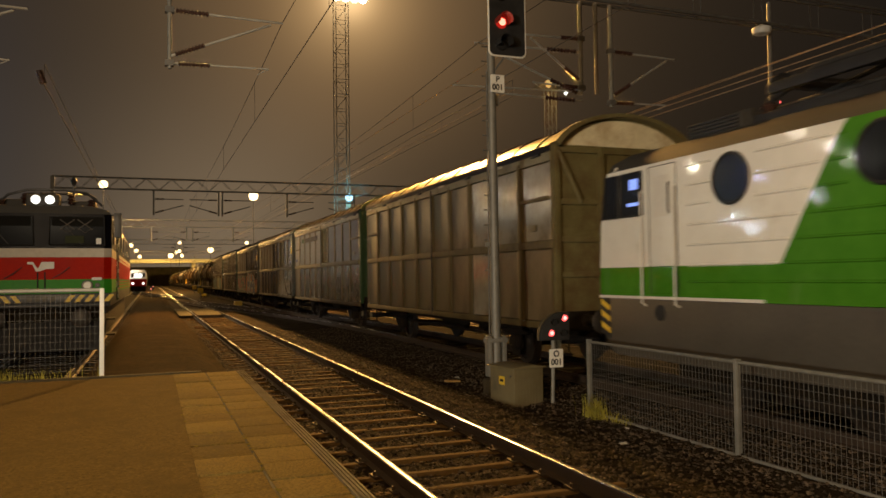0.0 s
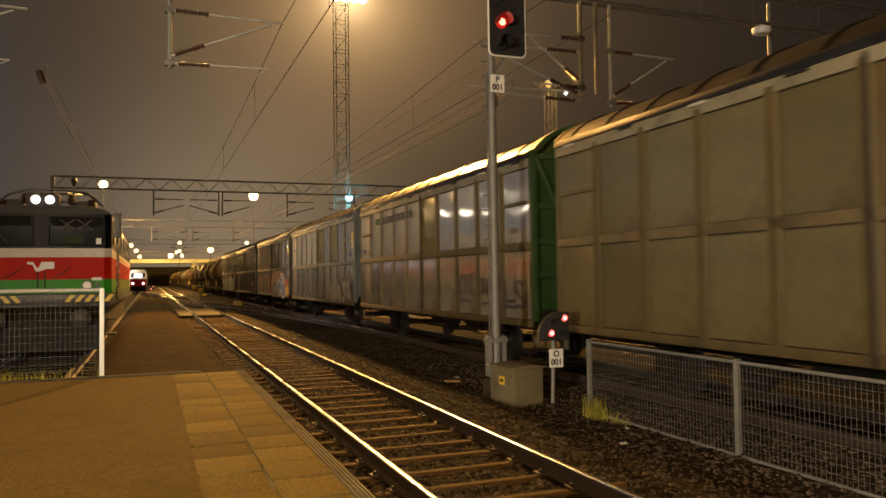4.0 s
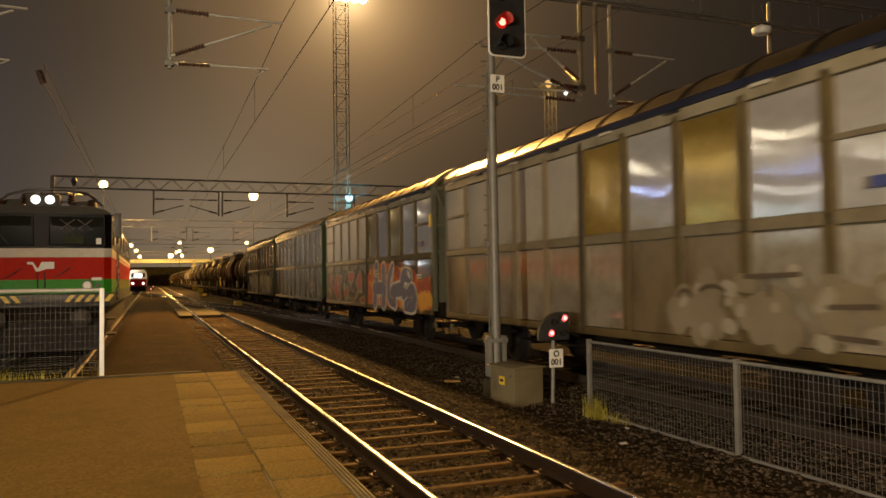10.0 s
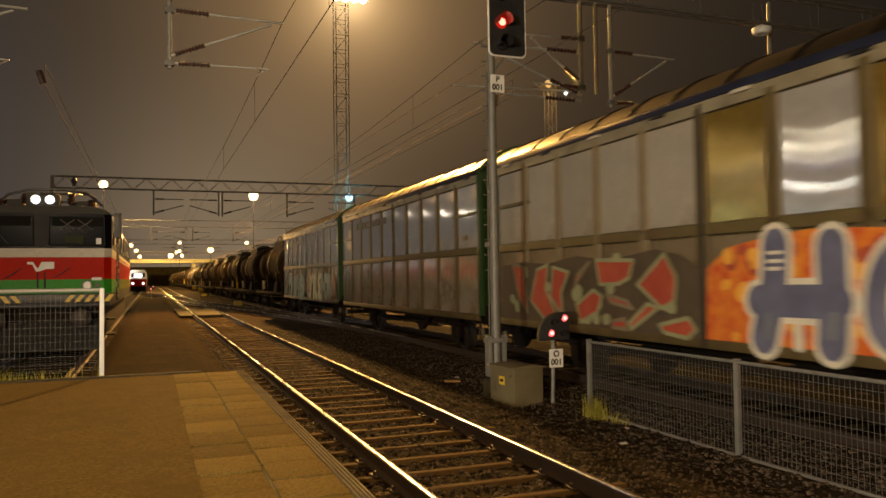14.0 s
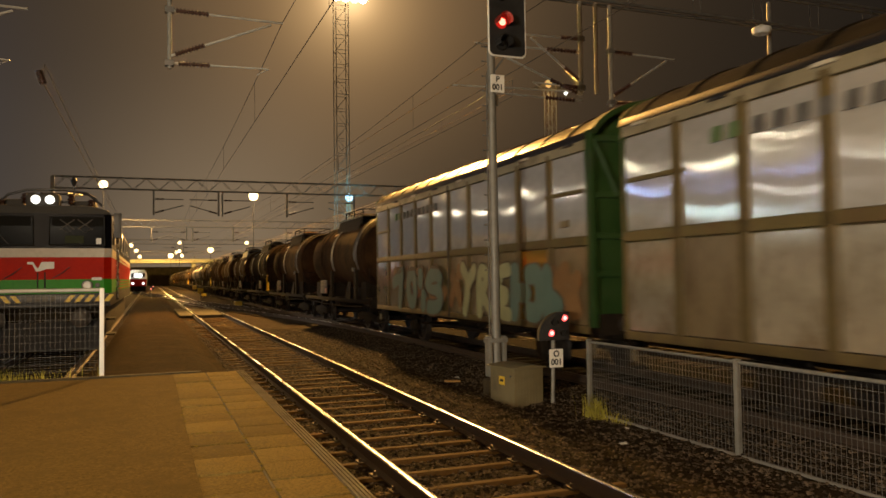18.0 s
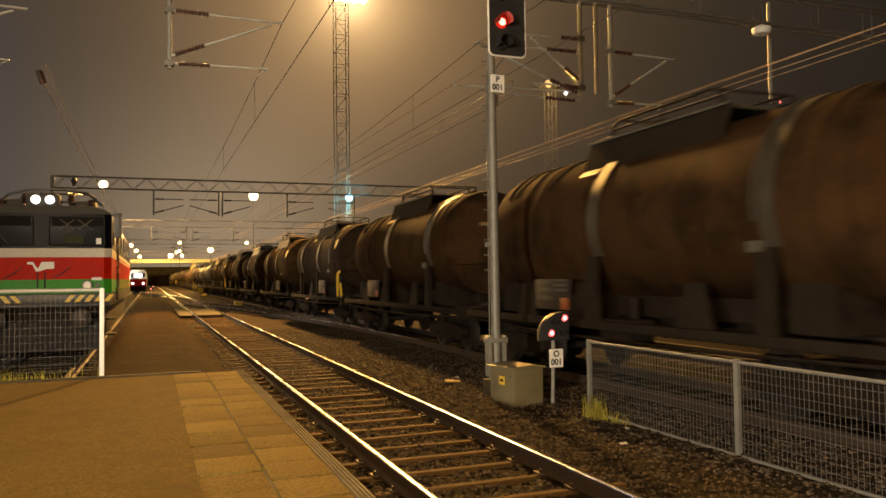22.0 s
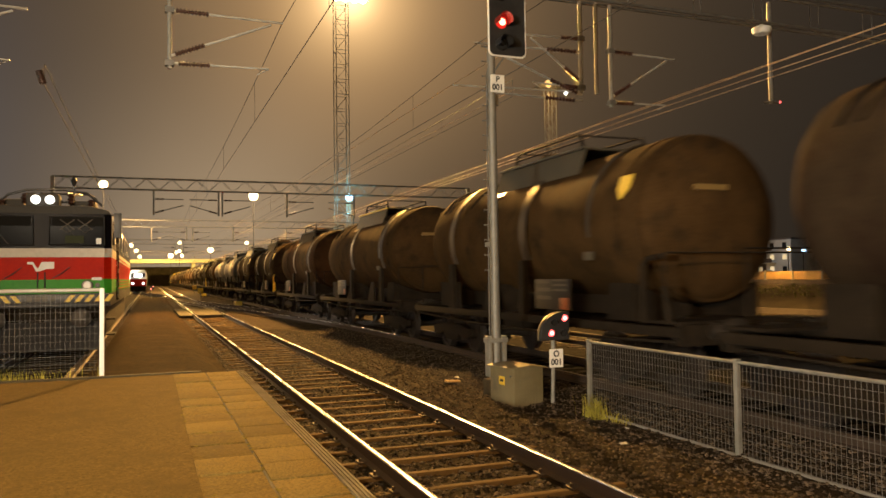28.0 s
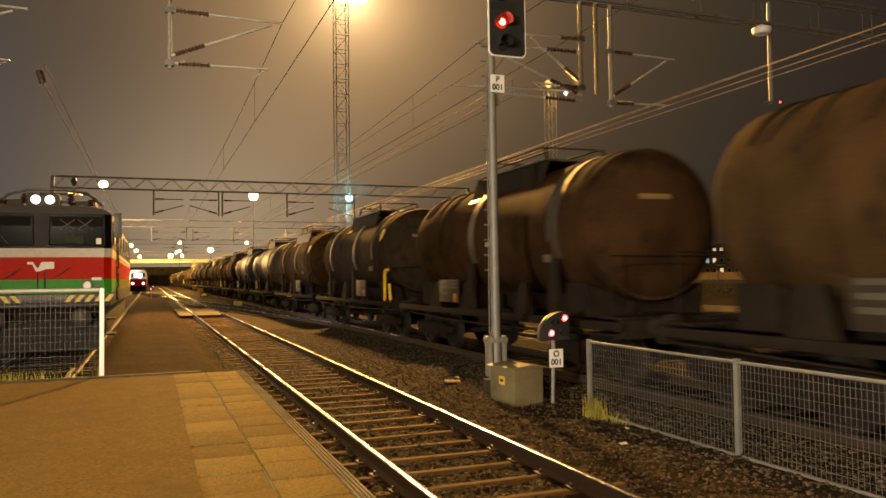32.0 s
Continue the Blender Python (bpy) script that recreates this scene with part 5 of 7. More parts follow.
part("skirt", Shape().prism([(8.45, 1.512), (-8.45, 1.512), (-8.2, 0.62), (8.1, 0.62), (8.3, 0.8)], -1.49, 1.49, "x"), loco_grey, ex, "grey skirt", bevel=0.02)
part("cab_end", Shape().prism([(8.05, 1.2), (8.47, 1.56), (8.46, 2.6), (8.12, 3.52), (8.0, 3.6), (7.9, 1.2)], -1.47, 1.47, "x"), loco_white, ex, "raked white cab end")
for q in range(7):
    za, zb = 0.86 + q * 0.09, 0.95 + q * 0.09
    part("warning_stripe", Shape().plate([(-1.505, 8.22, za), (-1.505, 8.46, za + 0.10), (-1.505, 8.46, zb + 0.10), (-1.505, 8.22, zb)], (0.03, 0, 0)), yellow_mat if q % 2 else black_paint, ex)
part("end_beam", Shape().box(-1.45, 1.45, 8.1, 8.44, 0.75, 1.5), black_paint, ex, bevel=0.02)
for x in (-0.875, 0.875):
    for sgn in (-1, 1):
        part("buffer", buffer_mesh, None, ex, place=pose(x, sgn * 8.42, 1.05, 0, 0, 0 if sgn > 0 else 180))
part("roof", Shape().prism([(-1.48, 3.52), (1.48, 3.52), (1.40, 3.66), (1.05, 3.84), (0.5, 3.9), (-0.5, 3.9), (-1.05, 3.84), (-1.40, 3.66)], -8.2, 8.2), loco_roof, ex, "grey-brown curved roof")
for y0, y1 in ((8.33, 7.86), (7.78, 7.26)):
    top_y = y0 - 0.12 if y0 > 8 else y0
    win = part("cab_window", Shape().plate([(-1.53, y0, 2.78), (-1.53, y1, 2.78), (-1.53, y1, 3.44), (-1.53, top_y, 3.44)], (0.03, 0, 0)), dark_glass, ex, "dark cab side window")
    s = Shape()
    ring = [(y0, 2.78), (y1, 2.78), (y1, 3.44), (top_y, 3.44), (y0, 2.78)]
    s.line([(-1.535, y, z) for y, z in ring], 0.018)
    part("window_frame", s, rubber_mat, win)
# Bluish reflections on the cab glass, made as glowing strips.
part("cab_screen", Shape().box(-1.536, -1.531, 7.34, 7.56, 3.18, 3.34), reflection_glow, ex, "bluish reflection on the cab window, made as a glowing strip")
part("cab_screen", Shape().box(-1.536, -1.531, 7.34, 7.62, 2.93, 2.98), reflection_glow, ex)
door = part("cab_door", Shape().box(-1.52, -1.49, 6.5, 7.08, 1.998, 3.45), loco_white, ex, "white cab door with a green foot", bevel=0.012)
part("door_foot", Shape().box(-1.519, -1.49, 6.5, 7.08, 1.6, 1.994), loco_green, door, bevel=0.012)
part("door_seam", Shape().line([(-1.503, 6.47, 1.58), (-1.503, 6.47, 3.47), (-1.503, 7.11, 3.47), (-1.503, 7.11, 1.58)], 0.009, 5), rubber_mat, door)
# White pane: the reflection on the glass is put into its colour.
part("door_window", Shape().box(-1.526, -1.515, 6.62, 6.96, 2.72, 3.32), door_white, door, bevel=0.01)
part("door_handle", Shape().line([(-1.56, 6.56, 2.75), (-1.58, 6.56, 2.8), (-1.58, 6.56, 3.15), (-1.56, 6.56, 3.2)], 0.012), black_paint, door)
for y in (7.19, 6.42):
    part("handrail", Shape().line([(-1.53, y, 1.42), (-1.6, y, 1.46), (-1.6, y, 3.1), (-1.53, y, 3.14)], 0.014, 8), door_white, ex, "pale vertical handrail")
for k, y in enumerate((5.36, 3.16, 0.96, -1.24, -3.44)):
    win = part("round_window", Shape().turned([(0, 0.02), (0, 0.30), (0.02, 0.31)], (-1.53, y, 3.10), "x", 32), dark_glass, ex, "round dark engine-room window")
    part("window_ring", Shape().turned([(0.0, 0.30), (-0.015, 0.31), (-0.015, 0.33), (0.0, 0.345)], (-1.53, y, 3.10), "x", 32, False), rubber_mat, win)
for z in (2.0, 2.28, 2.56, 1.78):
    y0 = 6.25
    part("rib", Shape().prism([(-1.5, z - 0.02), (-1.522, z - 0.006), (-1.522, z + 0.006), (-1.5, z + 0.02)], -6.2, 4.3 if z < 1.9 else 4.15 + (2.56 - z) * 0.6), loco_green, ex)
    part("rib", Shape().prism([(-1.5, z - 0.02), (-1.522, z - 0.006), (-1.522, z + 0.006), (-1.5, z + 0.02)], 4.34 if z < 1.9 else 4.62 - (z - 2.0) * 0.6, y0), loco_green if z < 1.9 else loco_white, ex)
for z in (2.84, 3.11, 3.38):
    for a, b, m in ((5.75, 6.25, loco_white), (4.12 - (z - 2.84) * 0.6, 4.95, loco_white), (3.62, 4.0 - (z - 2.84) * 0.6, loco_green), (1.35, 2.75, loco_green), (-0.8, 0.55, loco_green)):
        part("rib", Shape().prism([(-1.5, z - 0.02), (-1.522, z - 0.006), (-1.522, z + 0.006), (-1.5, z + 0.02)], a, b), m, ex)
part("vent_port", Shape().turned([(0, 0.02), (0, 0.1), (0.02, 0.12)], (-1.52, 6.9, 1.32), "x", 16), rubber_mat, ex)
for y in (6.2, -2.0):
    louvre = part("roof_louvre", Shape().box(-1.05, 1.05, y - 0.55, y + 0.55, 3.78, 4.06), loco_roof, ex, bevel=0.02)
    for i in range(5):
        part("slat", Shape().box(-1.08, -1.03, y - 0.5, y + 0.5, 3.81 + i * 0.05, 3.83 + i * 0.05), black_paint, louvre)


def pantograph(parent, y, base, up=0.35):
    p = part("pantograph", Shape().line([(-0.7, y - 0.9, base), (0.7, y - 0.9, base), (0.7, y + 0.9, base), (-0.7, y + 0.9, base), (-0.7, y - 0.9, base)], 0.035), black_paint, parent, "folded pantograph")
    for x in (-1, 1):
        part("lower_arm", Shape().rod((0.5 * x, y + 0.8, base), (0.3 * x, y - 0.7, base + up), 0.03), black_paint, p)
        part("upper_arm", Shape().rod((0.3 * x, y - 0.7, base + up), (0.6 * x, y + 0.6, base + up + 0.1), 0.025), black_paint, p)
    part("collector", Shape().line([(-0.95, y + 0.55, base + up - 0.02), (-0.75, y + 0.6, base + up + 0.12), (0.75, y + 0.6, base + up + 0.12), (0.95, y + 0.55, base + up - 0.02)], 0.03), black_paint, p)
    for x in (-0.65, 0.65):
        for q in (-0.8, 0.8):
            part("insulator", Shape().turned([(0, 0.05), (0.03, 0.09), (0.06, 0.05), (0.10, 0.09), (0.13, 0.05), (0.17, 0.09), (0.2, 0.05)], (x, y + q, base - 0.22), "z", 12), insulator_mat, p)
    return p


pantograph(ex, 4.65, 4.05, 0.3)
for x in (-0.85, 0.85):
    part("insulator", Shape().turned([(0, 0.06), (0.04, 0.11), (0.08, 0.06), (0.13, 0.11), (0.17, 0.06), (0.22, 0.11), (0.26, 0.06)], (x, 5.35, 3.84), "z", 12), insulator_mat, ex)
    part("roof_conductor", Shape().line([(x, 5.35, 4.14), (x * 0.9, 4.6, 4.42), (x * 0.9, 2.6, 4.40), (x * 0.7, 0.4, 4.30), (x * 0.7, -3.2, 4.26)], 0.05, 8), black_paint, ex, "black roof conductor")
part("pantograph_frame", Shape().box(-0.95, -0.85, 2.7, 5.3, 4.2, 4.34).box(0.85, 0.95, 2.7, 5.3, 4.2, 4.34).box(-0.9, 0.9, 4.9, 5.0, 4.2, 4.32).box(-0.9, 0.9, 3.2, 3.3, 4.2, 4.32), black_paint, ex, bevel=0.02)
part("pantograph_base", Shape().box(-0.95, 0.95, 3.6, 5.55, 3.84, 3.98).box(-0.5, 0.5, 3.8, 5.2, 3.98, 4.16), black_paint, ex, "black pantograph base", bevel=0.03)
pantograph(ex, -5.2, 4.12)
part("roof_box", Shape().box(-0.8, 0.6, 2.2, 3.2, 3.86, 4.02).box(-0.95, -0.8, 5.62, 5.8, 3.8, 4.1), loco_roof, ex, bevel=0.03)
for y in (-6.2, -3.9, 3.9, 6.2):
    wheelset(ex, y)
for y in (-6.9, 3.2):
    for x in (-1.2, 1.05):
        part("bogie_frame", Shape().box(x, x + 0.15, y, y + 3.7, 0.4, 0.7), under_mat, ex, bevel=0.02)

# the parked locomotive: red with a white line, dark window band and green apron
parked = thing("parked_locomotive", pose(LOCO_X, 20.0, 0), "parked red, dark blue and green electric locomotive behind a fence", "locomotive")
pk = parked


def band(name, z0, z1, mat, label, out=0.0, nose=0.0, inset=0.0):
    """One painted band round the body, with a slightly prowed front."""
    w = 1.5 + out - inset
    outline = [(-w, 17.6), (-w, 0.16 + nose), (-w + 0.16, 0.02 + nose), (0, -0.05 + nose), (w - 0.16, 0.02 + nose), (w, 0.16 + nose), (w, 17.6)]
    return part(name, Shape().prism(outline, z0, z1, "z"), mat, pk, label)


band("apron", 1.62, 1.95, old_green, "green lower band", 0.004)
band("red_band", 1.95, 2.47, loco_red, "red band", 0.0)
band("white_band", 2.47, 2.68, old_white, "white line", 0.006)
band("window_band", 2.68, 3.50, loco_navy, "dark blue window band", -0.004, 0.10)
part("roof", Shape().prism([(-1.5, 3.5), (1.5, 3.5), (1.42, 3.6), (1.05, 3.70), (-1.05, 3.70), (-1.42, 3.6)], 0.16, 17.6), loco_roof, pk, "dusty grey roof", bevel=0.03)
part("lower_body", Shape().box(-1.48, 1.48, 0.15, 17.5, 1.30, 1.62), black_paint, pk, bevel=0.02)
part("underframe", Shape().box(-1.3, 1.3, 0.5, 17.2, 0.55, 1.32), under_mat, pk, bevel=0.03)
for x in (-0.76, 0.76):
    win = part("windscreen", Shape().plate([(x - 0.58, 0.045, 2.78), (x + 0.58, 0.045, 2.78), (x + 0.56, 0.01, 3.40), (x - 0.56, 0.01, 3.40)], (0, 0.03, 0)), screen_glass, pk, "dark windscreen")
    part("wiper", Shape().line([(x + 0.1, 0.0, 2.76), (x - 0.25, 0.02, 3.2)], 0.012), black_paint, win)
    part("window_frame", Shape().line([(x - 0.6, 0.0, 2.76), (x + 0.6, 0.0, 2.76), (x + 0.58, 0.035, 3.42), (x - 0.58, 0.035, 3.42), (x - 0.6, 0.0, 2.76)], 0.02), rubber_mat, win)
    part("visor", Shape().box(x - 0.55, x + 0.55, 0.0, 0.012, 3.2, 3.42), blind_mat, win, "lowered sun blind")
for cx in (0.55, 0.93):
    s = Shape().line([(cx - 0.16, -0.012, 3.12), (cx + 0.16, -0.012, 3.36)], 0.012).line([(cx - 0.16, -0.012, 3.36), (cx + 0.16, -0.012, 3.12)], 0.012)
    s.line([(cx - 0.13, -0.012, 3.14), (cx, -0.012, 3.05), (cx + 0.13, -0.012, 3.14)], 0.010)
    part("windscreen_mark", s, loco_grey, pk, "pale crossed lines on the windscreen")
part("seat_glimpse", Shape().box(0.5, 0.9, -0.006, 0.004, 2.80, 2.98), hedge_dim, pk, "dim green shape behind the glass")
part("paper", Shape().box(1.17, 1.28, -0.008, 0.004, 2.78, 2.92), white_paint, pk, "small paper on the windscreen")
head = part("headlamp_housing", Shape().box(-0.36, 0.36, 0.25, 0.7, 3.66, 3.98), loco_roof, pk, bevel=0.05)
for x in (-0.15, 0.15):
    part("headlamp", Shape().turned([(0, 0.02), (0.0, 0.085), (0.03, 0.10), (0.10, 0.10)], (x, 0.2, 3.84), "y", 20), lamp_white, head, "lit round headlamp")
for x in (-0.98, 0.98):
    lamp = part("marker_lamp", Shape().turned([(0, 0.02), (0.0, 0.085), (0.03, 0.105), (0.10, 0.105)], (x, -0.06, 1.80), "y", 20), door_white, pk, "round white marker lamp")
    part("lamp_rim", Shape().turned([(0, 0.105), (-0.02, 0.11), (-0.02, 0.125), (0.05, 0.125)], (x, -0.06, 1.80), "y", 20, False), loco_grey, lamp)
    part("tail_lamp", Shape().turned([(0, 0.02), (0.0, 0.05), (0.06, 0.06)], (x + math.copysign(0.22, x), -0.03, 1.80), "y", 16), black_paint, pk)
part("socket_box", Shape().box(1.08, 1.3, -0.07, 0.0, 1.92, 1.99), white_paint, pk, bevel=0.01)
# mark on the nose, as a plain winged shape
part("nose_mark", Shape().plate([(-0.28, -0.058, 2.36), (-0.16, -0.066, 2.36), (-0.06, -0.068, 2.2), (0.02, -0.07, 2.36), (0.28, -0.062, 2.36), (0.28, -0.062, 2.20), (0.12, -0.066, 2.2), (-0.02, -0.068, 2.14), (-0.10, -0.066, 2.14), (-0.17, -0.064, 2.3), (-0.28, -0.058, 2.31)], (0, 0.02, 0)), white_paint, pk, "white winged mark")
for x in (-0.06, 0.09):
    part("cable", Shape().line([(x, -0.06, 2.12), (x, -0.08, 1.9), (x, -0.07, 1.65)], 0.014), black_paint, pk)
for x in (-0.55, 0.45):
    part("grab_rail", Shape().line([(x - 0.2, -0.05, 1.98), (x, -0.07, 2.1), (x + 0.16, -0.05, 2.24)], 0.01), black_paint, pk)
beam_ob = part("buffer_beam", Shape().box(-1.45, 1.45, -0.08, 0.16, 1.40, 1.60), black_paint, pk, bevel=0.01)
for i in range(5):
    for sgn in (-1, 1):
        x = sgn * (0.50 + i * 0.21)
        part("warning_stripe", Shape().plate([(x, -0.085, 1.42), (x + 0.11, -0.085, 1.42), (x + 0.11 + sgn * 0.12, -0.085, 1.58), (x + sgn * 0.12, -0.085, 1.58)], (0, 0.01, 0)), yellow_mat, beam_ob)
for i in range(4):
    part("number_bar", Shape().box(-0.28 + i * 0.16, -0.17 + i * 0.16, -0.088, -0.08, 1.44, 1.55), grey_plate, beam_ob)
for x in (-0.875, 0.875):
    part("buffer", buffer_mesh, None, pk, place=pose(x, 0.15, 1.05, 0, 0, 180))
part("snow_plough", Shape().plate([(-1.3, -0.25, 0.3), (1.3, -0.25, 0.3), (1.3, 0.1, 0.95), (-1.3, 0.1, 0.95)], (0, 0.05, 0)), black_paint, pk)
# side of the cab and body
for y0, y1 in ((0.75, 1.45), (3.6, 4.3), (6.2, 6.9), (8.8, 9.5), (11.4, 12.1), (14.0, 14.7)):
    part("side_window", Shape().box(1.495, 1.515, y0, y1, 2.8, 3.38), dark_glass, pk)
part("mirror", Shape().box(1.55, 1.72, 0.30, 0.36, 2.95, 3.55).rod((1.48, 0.33, 3.5), (1.6, 0.33, 3.5), 0.015), black_paint, pk, "black side mirror", bevel=0.01)
part("handrail", Shape().line([(1.56, 1.65, 1.4), (1.56, 1.65, 3.2)], 0.02).line([(1.56, 2.5, 1.4), (1.56, 2.5, 3.2)], 0.02), chrome, pk)
for i in range(10):
    part("body_rib", Shape().box(1.5, 1.525, 2.6, 17.0, 1.68 + i * 0.095, 1.70 + i * 0.095), loco_red, pk)
part("step", Shape().box(1.3, 1.52, 1.7, 2.4, 0.5, 0.54).box(1.3, 1.52, 1.7, 2.4, 0.9, 0.94), under_mat, pk)
pantograph(pk, 3.2, 3.98, 0.25)
part("roof_cable", Shape().line([(-1.1, 0.9, 3.75), (-0.8, 0.8, 4.0), (-0.4, 0.8, 4.12), (0.4, 0.8, 4.14), (0.9, 0.85, 4.08), (1.25, 0.95, 3.78)], 0.03, 8), black_paint, pk, "thick roof cable")
for x, z in ((-0.95, 3.9), (-0.45, 4.05), (0.55, 4.05), (1.0, 3.92)):
    part("insulator", Shape().turned([(0, 0.05), (0.04, 0.10), (0.08, 0.05), (0.13, 0.10), (0.17, 0.05), (0.22, 0.09), (0.26, 0.05)], (x, 0.9, z - 0.26), "z", 12), insulator_mat, pk)
part("roof_box", Shape().box(-1.15, -0.5, 1.0, 2.2, 3.68, 3.92).box(0.5, 1.1, 1.0, 1.9, 3.68, 3.9), loco_roof, pk, bevel=0.05)
part("aerial", Shape().rod((0.55, 1.6, 3.9), (0.55, 1.6, 4.45), 0.03, 8).turned([(0, 0.04), (0.1, 0.08), (0.2, 0.04)], (0.55, 1.6, 4.35), "z", 10), black_paint, pk)
for y in (2.6, 4.9, 12.7, 15.0):
    wheelset(pk, y)


# ---- signals, cabinet, fences ----
red_lens = glow("lit_red_lens", (1.0, 0.10, 0.09), 4.5)
hot_lens = glow("hot_red_lens", (1.0, 0.42, 0.36), 5.0)
main_lens = glow("lit_main_red_lens", (1.0, 0.26, 0.16), 6.0)
red_lit_hood = surface("red_lit_hood_enamel", (0.22, 0.015, 0.01), (0.32, 0.03, 0.02), 4.0, 0.3)
red_glass = glow("glowing_red_glass", (1.0, 0.035, 0.02), 0.9)
dark_lens = glass("unlit_lens", (0.02, 0.02, 0.02), 0.1)
sign_white = surface("sign_enamel", (0.66, 0.65, 0.60), (0.78, 0.77, 0.72), 4.0, 0.45, 0, 0.04)
concrete_mat = surface("grey_concrete", (0.22, 0.21, 0.18), (0.34, 0.32, 0.28), 4.0, 0.85, 0, 0.3, 50.0)


def words(parent, text, place, size, mat):
    """Lettering made into a mesh."""
    curve = bpy.data.curves.new("lettering", "FONT")
    curve.body, curve.size, curve.align_x, curve.align_y, curve.extrude, curve.offset = text, size, "CENTER", "CENTER", 0.001, size * 0.035
    holder = bpy.data.objects.new("lettering", curve)
    scene.collection.objects.link(holder)
    bpy.context.view_layer.update()
    me = bpy.data.meshes.new_from_object(holder.evaluated_get(bpy.context.evaluated_depsgraph_get()))
    bpy.data.objects.remove(holder)
    me.materials.clear()
    me.materials.append(mat)
    ob = new("lettering", me)
    ob.parent = parent
    ob.matrix_basis = place
    return ob


def rounded(w, h, r, n=5):
    pts = []
    for cx, cz, a0 in ((w / 2 - r, h / 2 - r, 0), (-w / 2 + r, h / 2 - r, 90), (-w / 2 + r, -h / 2 + r, 180), (w / 2 - r, -h / 2 + r, 270)):
        for i in range(n + 1):
            a = radians(a0 + 90 * i / n)
            pts.append((cx + r * math.cos(a), cz + r * math.sin(a)))
    return pts


MX, MY = 2.70, 12.6
signal = thing("main_signal", pose(MX, MY, 0), "tall railway signal showing red on a galvanised post", "railway signal")
part("post", Shape().rod((0.02, 0, 0.3), (0, 0, 6.0), 0.085, 20, 0.075), galv_mat, signal, "galvanised tubular post")
part("foot", Shape().box(-0.17, 0.19, -0.06, 0.2, -0.45, 0.05), kerb_dark, signal, "dark concrete foot", bevel=0.03)
for x in (-0.13, 0.15):
    part("foot_bracket", Shape().box(x - 0.035, x + 0.035, -0.09, 0.09, 0.1, 0.82), galv_mat, signal, bevel=0.01)
part("clamp", Shape().box(-0.19, 0.21, -0.1, 0.1, 0.70, 0.78), galv_mat, signal, bevel=0.01)
for i in range(16):
    part("step_bolt", Shape().rod((-0.06, 0, 2.0 + i * 0.27), (-0.17, 0, 2.0 + i * 0.27), 0.011, 6).rod((-0.17, 0, 2.0 + i * 0.27), (-0.18, 0, 2.0 + i * 0.27), 0.02, 6), dull_galv_mat, signal)
cx, cz = 0.24, 6.78
back = part("backboard", Shape().prism([(cx + u, cz + v) for u, v in rounded(0.70, 1.84, 0.09)], -0.21, -0.17), black_paint, signal, "black signal board")
edge = Shape()
pts = [(cx + u, -0.19, cz + v) for u, v in rounded(0.715, 1.86, 0.095)]
edge.line(pts + [pts[0]], 0.02, 8)
part("board_rim", edge, sign_white, back, "white rim")
for i, z in enumerate((7.35, 6.95, 6.45, 6.05)):
    lit = i == 2
    hood = Shape()
    n = 14
    for k in range(n):
        a0, a1 = radians(-20 + 220 * k / n), radians(-20 + 220 * (k + 1) / n)
        q = [(cx - 0.12 + 0.125 * math.cos(a), z + 0.125 * math.sin(a)) for a in (a0, a1)]
        hood.plate([(q[0][0], -0.21, q[0][1]), (q[1][0], -0.21, q[1][1]), (q[1][0], -0.46, q[1][1]), (q[0][0], -0.46, q[0][1])], (0, 0, 0.006))
    # The burning lamp's red light is put into its hood's colour.
    part("lamp_hood", hood, red_lit_hood if lit else black_paint, back)
    part("lens_ring", Shape().turned([(-0.01, 0.068), (0, 0.10), (0.04, 0.11)], (cx - 0.12, -0.25, z), "y", 20, False), red_glass if lit else dark_lens, back)
    part("lamp", Shape().turned([(0, 0.02), (-0.015, 0.05), (0, 0.07), (0.02, 0.07)], (cx - 0.12, -0.25, z), "y", 20), main_lens if lit else dark_lens, back, "lit red lamp" if lit else "unlit lamp")
sign = part("sign_plate", Shape().prism([(0.07 + u, 5.36 + v) for u, v in rounded(0.27, 0.32, 0.015)], -0.125, -0.11), sign_white, signal, "white plate with black characters")
words(sign, "P", pose(0.07, -0.127, 5.435, 90, 0, 0), 0.15, black_paint)
words(sign, "001", pose(0.07, -0.127, 5.29, 90, 0, 0), 0.145, black_paint)
part("sign_clamp", Shape().box(-0.03, 0.03, -0.11, -0.06, 5.22, 5.5), galv_mat, signal)
part("bracket", Shape().line([(0.05, -0.06, 5.62), (0.2, -0.15, 5.85)], 0.02).box(0.06, 0.16, 0.02, 0.1, 5.0, 5.2), dull_galv_mat, signal)
part("conduit", Shape().rod((-0.11, 0, 0.3), (-0.09, 0, 5.6), 0.014, 8), dull_galv_mat, signal)
part("cable_clip", Shape().box(-0.16, -0.08, -0.03, 0.03, 2.42, 2.5), galv_mat, signal)

cab = thing("relay_cabinet", pose(2.49, 11.42, -0.27, 0, 0, 9), "small beige trackside cabinet with a pitched lid", "cabinet")
part("body", Shape().box(0.0, 0.59, 0.0, 0.72, -0.03, 0.62), cabinet_mat, cab, bevel=0.02)
part("lid", Shape().prism([(-0.05, 0.62), (0.63, 0.62), (0.63, 0.64), (0.32, 0.68), (-0.05, 0.645)], -0.04, 0.75), cabinet_mat, cab, "pitched lid", bevel=0.01)
dots = Shape()
for i in range(8):
    for j in range(11):
        dots.at((0.07 + i * 0.06, -0.004, 0.06 + j * 0.048), (0.028, 0.012, 0.018))
tagged(part("vent_pressing", dots, cabinet_mat, cab, "rows of pressed vents"), kind="stuff")
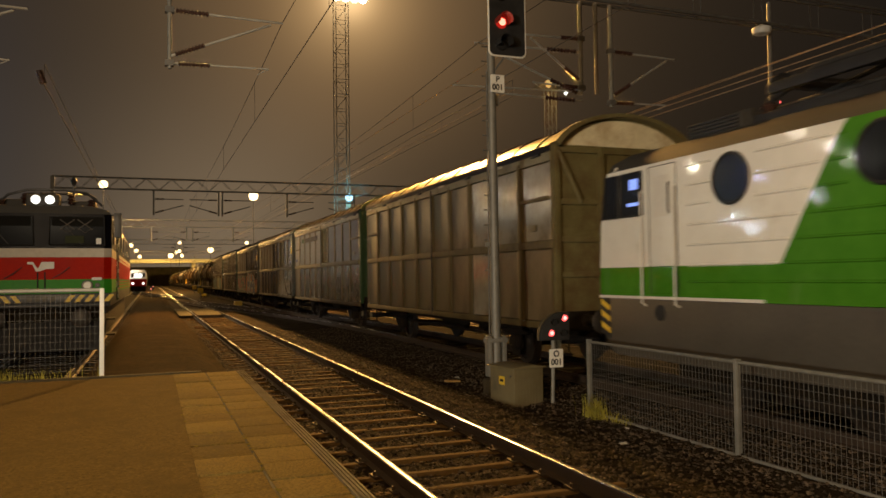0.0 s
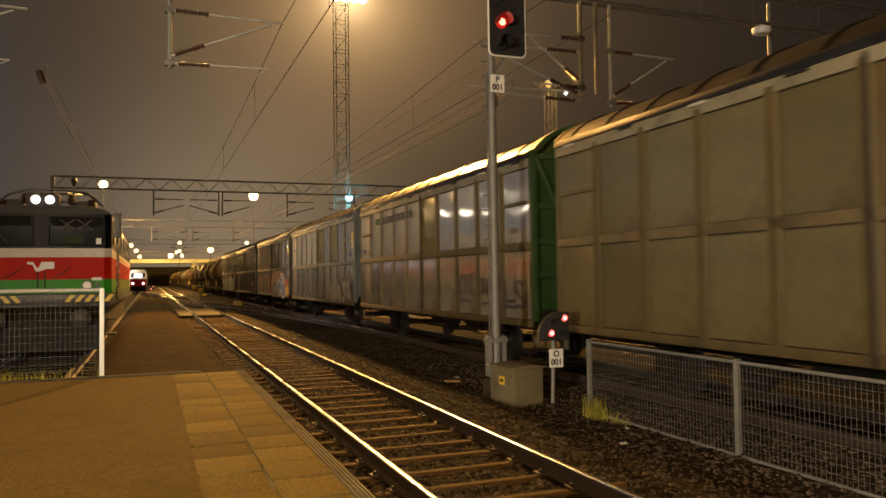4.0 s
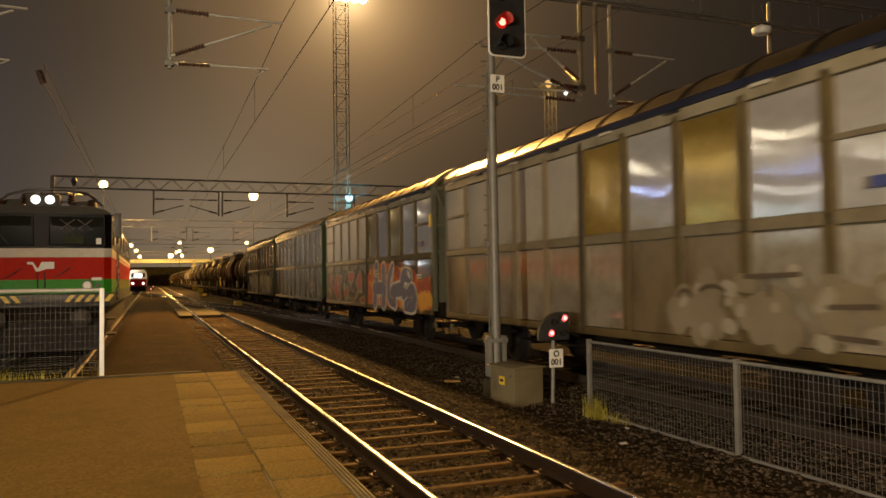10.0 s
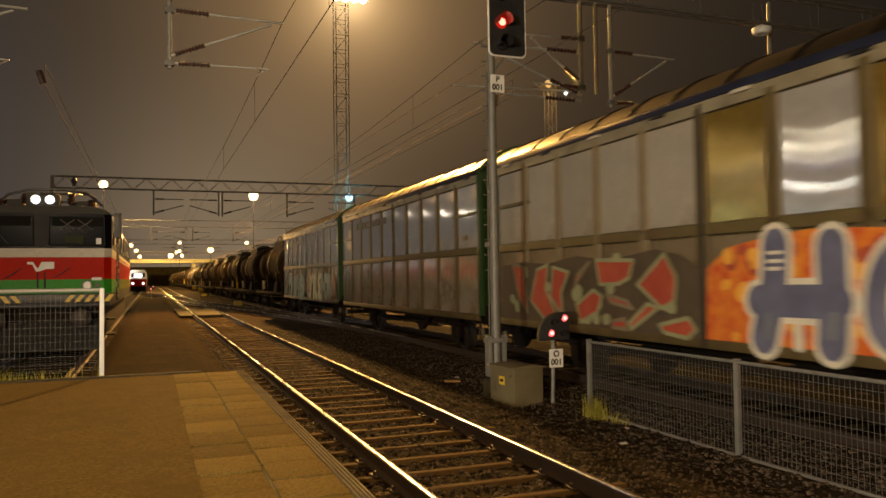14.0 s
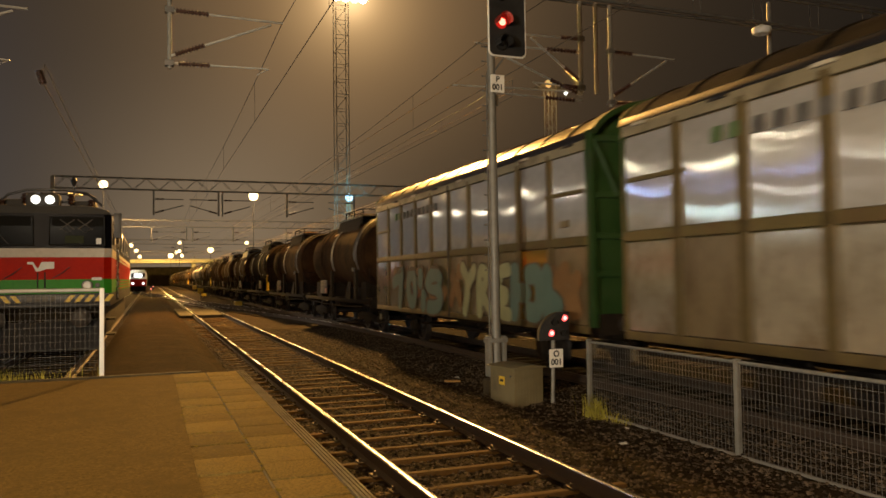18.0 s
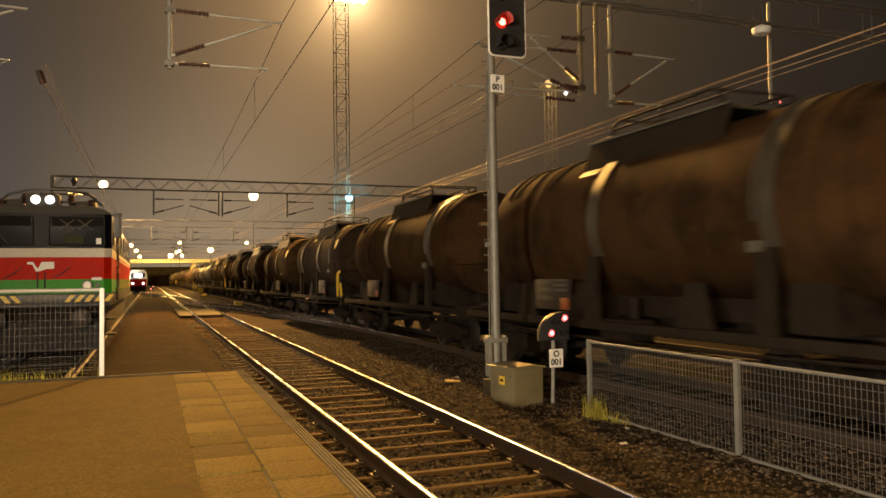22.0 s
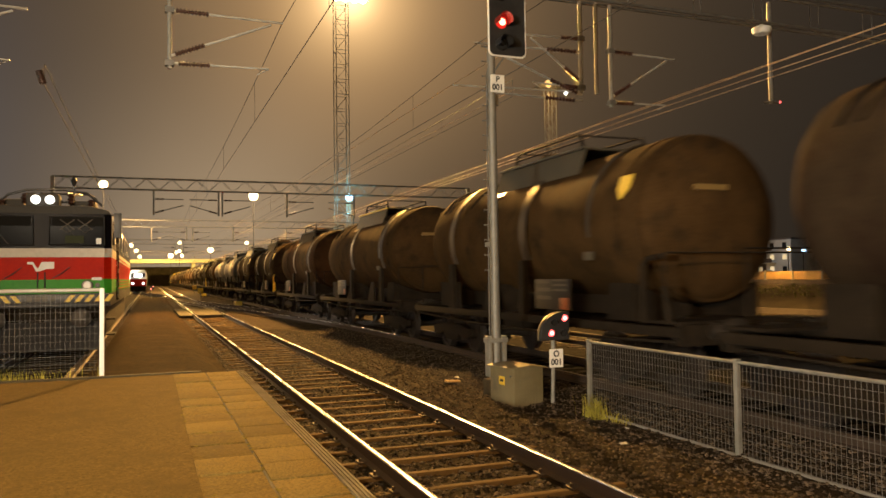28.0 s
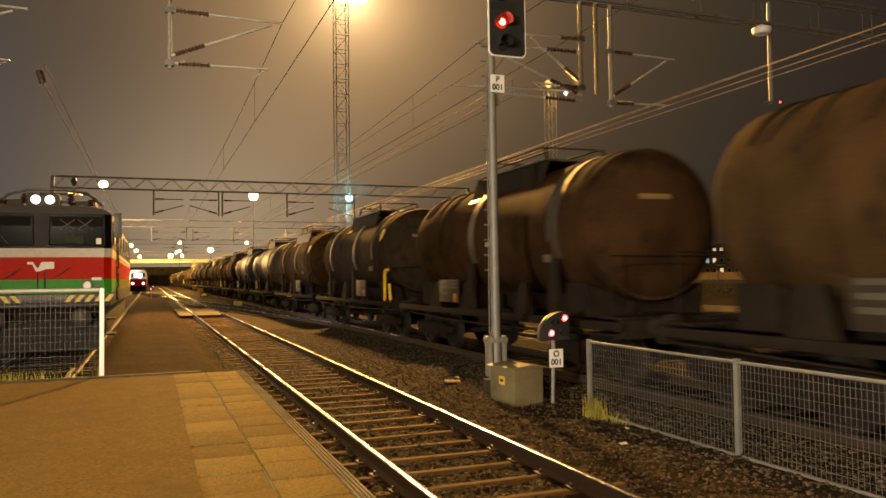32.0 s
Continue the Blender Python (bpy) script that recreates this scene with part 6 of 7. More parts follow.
sticker = part("sticker", Shape().box(-0.006, 0.0, 0.28, 0.44, 0.34, 0.48), yellow_mat, cab, "yellow warning sticker")
part("sticker_bar", Shape().box(-0.009, -0.006, 0.31, 0.41, 0.39, 0.43), black_paint, sticker)
part("latch", Shape().rod((-0.02, 0.1, 0.5), (0.0, 0.1, 0.5), 0.02, 8), dull_galv_mat, cab)


def dwarf_signal(place, label, text):
    d = thing("shunting_signal", place, label, "railway signal", "low shunting signals")
    part("post", Shape().rod((0, 0, -0.02), (0.03, 0, 1.15), 0.034, 14), galv_mat, d)
    part("foot", Shape().box(-0.16, 0.16, -0.12, 0.12, -0.12, 0.02), concrete_mat, d, bevel=0.02)
    c = (0.28, 1.12)
    pts = [c, (c[0], c[1] + 0.46)] + [(c[0] - 0.13 - 0.4 * math.sin(radians(a)), c[1] + 0.06 + 0.4 * math.cos(radians(a))) for a in range(0, 91, 10)] + [(c[0] - 0.53, c[1])]
    h = part("signal_head", Shape().prism(pts, -0.10, 0.06), black_paint, d, "black quarter-round head", bevel=0.01)
    rim = Shape()
    rim.line([(u, -0.02, v) for u, v in pts[3:]], 0.013, 8)
    part("rim", rim, rail_tan if text else dull_galv_mat, h, "pale curved rim")
    for u, v, lit in ((-0.06, 1.24, True), (0.19, 1.48, True), (0.0, 1.41, False), (0.17, 1.23, False)):
        part("lamp", Shape().turned([(0, 0.02), (0.0, 0.048), (0.03, 0.056)], (u, -0.125, v), "y", 16), red_lens if lit else dark_lens, h, "lit red lamp" if lit else "unlit lamp")
        if lit:
            part("filament_spot", Shape().turned([(0, 0.005), (-0.006, 0.02), (0.004, 0.030)], (u, -0.132, v), "y", 14), hot_lens, h)
        hood = Shape()
        for k in range(10):
            a0, a1 = radians(200 * k / 10 - 10), radians(200 * (k + 1) / 10 - 10)
            hood.plate([(u + 0.062 * math.cos(a0), -0.10, v + 0.062 * math.sin(a0)), (u + 0.062 * math.cos(a1), -0.10, v + 0.062 * math.sin(a1)), (u + 0.062 * math.cos(a1), -0.14, v + 0.062 * math.sin(a1)), (u + 0.062 * math.cos(a0), -0.14, v + 0.062 * math.sin(a0))], (0, 0, 0.004))
        part("hood", hood, black_paint, h)
    if text:
        plate = part("sign_plate", Shape().prism([(0.05 + u, 0.82 + v) for u, v in rounded(0.25, 0.30, 0.015)], -0.06, -0.045), sign_white, d, "white plate with black characters")
        words(plate, text[0], pose(0.05, -0.062, 0.89, 90, 0, 0), 0.14, black_paint)
        words(plate, text[1], pose(0.05, -0.062, 0.755, 90, 0, 0), 0.135, black_paint)
    return d


dwarf_signal(pose(3.14, 11.32, -0.3), "low shunting signal with two red lamps beside the cabinet", ("O", "001"))
dwarf_signal(pose(-3.0, 92.0, -0.2), "distant low shunting signal showing two red lamps", None)


def mesh_panel(length, height, dy, dz, thick=0.0045):
    """Welded wire mesh in the (y, z) plane."""
    s = Shape()
    n, m = round(length / dy), round(height / dz)
    for i in range(n + 1):
        y = i * length / n
        s.box(-thick / 2, thick / 2, y - thick / 2, y + thick / 2, 0, height)
    for j in range(m + 1):
        z = j * height / m
        s.box(-thick / 2 + thick, thick / 2 + thick, 0, length, z - thick / 2, z + thick / 2)
    return s


fence = thing("mesh_fence", pose(3.2, 0, -0.3), "galvanised wire mesh fence with square posts beside the track", "fence")
for y in (10.26, 7.08, 3.9, 0.72):
    post = part("post", Shape().box(-0.03, 0.03, y - 0.03, y + 0.03, -0.1, 1.19), galv_mat, fence, "square galvanised post", bevel=0.006)
    part("cap", Shape().box(-0.034, 0.034, y - 0.034, y + 0.034, 1.185, 1.20), galv_mat, post)
for y in (7.11, 3.93, 0.75):
    part("top_rail", Shape().rod((0, y, 1.165), (0, y + 3.12, 1.165), 0.021, 10), galv_mat, fence)
    part("bottom_rail", Shape().rod((0, y, 0.10), (0, y + 3.12, 0.10), 0.019, 10), galv_mat, fence)
    tagged(part("mesh", mesh_panel(3.12, 1.06, 0.062, 0.098), dull_galv_mat, fence, "woven wire mesh", smooth=False, place=pose(0, y, 0.105)), kind="stuff")

fence2 = thing("platform_fence", pose(-3.86, 14.45, 0.30), "white-grey wire mesh fence at the platform end", "fence")
for x in (0.0, -3.1, -6.2):
    part("post", Shape().box(x - 0.035, x + 0.035, -0.035, 0.035, -0.25, 1.47), sign_white if x == 0 else galv_mat, fence2, "pale square post", bevel=0.006)
for x in (-3.065, -6.165):
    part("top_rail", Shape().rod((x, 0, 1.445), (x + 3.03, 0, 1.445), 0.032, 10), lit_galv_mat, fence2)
    tagged(part("mesh", mesh_panel(3.03, 1.36, 0.075, 0.12, 0.0042), dull_galv_mat, fence2, "welded wire mesh", smooth=False, place=pose(x + 3.03, 0, 0.08, 0, 0, 90)), kind="stuff")


def tuft(name, place, count, spread, height, seed, label):
    """Grass as many thin bent blades in one mesh."""
    rng = random.Random(seed)
    s = Shape()
    for _ in range(count):
        x, y = rng.gauss(0, spread[0]), rng.gauss(0, spread[1])
        h, a = height * rng.uniform(0.45, 1.1), rng.uniform(0, 6.28)
        bend, w = h * rng.uniform(0.1, 0.6), 0.0055
        dx, dy = math.cos(a), math.sin(a)
        k = len(s.verts)
        for f, z in ((0, 0), (0.25, 0.55), (1.0, 1.0)):
            t = w * (1 - 0.85 * f)
            s.verts += [(x + dx * bend * f - dy * t, y + dy * bend * f + dx * t, z * h), (x + dx * bend * f + dy * t, y + dy * bend * f - dx * t, z * h)]
        s.face([k, k + 1, k + 3, k + 2])
        s.face([k + 2, k + 3, k + 5, k + 4])
    me = s.mesh(name, grass_mat, tidy=False)
    ob = new(name, me)
    ob.matrix_basis = place
    return tagged(ob, label, "grass", kind="stuff")


tuft("grass_tuft", pose(3.1, 9.95, -0.27), 170, (0.07, 0.15), 0.36, 1, "tuft of yellow-green grass by the fence post")
tuft("grass_tuft", pose(3.1, 9.45, -0.27), 50, (0.05, 0.2), 0.22, 2, "sparse yellow grass under the mesh fence")
tuft("weed_strip", pose(-6.3, 14.34, 0.22), 900, (0.85, 0.06), 0.24, 3, "dry yellowish weeds behind the platform fence")
tuft("weed_strip", pose(-4.3, 14.33, 0.22), 90, (0.25, 0.03), 0.08, 4, "low weeds along the platform kerb")

board = single("plank", Shape().box(-0.16, 0.16, -0.05, 0.05, 0, 0.035), surface("orange_wood", (0.42, 0.24, 0.07), (0.58, 0.36, 0.13), 6.0, 0.7), "short bright orange board lying on the ballast", "board", place=pose(2.53, 14.3, -0.2, 3, 4, 12), bevel=0.006)
for i, (x, y, r) in enumerate(((2.9, 15.0, 40), (3.0, 9.0, 70), (2.4, 8.2, 15), (2.0, 9.7, 120), (2.9, 14.9, 100))):
    single("litter", Shape().plate([(-0.06, -0.02, 0), (0.05, -0.03, 0.01), (0.07, 0.02, 0.02), (-0.04, 0.03, 0)], (0, 0, 0.004)), sign_white, "pale scrap of litter on the ballast", "litter", "scraps of litter", place=pose(x, y, -0.215, 10, 8, r))

# ---- turnout gear and small trackside signs ----
def point_machine(place, label):
    m = thing("point_machine", place, label, "point machine", "point machines")
    part("case", Shape().prism(rounded(0.55, 0.32, 0.06), -0.45, 0.45), yellow_mat, m, bevel=0.02, place=pose(0, 0, 0.26))
    part("bed", Shape().box(-0.5, 0.5, -0.6, 0.6, 0, 0.1), rail_mat, m)


point_machine(pose(3.35, 62.5, -0.22), "yellow point machine beside the turnout")
point_machine(pose(3.3, 103.0, -0.22), "small distant yellow point machine")
for x, y, mat, label in ((5.0, 128.0, yellow_mat, "small yellow trackside board"), (3.6, 88.0, moss_mat, "small green-yellow trackside board")):
    t = thing("trackside_board", pose(x - 1.6, y, -0.22), label, "sign")
    part("post", Shape().rod((0, 0, 0), (0, 0, 1.0), 0.04), dull_galv_mat, t)
    part("plate", Shape().box(-0.3, 0.3, -0.03, 0, 0.7, 1.25), mat, t, bevel=0.01)


# ---- overhead line ----
def lattice(parent, x0, x1, y, z0, z1, r=0.05, bay=1.2, deep=0.5, mat=None, plain=False):
    """A boxed lattice beam across the tracks, each bay's braces one part."""
    mat = mat or dull_galv_mat
    for yy in (y - deep / 2, y + deep / 2):
        for z in (z0, z1):
            part("chord", Shape().box(x0, x1, yy - r, yy + r, z - r, z + r), mat, parent)
    n = max(2, round((x1 - x0) / bay))
    for i in range(n):
        a, b = x0 + (x1 - x0) * i / n, x0 + (x1 - x0) * (i + 1) / n
        s = Shape()
        for yy in (y - deep / 2, y + deep / 2):
            if plain:
                s.rod((a, yy, z0), (a, yy, z1), r * 0.45, 5)
            else:
                s.rod((a, yy, z0), ((a + b) / 2, yy, z1), r * 0.5, 5).rod(((a + b) / 2, yy, z1), (b, yy, z0), r * 0.5, 5)
        s.rod((a, y - deep / 2, z0), (a, y + deep / 2, z0), r * 0.45, 5)
        part("brace", s, mat, parent)


def insulator(parent, a, b, r=0.055):
    """A ribbed rod between two points, one turned body."""
    a, b = Vector(a), Vector(b)
    ln, n = (b - a).length, 9
    prof = [(0, 0.02)]
    for i in range(n):
        prof += [(ln * (i + 0.1) / n, r * 0.55), (ln * (i + 0.3) / n, r), (ln * (i + 0.6) / n, r), (ln * (i + 0.8) / n, r * 0.55)]
    prof.append((ln, 0.02))
    turn = (b - a).to_track_quat("Z", "Y").to_matrix().to_4x4()
    return part("insulator", Shape().turned(prof, (0, 0, 0), "z", 10), insulator_mat, parent, "ribbed brown insulator", place=Matrix.Translation(a) @ turn)


def cantilever(parent, x, y, top, low, reach, side, lower=True, post=0.055):
    """A hinged bracket from a drop post: upper tube, stay and steady arm, each with an insulator."""
    d = side
    if post:
        part("drop_post", Shape().rod((x, y, low - 0.12), (x, y, 8.73), post, 10), galv_mat, parent)
        part("post_clamp", Shape().box(x - 0.09, x + 0.09, y - 0.07, y + 0.07, top - 0.06, top + 0.06).box(x - 0.09, x + 0.09, y - 0.07, y + 0.07, low - 0.06, low + 0.06), dull_galv_mat, parent)
    for z0, z1, x1 in ((top, top - 0.04, reach), (low + 0.14, top - 0.1, reach - 0.25)):
        a, b = Vector((x, y, z0)), Vector((x + d * x1, y, z1))
        insulator(parent, a.lerp(b, 0.05), a.lerp(b, 0.34))
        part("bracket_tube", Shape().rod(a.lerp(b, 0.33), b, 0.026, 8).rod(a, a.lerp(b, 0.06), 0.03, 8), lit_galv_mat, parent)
    if lower:
        a, b = Vector((x, y, low)), Vector((x + d * (reach - 0.3), y, low + 0.04))
        insulator(parent, a.lerp(b, 0.08), a.lerp(b, 0.40))
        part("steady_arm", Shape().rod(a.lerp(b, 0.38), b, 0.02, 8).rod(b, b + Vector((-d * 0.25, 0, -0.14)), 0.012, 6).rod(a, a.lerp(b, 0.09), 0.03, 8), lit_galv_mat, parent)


portal = thing("overhead_portal", pose(0, 0, 0), "grey steel catenary portal spanning the tracks", "catenary portal", "catenary portals")
lattice(portal, -10.0, 27.0, 16.5, 8.76, 9.62, 0.032, 2.1, 0.3, None, True)
for x in (-10.0, 27.0):
    for q in (-0.22, 0.22):
        part("leg", Shape().box(x - 0.08, x + 0.08, 16.5 + q - 0.06, 16.5 + q + 0.06, -0.5, 9.5), dull_galv_mat, portal)
cantilever(portal, -2.72, 16.5, 7.43, 6.33, 2.3, 1, True, 0.042)
cantilever(portal, 6.95, 16.5, 7.78, 6.55, 1.65, -1)
cantilever(portal, 6.97, 16.5, 7.45, 6.22, 2.9, -1, True, 0)
cantilever(portal, 7.82, 16.5, 7.55, 6.24, 1.95, 1)
cantilever(portal, -7.6, 16.5, 7.2, 6.1, 2.3, 1)
part("drop_post", Shape().rod((7.40, 16.5, 6.42), (7.40, 16.5, 8.73), 0.05, 10), galv_mat, portal)
part("long_tube", Shape().rod((6.9, 16.5, 6.45), (3.5, 16.5, 6.36), 0.022, 8), lit_galv_mat, portal)
insulator(portal, (-5.10, 16.5, 5.98), (-5.02, 16.5, 5.72), 0.07)
lampost = part("lamp_drop", Shape().rod((13.0, 16.5, 6.58), (13.0, 16.5, 9.4), 0.06, 12), galv_mat, portal, "pale drop tube with a lamp")
part("lamp_bracket", Shape().line([(12.7, 16.45, 6.55), (12.95, 16.45, 6.62), (13.2, 16.45, 6.58)], 0.03), dull_galv_mat, lampost)
# Light caught by the dish is put into its white colour.
part("lamp_shade", Shape().turned([(0, 0.02), (-0.05, 0.12), (-0.02, 0.22), (0.08, 0.26), (0.13, 0.25), (0.2, 0.1), (0.24, 0.03)], (12.45, 16.2, 8.40), "z", 20), sign_white, lampost, "dished lamp shade coloured white as if lit")
part("red_marker", Shape().turned([(0, 0.01), (0.02, 0.03), (0.05, 0.01)], (13.22, 16.4, 6.58), "z", 8), red_lens, lampost)
part("white_marker", Shape().turned([(0, 0.01), (0.04, 0.05), (0.08, 0.01)], (6.42, 16.35, 6.3), "z", 10), lamp_white, portal, "tiny white light on the bracket")


def simple_portal(y, x0, x1, z0, z1, drops, mat, label):
    p = thing("overhead_portal", pose(0, 0, 0), label, "catenary portal", "catenary portals")
    lattice(p, x0, x1, y, z0, z1, 0.028, 1.6, 0.5, mat)
    for x in (x0, x1):
        part("leg", Shape().box(x - 0.12, x + 0.12, y - 0.12, y + 0.12, -0.4, z1), mat, p)
    for x, side in drops:
        part("drop_post", Shape().box(x - 0.06, x + 0.06, y - 0.06, y + 0.06, 6.3, z0), mat, p)
        for za, zb in ((7.4, 7.4), (6.45, 7.0)):
            a, b = Vector((x, y, za)), Vector((x + side * 1.9, y, zb))
            insulator(p, a.lerp(b, 0.05), a.lerp(b, 0.35), 0.07)
            part("bracket_tube", Shape().rod(a.lerp(b, 0.3), b, 0.035, 6), mat, p)
    return p


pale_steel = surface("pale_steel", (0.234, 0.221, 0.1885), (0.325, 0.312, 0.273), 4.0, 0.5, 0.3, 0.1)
simple_portal(55.0, -9.0, 20.0, 8.0, 8.75, ((-2.9, 1), (1.3, -1), (1.55, 1), (6.0, 1), (10.9, -1)), galv_mat, "distant grey catenary portal")
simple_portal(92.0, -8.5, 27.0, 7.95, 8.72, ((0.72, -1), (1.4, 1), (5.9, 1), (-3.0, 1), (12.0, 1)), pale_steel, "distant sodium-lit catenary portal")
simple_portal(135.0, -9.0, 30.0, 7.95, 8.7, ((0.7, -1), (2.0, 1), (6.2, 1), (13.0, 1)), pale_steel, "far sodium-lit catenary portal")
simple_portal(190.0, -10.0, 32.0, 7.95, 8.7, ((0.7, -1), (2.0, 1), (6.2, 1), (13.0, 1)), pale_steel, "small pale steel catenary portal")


def catenary(x, y0, y1, label, contact=6.2, carrier=7.42, sag=0.35, spans=None, mat=unlit_wire_mat, droppers=True):
    c = thing("overhead_wire", pose(0, 0, 0), label, "overhead wire", "overhead wires")
    spans = spans or [16.5, 55.0, 92.0, 135.0, 190.0, 260.0]
    ys = [s for s in spans if y0 <= s <= y1]
    pts = [(x, y0, carrier)]
    for a, b in zip([y0] + ys, ys + [y1]):
        for i in range(1, 9):
            w = i / 8
            pts.append((x, a + (b - a) * w, carrier - sag * 4 * w * (1 - w)))
    part("carrier_wire", Shape().line(pts, 0.009, 5), mat, c)
    part("contact_wire", Shape().line([(x, y0, contact), (x, y1, contact)], 0.009, 5), mat, c)
    for a, b in zip([y0] + ys, ys + [y1]):
        for i in (1, 3, 5, 7):
            w = i / 8
            if droppers and a + (b - a) * w < 70:
                part("dropper", Shape().rod((x, a + (b - a) * w, contact), (x, a + (b - a) * w, carrier - sag * 4 * w * (1 - w)), 0.005, 4), mat, c)
    return c


catenary(-0.42, -20.0, 260.0, "contact wire and carrier over the near track")
catenary(4.15, -20.0, 260.0, "contact wire and carrier over the freight track", 6.25, 7.4)
catenary(5.05, 16.5, 260.0, "second wire over the freight track", 6.2, 6.6, 0.1)
catenary(9.3, -20.0, 260.0, "overhead wires of the outer track, coloured lamplit orange", 6.05, 6.2, 0.05, None, lamplit_wire_mat, False)
catenary(9.3, -20.0, 260.0, "feeder wires above the outer track, coloured lamplit orange", 6.33, 6.37, 0.05, None, lamplit_wire_mat, False)
catenary(5.2, 16.5, 92.0, "carrier and feeder of the freight track, coloured lamplit orange", 6.43, 7.48, -0.12, None, lamplit_wire_mat, False)
catenary(-5.0, 16.5, 260.0, "overhead wires of the siding", 5.7, 6.1, 0.1)


# ---- masts and lamps ----
def lattice_mast(place, height, width, label):
    m = thing("flood_mast", place, label, "light mast", "flood masts")
    h = width / 2
    for x in (-h, h):
        for y in (-h, h):
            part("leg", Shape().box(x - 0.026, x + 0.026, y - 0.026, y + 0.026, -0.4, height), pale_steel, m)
    n = round(height / 1.1)
    for i in range(n):
        a, b = height * i / n, height * (i + 1) / n
        for sgn in (-1, 1):
            u = h * (1 if i % 2 else -1)
            part("brace", Shape().rod((-u, sgn * h, a), (u, sgn * h, b), 0.014, 5), pale_steel, m)
            part("brace", Shape().rod((sgn * h, -u, a), (sgn * h, u, b), 0.014, 5), pale_steel, m)
            part("rung", Shape().rod((-h, sgn * h, a), (h, sgn * h, a), 0.02, 5), pale_steel, m)
    part("head_frame", Shape().box(-1.4, 1.4, -1.0, 1.0, height, height + 0.1), dull_galv_mat, m)
    return m


flood_glow = glow("lit_sodium_lamp", (1.0, 0.76, 0.42), 14.0)
sodium_glow = glow("sodium_lamp_glow", (1.0, 0.72, 0.34), 9.0)
blue_glow = glow("bluish_lamp_glow", (0.42, 0.66, 1.0), 4.0)
mast = lattice_mast(pose(10.4, 56.6, 0), 23.6, 0.95, "tall lattice flood mast with burning sodium lamps")
for x in (-0.55, 0.15, 0.85, 1.5):
    part("flood_lamp", Shape().turned([(0, 0.05), (0.02, 0.30), (0.12, 0.34), (0.4, 0.2)], (x, -1.0, 22.95), "y", 16), flood_glow, mast, "burning flood lamp")
mast2 = lattice_mast(pose(35.7, 70.0, 0), 21.5, 0.9, "distant lattice mast with a glowing sodium lamp")
part("flood_lamp", Shape().turned([(0, 0.05), (0.02, 0.35), (0.2, 0.4), (0.4, 0.2)], (-0.4, -0.6, 21.7), "y", 16), glow("dim_sodium_lamp", (1.0, 0.6, 0.2), 1.4), mast2, "glowing flood lamp")
bulb("mast_light", (34.6, 67.8, 20.6), 1100, (1.0, 0.56, 0.17), 0.3)
beam("mast_light", (35.0, 68.4, 21.2), (12, 20, 0), 30000, (1.0, 0.52, 0.14), 150, 0.6)


def lamp_post(place, height, r, mat, label, lean=0.0):
    p = thing("lamp_post", place, label, "street lamp", "yard lamps")
    part("pole", Shape().rod((0, 0, -0.3), (0, 0, height), 0.06, 10, 0.03), rubber_mat, p)
    # Ball sized for the glare round the lamp, wider than the lamp itself.
    part("lamp_head", Shape().turned([(-0.92 * r, 0.05), (-0.78 * r, 0.55 * r), (-0.45 * r, 0.86 * r), (0, 0.97 * r), (0.45 * r, 0.86 * r), (0.78 * r, 0.55 * r), (0.92 * r, 0.05)], (lean, -0.1, height), "z", 20), mat, p, "glowing ball as wide as the lamp's glare")
    return p


lamp_post(pose(-7.69, 87.0, 0), 12.0, 0.46, sodium_glow, "yard lamp burning bright orange")
lamp_post(pose(8.55, 95.0, 0), 12.0, 0.58, sodium_glow, "yard lamp burning bright yellow")
lamp_post(pose(11.6, 58.0, 0), 8.15, 0.30, blue_glow, "lamp burning bluish white", -0.35)
for x, y, z, r, m in ((-8.64, 250, 12.8, 0.62, sodium_glow), (-7.2, 250, 11.1, 0.58, sodium_glow), (5.2, 250, 13.6, 0.5, sodium_glow), (2.6, 250, 9.6, 0.8, sodium_glow), (4.2, 250, 10.6, 0.5, sodium_glow),
                      (5.1, 250, 11.0, 0.5, sodium_glow), (7.4, 150, 7.55, 0.55, sodium_glow), (14.0, 150, 8.9, 0.35, sodium_glow), (5.9, 250, 9.6, 0.5, sodium_glow), (-6.2, 250, 9.3, 0.5, sodium_glow)):
    lamp_post(pose(x, y, 0), z, r, m, "far yard lamp glowing orange")
bulb("yard_light", (-5.5, 83.0, 11.0), 10500, (1.0, 0.6, 0.24), 0.4)
bulb("yard_light", (8.55, 92.0, 11.0), 8500, (1.0, 0.6, 0.24), 0.4)
bulb("yard_light", (-1.0, 160.0, 11.0), 70000, SODIUM, 0.5)
bulb("yard_light", (-7.0, 240.0, 12.0), 60000, SODIUM, 0.5)

bulb("yard_light", (11.15, 55.7, 7.75), 420, (0.25, 0.85, 1.0), 0.2)

# ---- far end of the yard ----
bridge = thing("road_bridge", pose(0, 0, 0), "road bridge lit yellow across the far end of the yard", "bridge")
part("deck", Shape().box(-40, 60, 300, 312, 8.5, 9.3), concrete_mat, bridge)
part("parapet", Shape().box(-40, 60, 299.8, 300.0, 9.3, 9.8), concrete_mat, bridge)
for x in (-14, 12, 34):
    part("pier", Shape().box(x - 0.8, x + 0.8, 302, 310, -0.4, 8.5), concrete_mat, bridge)
beam("bridge_light", (0, 280, 14), (0, 300, 8), 130000, (1.0, 0.60, 0.13), 150, 0.5)
# Added dark mass that hides the bright sky under the deck.
single("far_bank", Shape().prism([(-120, -0.5), (-120, 7.0), (-50, 7.8), (70, 7.8), (140, 6.5), (140, -0.5)], 345, 360), ground_mat, "dark backing added behind the road bridge", "bank", kind="structure")

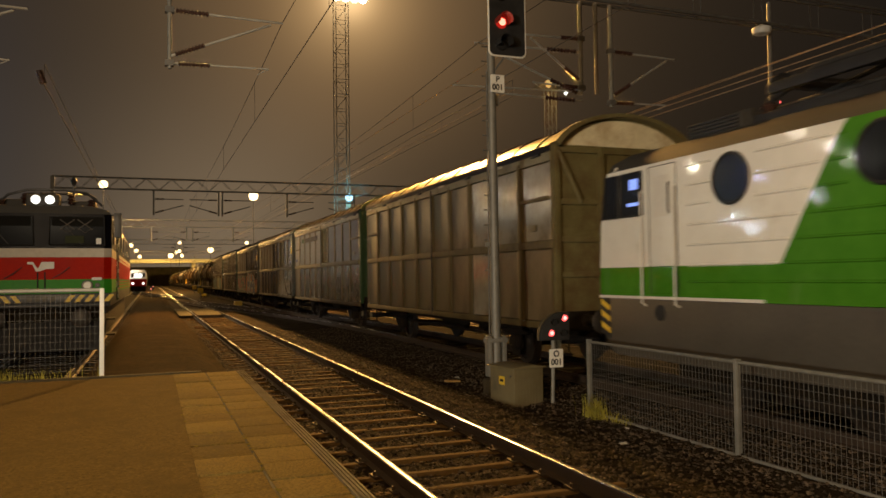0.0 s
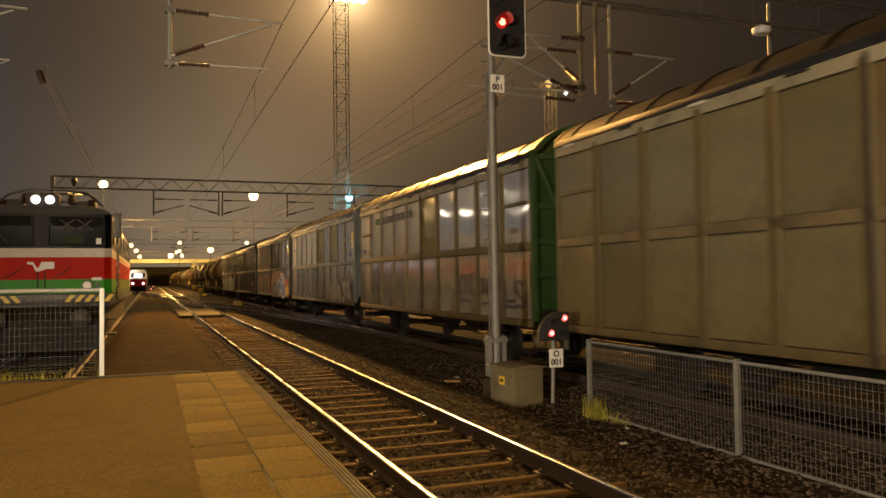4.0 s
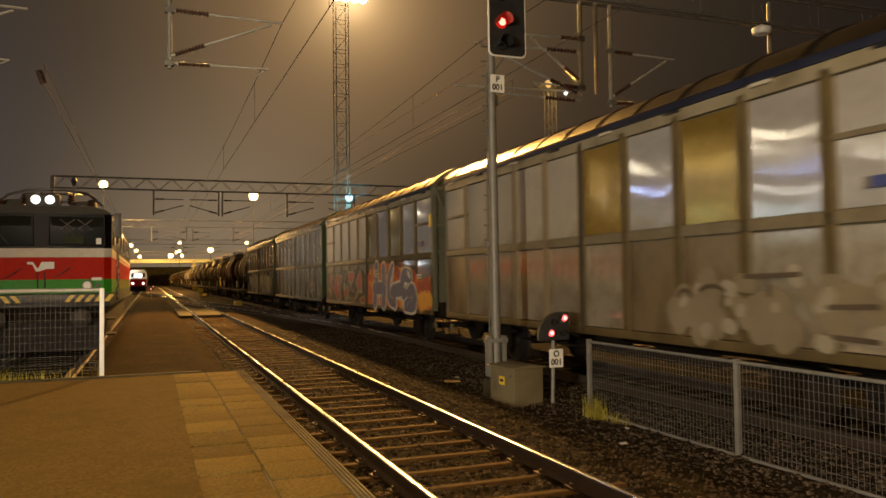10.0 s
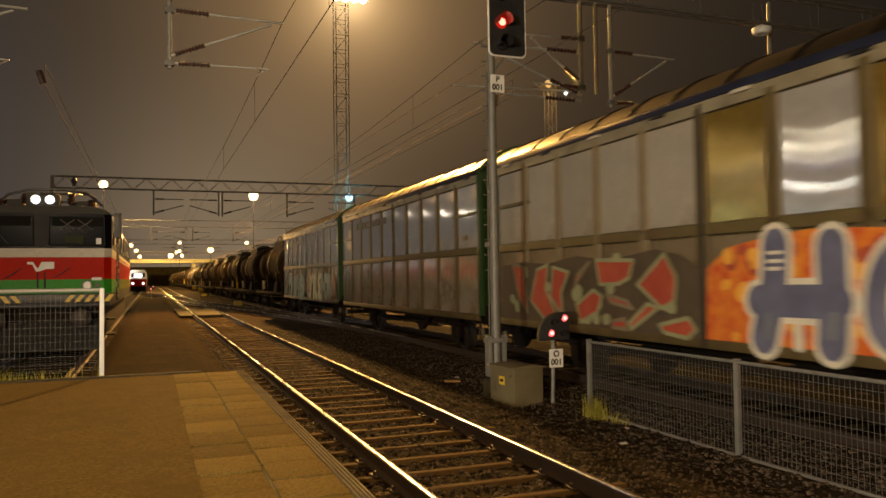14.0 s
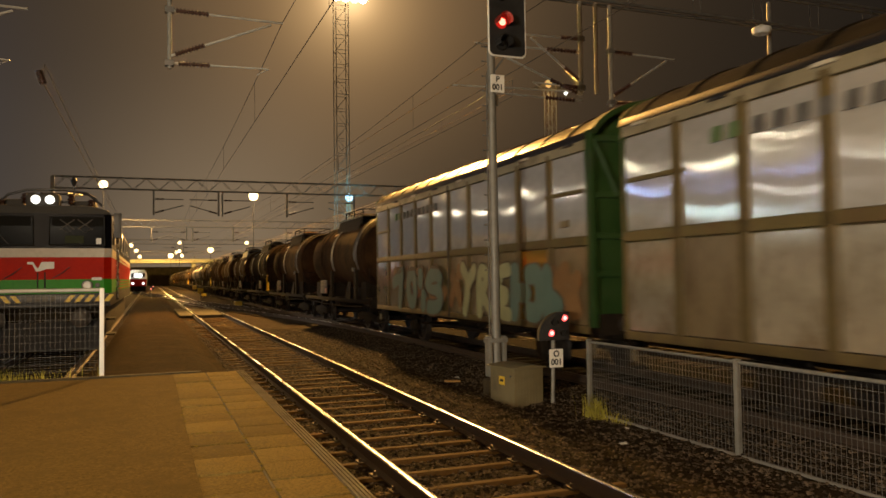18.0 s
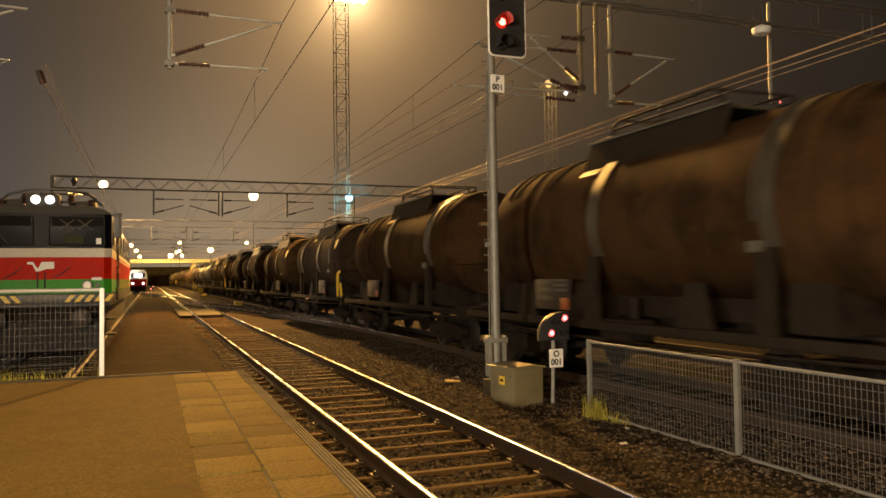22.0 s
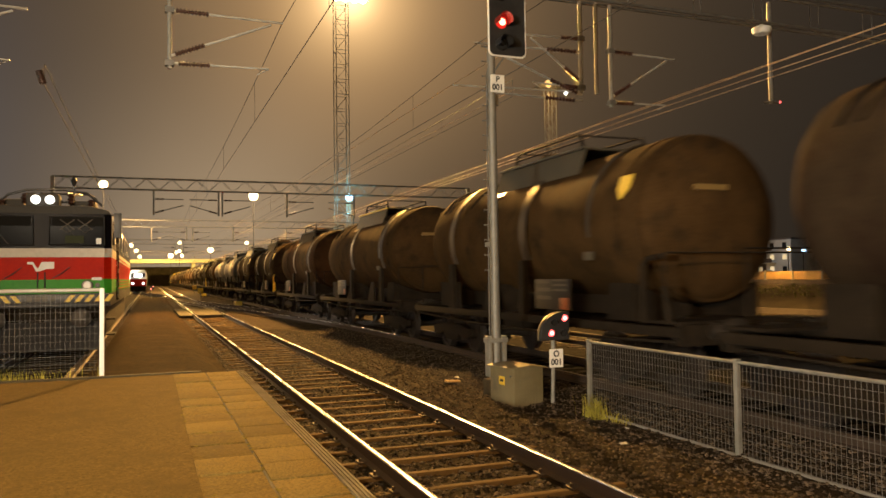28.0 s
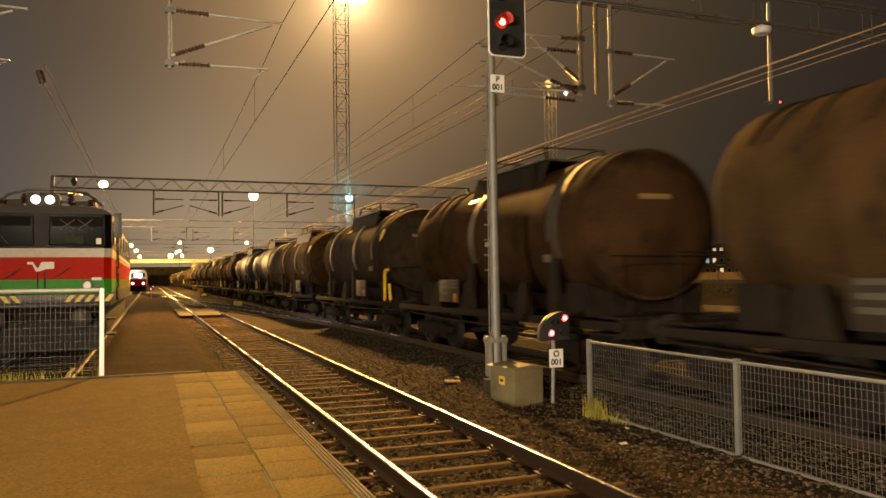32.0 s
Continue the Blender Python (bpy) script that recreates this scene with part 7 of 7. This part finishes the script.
far_train = thing("distant_train", pose(LOCO_X + 0.2, 152.0, 0), "distant red and white train with lit headlamps", "train")
part("body", Shape().prism([(-1.5, 1.0), (1.5, 1.0), (1.5, 3.4), (1.1, 4.0), (-1.1, 4.0), (-1.5, 3.4)], 0, 60), loco_white, far_train)
part("red_front", Shape().box(-1.48, 1.48, -0.05, 0.02, 1.0, 2.3), loco_red, far_train)
part("lower_body", Shape().box(-1.3, 1.3, 0.2, 60, 0.1, 1.0), under_mat, far_train)
part("windscreen", Shape().box(-1.2, 1.2, -0.04, 0.02, 2.6, 3.4), dark_glass, far_train)
for x, z, r in ((-0.9, 1.5, 0.2), (0.9, 1.5, 0.2), (-0.32, 2.95, 0.36), (0.36, 2.95, 0.36)):
    part("headlamp", Shape().turned([(0, 0.02), (-0.05, r * 0.72), (0.03, r)], (x, -0.1, z), "y", 12), lamp_white, far_train, "lit headlamp")

# ---- beyond the freight train ----
wood_fence_mat = surface("stained_fence_boards", (0.30, 0.17, 0.05), (0.44, 0.27, 0.09), 3.0, 0.7, 0, 0.2, 30.0)
render_white = surface("pale_rendered_wall", (0.50, 0.50, 0.46), (0.62, 0.62, 0.58), 1.0, 0.8)
dark_wall = surface("dark_brick", (0.06, 0.05, 0.045), (0.11, 0.09, 0.08), 2.0, 0.85)
window_lit = glow("lit_window", (1.0, 0.75, 0.4), 0.8)
window_cool = glow("cool_lit_window", (0.55, 0.85, 1.0), 1.0)
hedge_mat = surface("dark_hedge", (0.035, 0.05, 0.012), (0.09, 0.10, 0.025), 6.0, 0.85)
single("embankment", Shape().prism([(30.0, -0.45), (36.0, 1.1), (200.0, 1.25), (200.0, -0.45)], -40, 200), ground_mat, "dark embankment behind the outer tracks", "bank", kind="structure")
single("retaining_wall", Shape().box(29.6, 29.9, -30, 120, -0.45, -0.1), dark_wall, "low concrete wall along the outer track", "wall", kind="structure")
boards = thing("board_fence", pose(36.5, 0, 1.08), "orange-lit board fence on top of the embankment", "fence")
for i in range(30):
    y = 8.0 + i * 2.4
    part("board", Shape().box(0, 0.06, y + 0.06, y + 2.34, 0.35, 0.9), wood_fence_mat, boards)
    part("post", Shape().box(-0.06, 0.1, y - 0.06, y + 0.06, 0, 1.0), concrete_mat, boards)
part("base_wall", Shape().box(-0.1, 0.2, 8, 80, -0.1, 0.32), dark_wall, boards, "dark base wall")


def leaf_heap(name, x0, x1, y0, y1, z, height, count, mat, label, seed):
    rng = np.random.RandomState(seed)
    n = count
    c = np.stack([rng.uniform(x0, x1, n), rng.uniform(y0, y1, n), z + height * rng.rand(n) ** 0.8 * (0.5 + 0.5 * np.sin(rng.uniform(0, 6, n)) ** 2)], -1)
    a, b = rng.normal(size=(n, 3)), rng.normal(size=(n, 3))
    a /= np.linalg.norm(a, axis=1)[:, None]
    b /= np.linalg.norm(b, axis=1)[:, None]
    s = rng.uniform(0.05, 0.12, n)[:, None]
    verts = np.stack([c - a * s, c + b * s * 0.6, c + a * s, c - b * s * 0.6], 1).reshape(-1, 3)
    me = bpy.data.meshes.new(name)
    me.from_pydata(verts.tolist(), [], np.arange(4 * n).reshape(n, 4).tolist())
    me.materials.append(mat)
    return tagged(new(name, me), label, "hedge", kind="stuff")


leaf_heap("hedge", 33.0, 36.0, 10, 70, 0.35, 0.8, 9000, hedge_mat, "low dark hedge on the embankment slope", 3)


def flats(place, w, d, storeys, mat, label, seed):
    """A block of flats: walls, roof slab, windows with frames and balconies on the side towards the tracks."""
    b = thing("apartment_building", place, label, "building", "apartment buildings")
    h = storeys * 2.9
    part("wall", Shape().box(0, d, -w / 2, w / 2, -1.0, h), mat, b)
    part("roof", Shape().box(-0.3, d + 0.3, -w / 2 - 0.3, w / 2 + 0.3, h, h + 0.4), dark_wall, b)
    rng = random.Random(seed)
    cols = int(w // 3)
    for i in range(cols):
        for j in range(storeys):
            y = -w / 2 + (i + 0.5) * w / cols
            z = 0.9 + j * 2.9
            lit = rng.random()
            win = part("window", Shape().box(-0.06, 0.02, y - 0.75, y + 0.75, z, z + 1.4), render_white, b)
            part("pane", Shape().box(-0.08, -0.05, y - 0.66, y + 0.66, z + 0.08, z + 1.32), window_lit if lit < 0.16 else window_cool if lit < 0.22 else dark_glass, win)
            if i % 3 == 1:
                bal = part("balcony", Shape().box(-1.4, 0, y - 1.3, y + 1.3, z - 0.75, z - 0.6), render_white, b)
                part("railing", Shape().box(-1.42, -1.38, y - 1.3, y + 1.3, z - 0.6, z + 0.35), dark_wall, bal)
    return b


flats(pose(140.0, 146.0, 1.2), 8.0, 12.0, 3, render_white, "pale three-storey apartment block with lit windows", 4)
flats(pose(150.0, 170.0, 1.2), 30.0, 12.0, 3, dark_wall, "dark apartment block with balconies and lit windows", 5)
flats(pose(146.0, 118.0, 1.2), 28.0, 12.0, 3, dark_wall, "dark brick apartment block with a few lit windows", 6)
lamp_post(pose(38.5, 36.5, 1.1), 5.4, 0.14, sodium_glow, "street lamp burning by the fence")
lamp_post(pose(60.0, 63.0, 1.2), 3.2, 0.22, sodium_glow, "street lamp burning beyond the fence")
lamp_post(pose(60.0, 61.0, 1.2), 2.9, 0.22, blue_glow, "street lamp burning cold white beyond the fence")
# Unseen fill lights added to brighten the board fence and the pale flats.
bulb("street_light", (35.7, 40.0, 2.7), 420, SODIUM, 0.2)
bulb("street_light", (35.7, 56.0, 2.7), 480, SODIUM, 0.2)
bulb("street_light", (35.7, 24.0, 2.7), 260, SODIUM, 0.2)
bulb("street_light", (128.0, 140.0, 9.0), 1200, (0.8, 0.9, 1.0), 0.3)


# ---- movement of the freight train ----
def train_y(t):
    """Where the first coupling behind the locomotive is, t seconds from the start."""
    u = t / 32.0
    ease = 0.42 * math.exp(-((t - 4.4) / 3.2) ** 2) + 0.10 * math.exp(-((t - 9.5) / 2.2) ** 2) - 0.063 * math.exp(-t)
    return 11.944 - 93.149 * u - 73.057 * u ** 2 + 30.859 * u ** 3 - 12.874 * u ** 4 - ease


def rolled(ob, offset, step=1.0):
    rows = [(i * step, pose(TRAIN_X, train_y(i * step) + offset, 0)) for i in range(int(32 / step) + 1)]
    walk(ob, rows)


def turning(ob, place):
    """A wheelset rolling on its own axle; place is where it sits on its thing."""
    rows = [(i * 0.1, pose(*place, math.degrees((train_y(0) - train_y(i * 0.1)) / 0.46))) for i in range(321)]
    walk(ob, rows)


def motions():
    rolled(express_loco, -9.48)
    for i, w in enumerate(wagons):
        rolled(w, W_STEP * (i + 0.5))
    start = W_STEP * len(wagons)
    for i, w in enumerate(tanks):
        rolled(w, start + T_STEP * (i + 0.5) + {1: -0.15, 2: -0.45, 3: -0.5}.get(i, 0.0))
    for w in [express_loco, *wagons, *tanks[:5]]:
        for ob in w.children_recursive:
            if ob.name.startswith("wheelset"):
                turning(ob, tuple(ob.matrix_basis.translation))


motions()
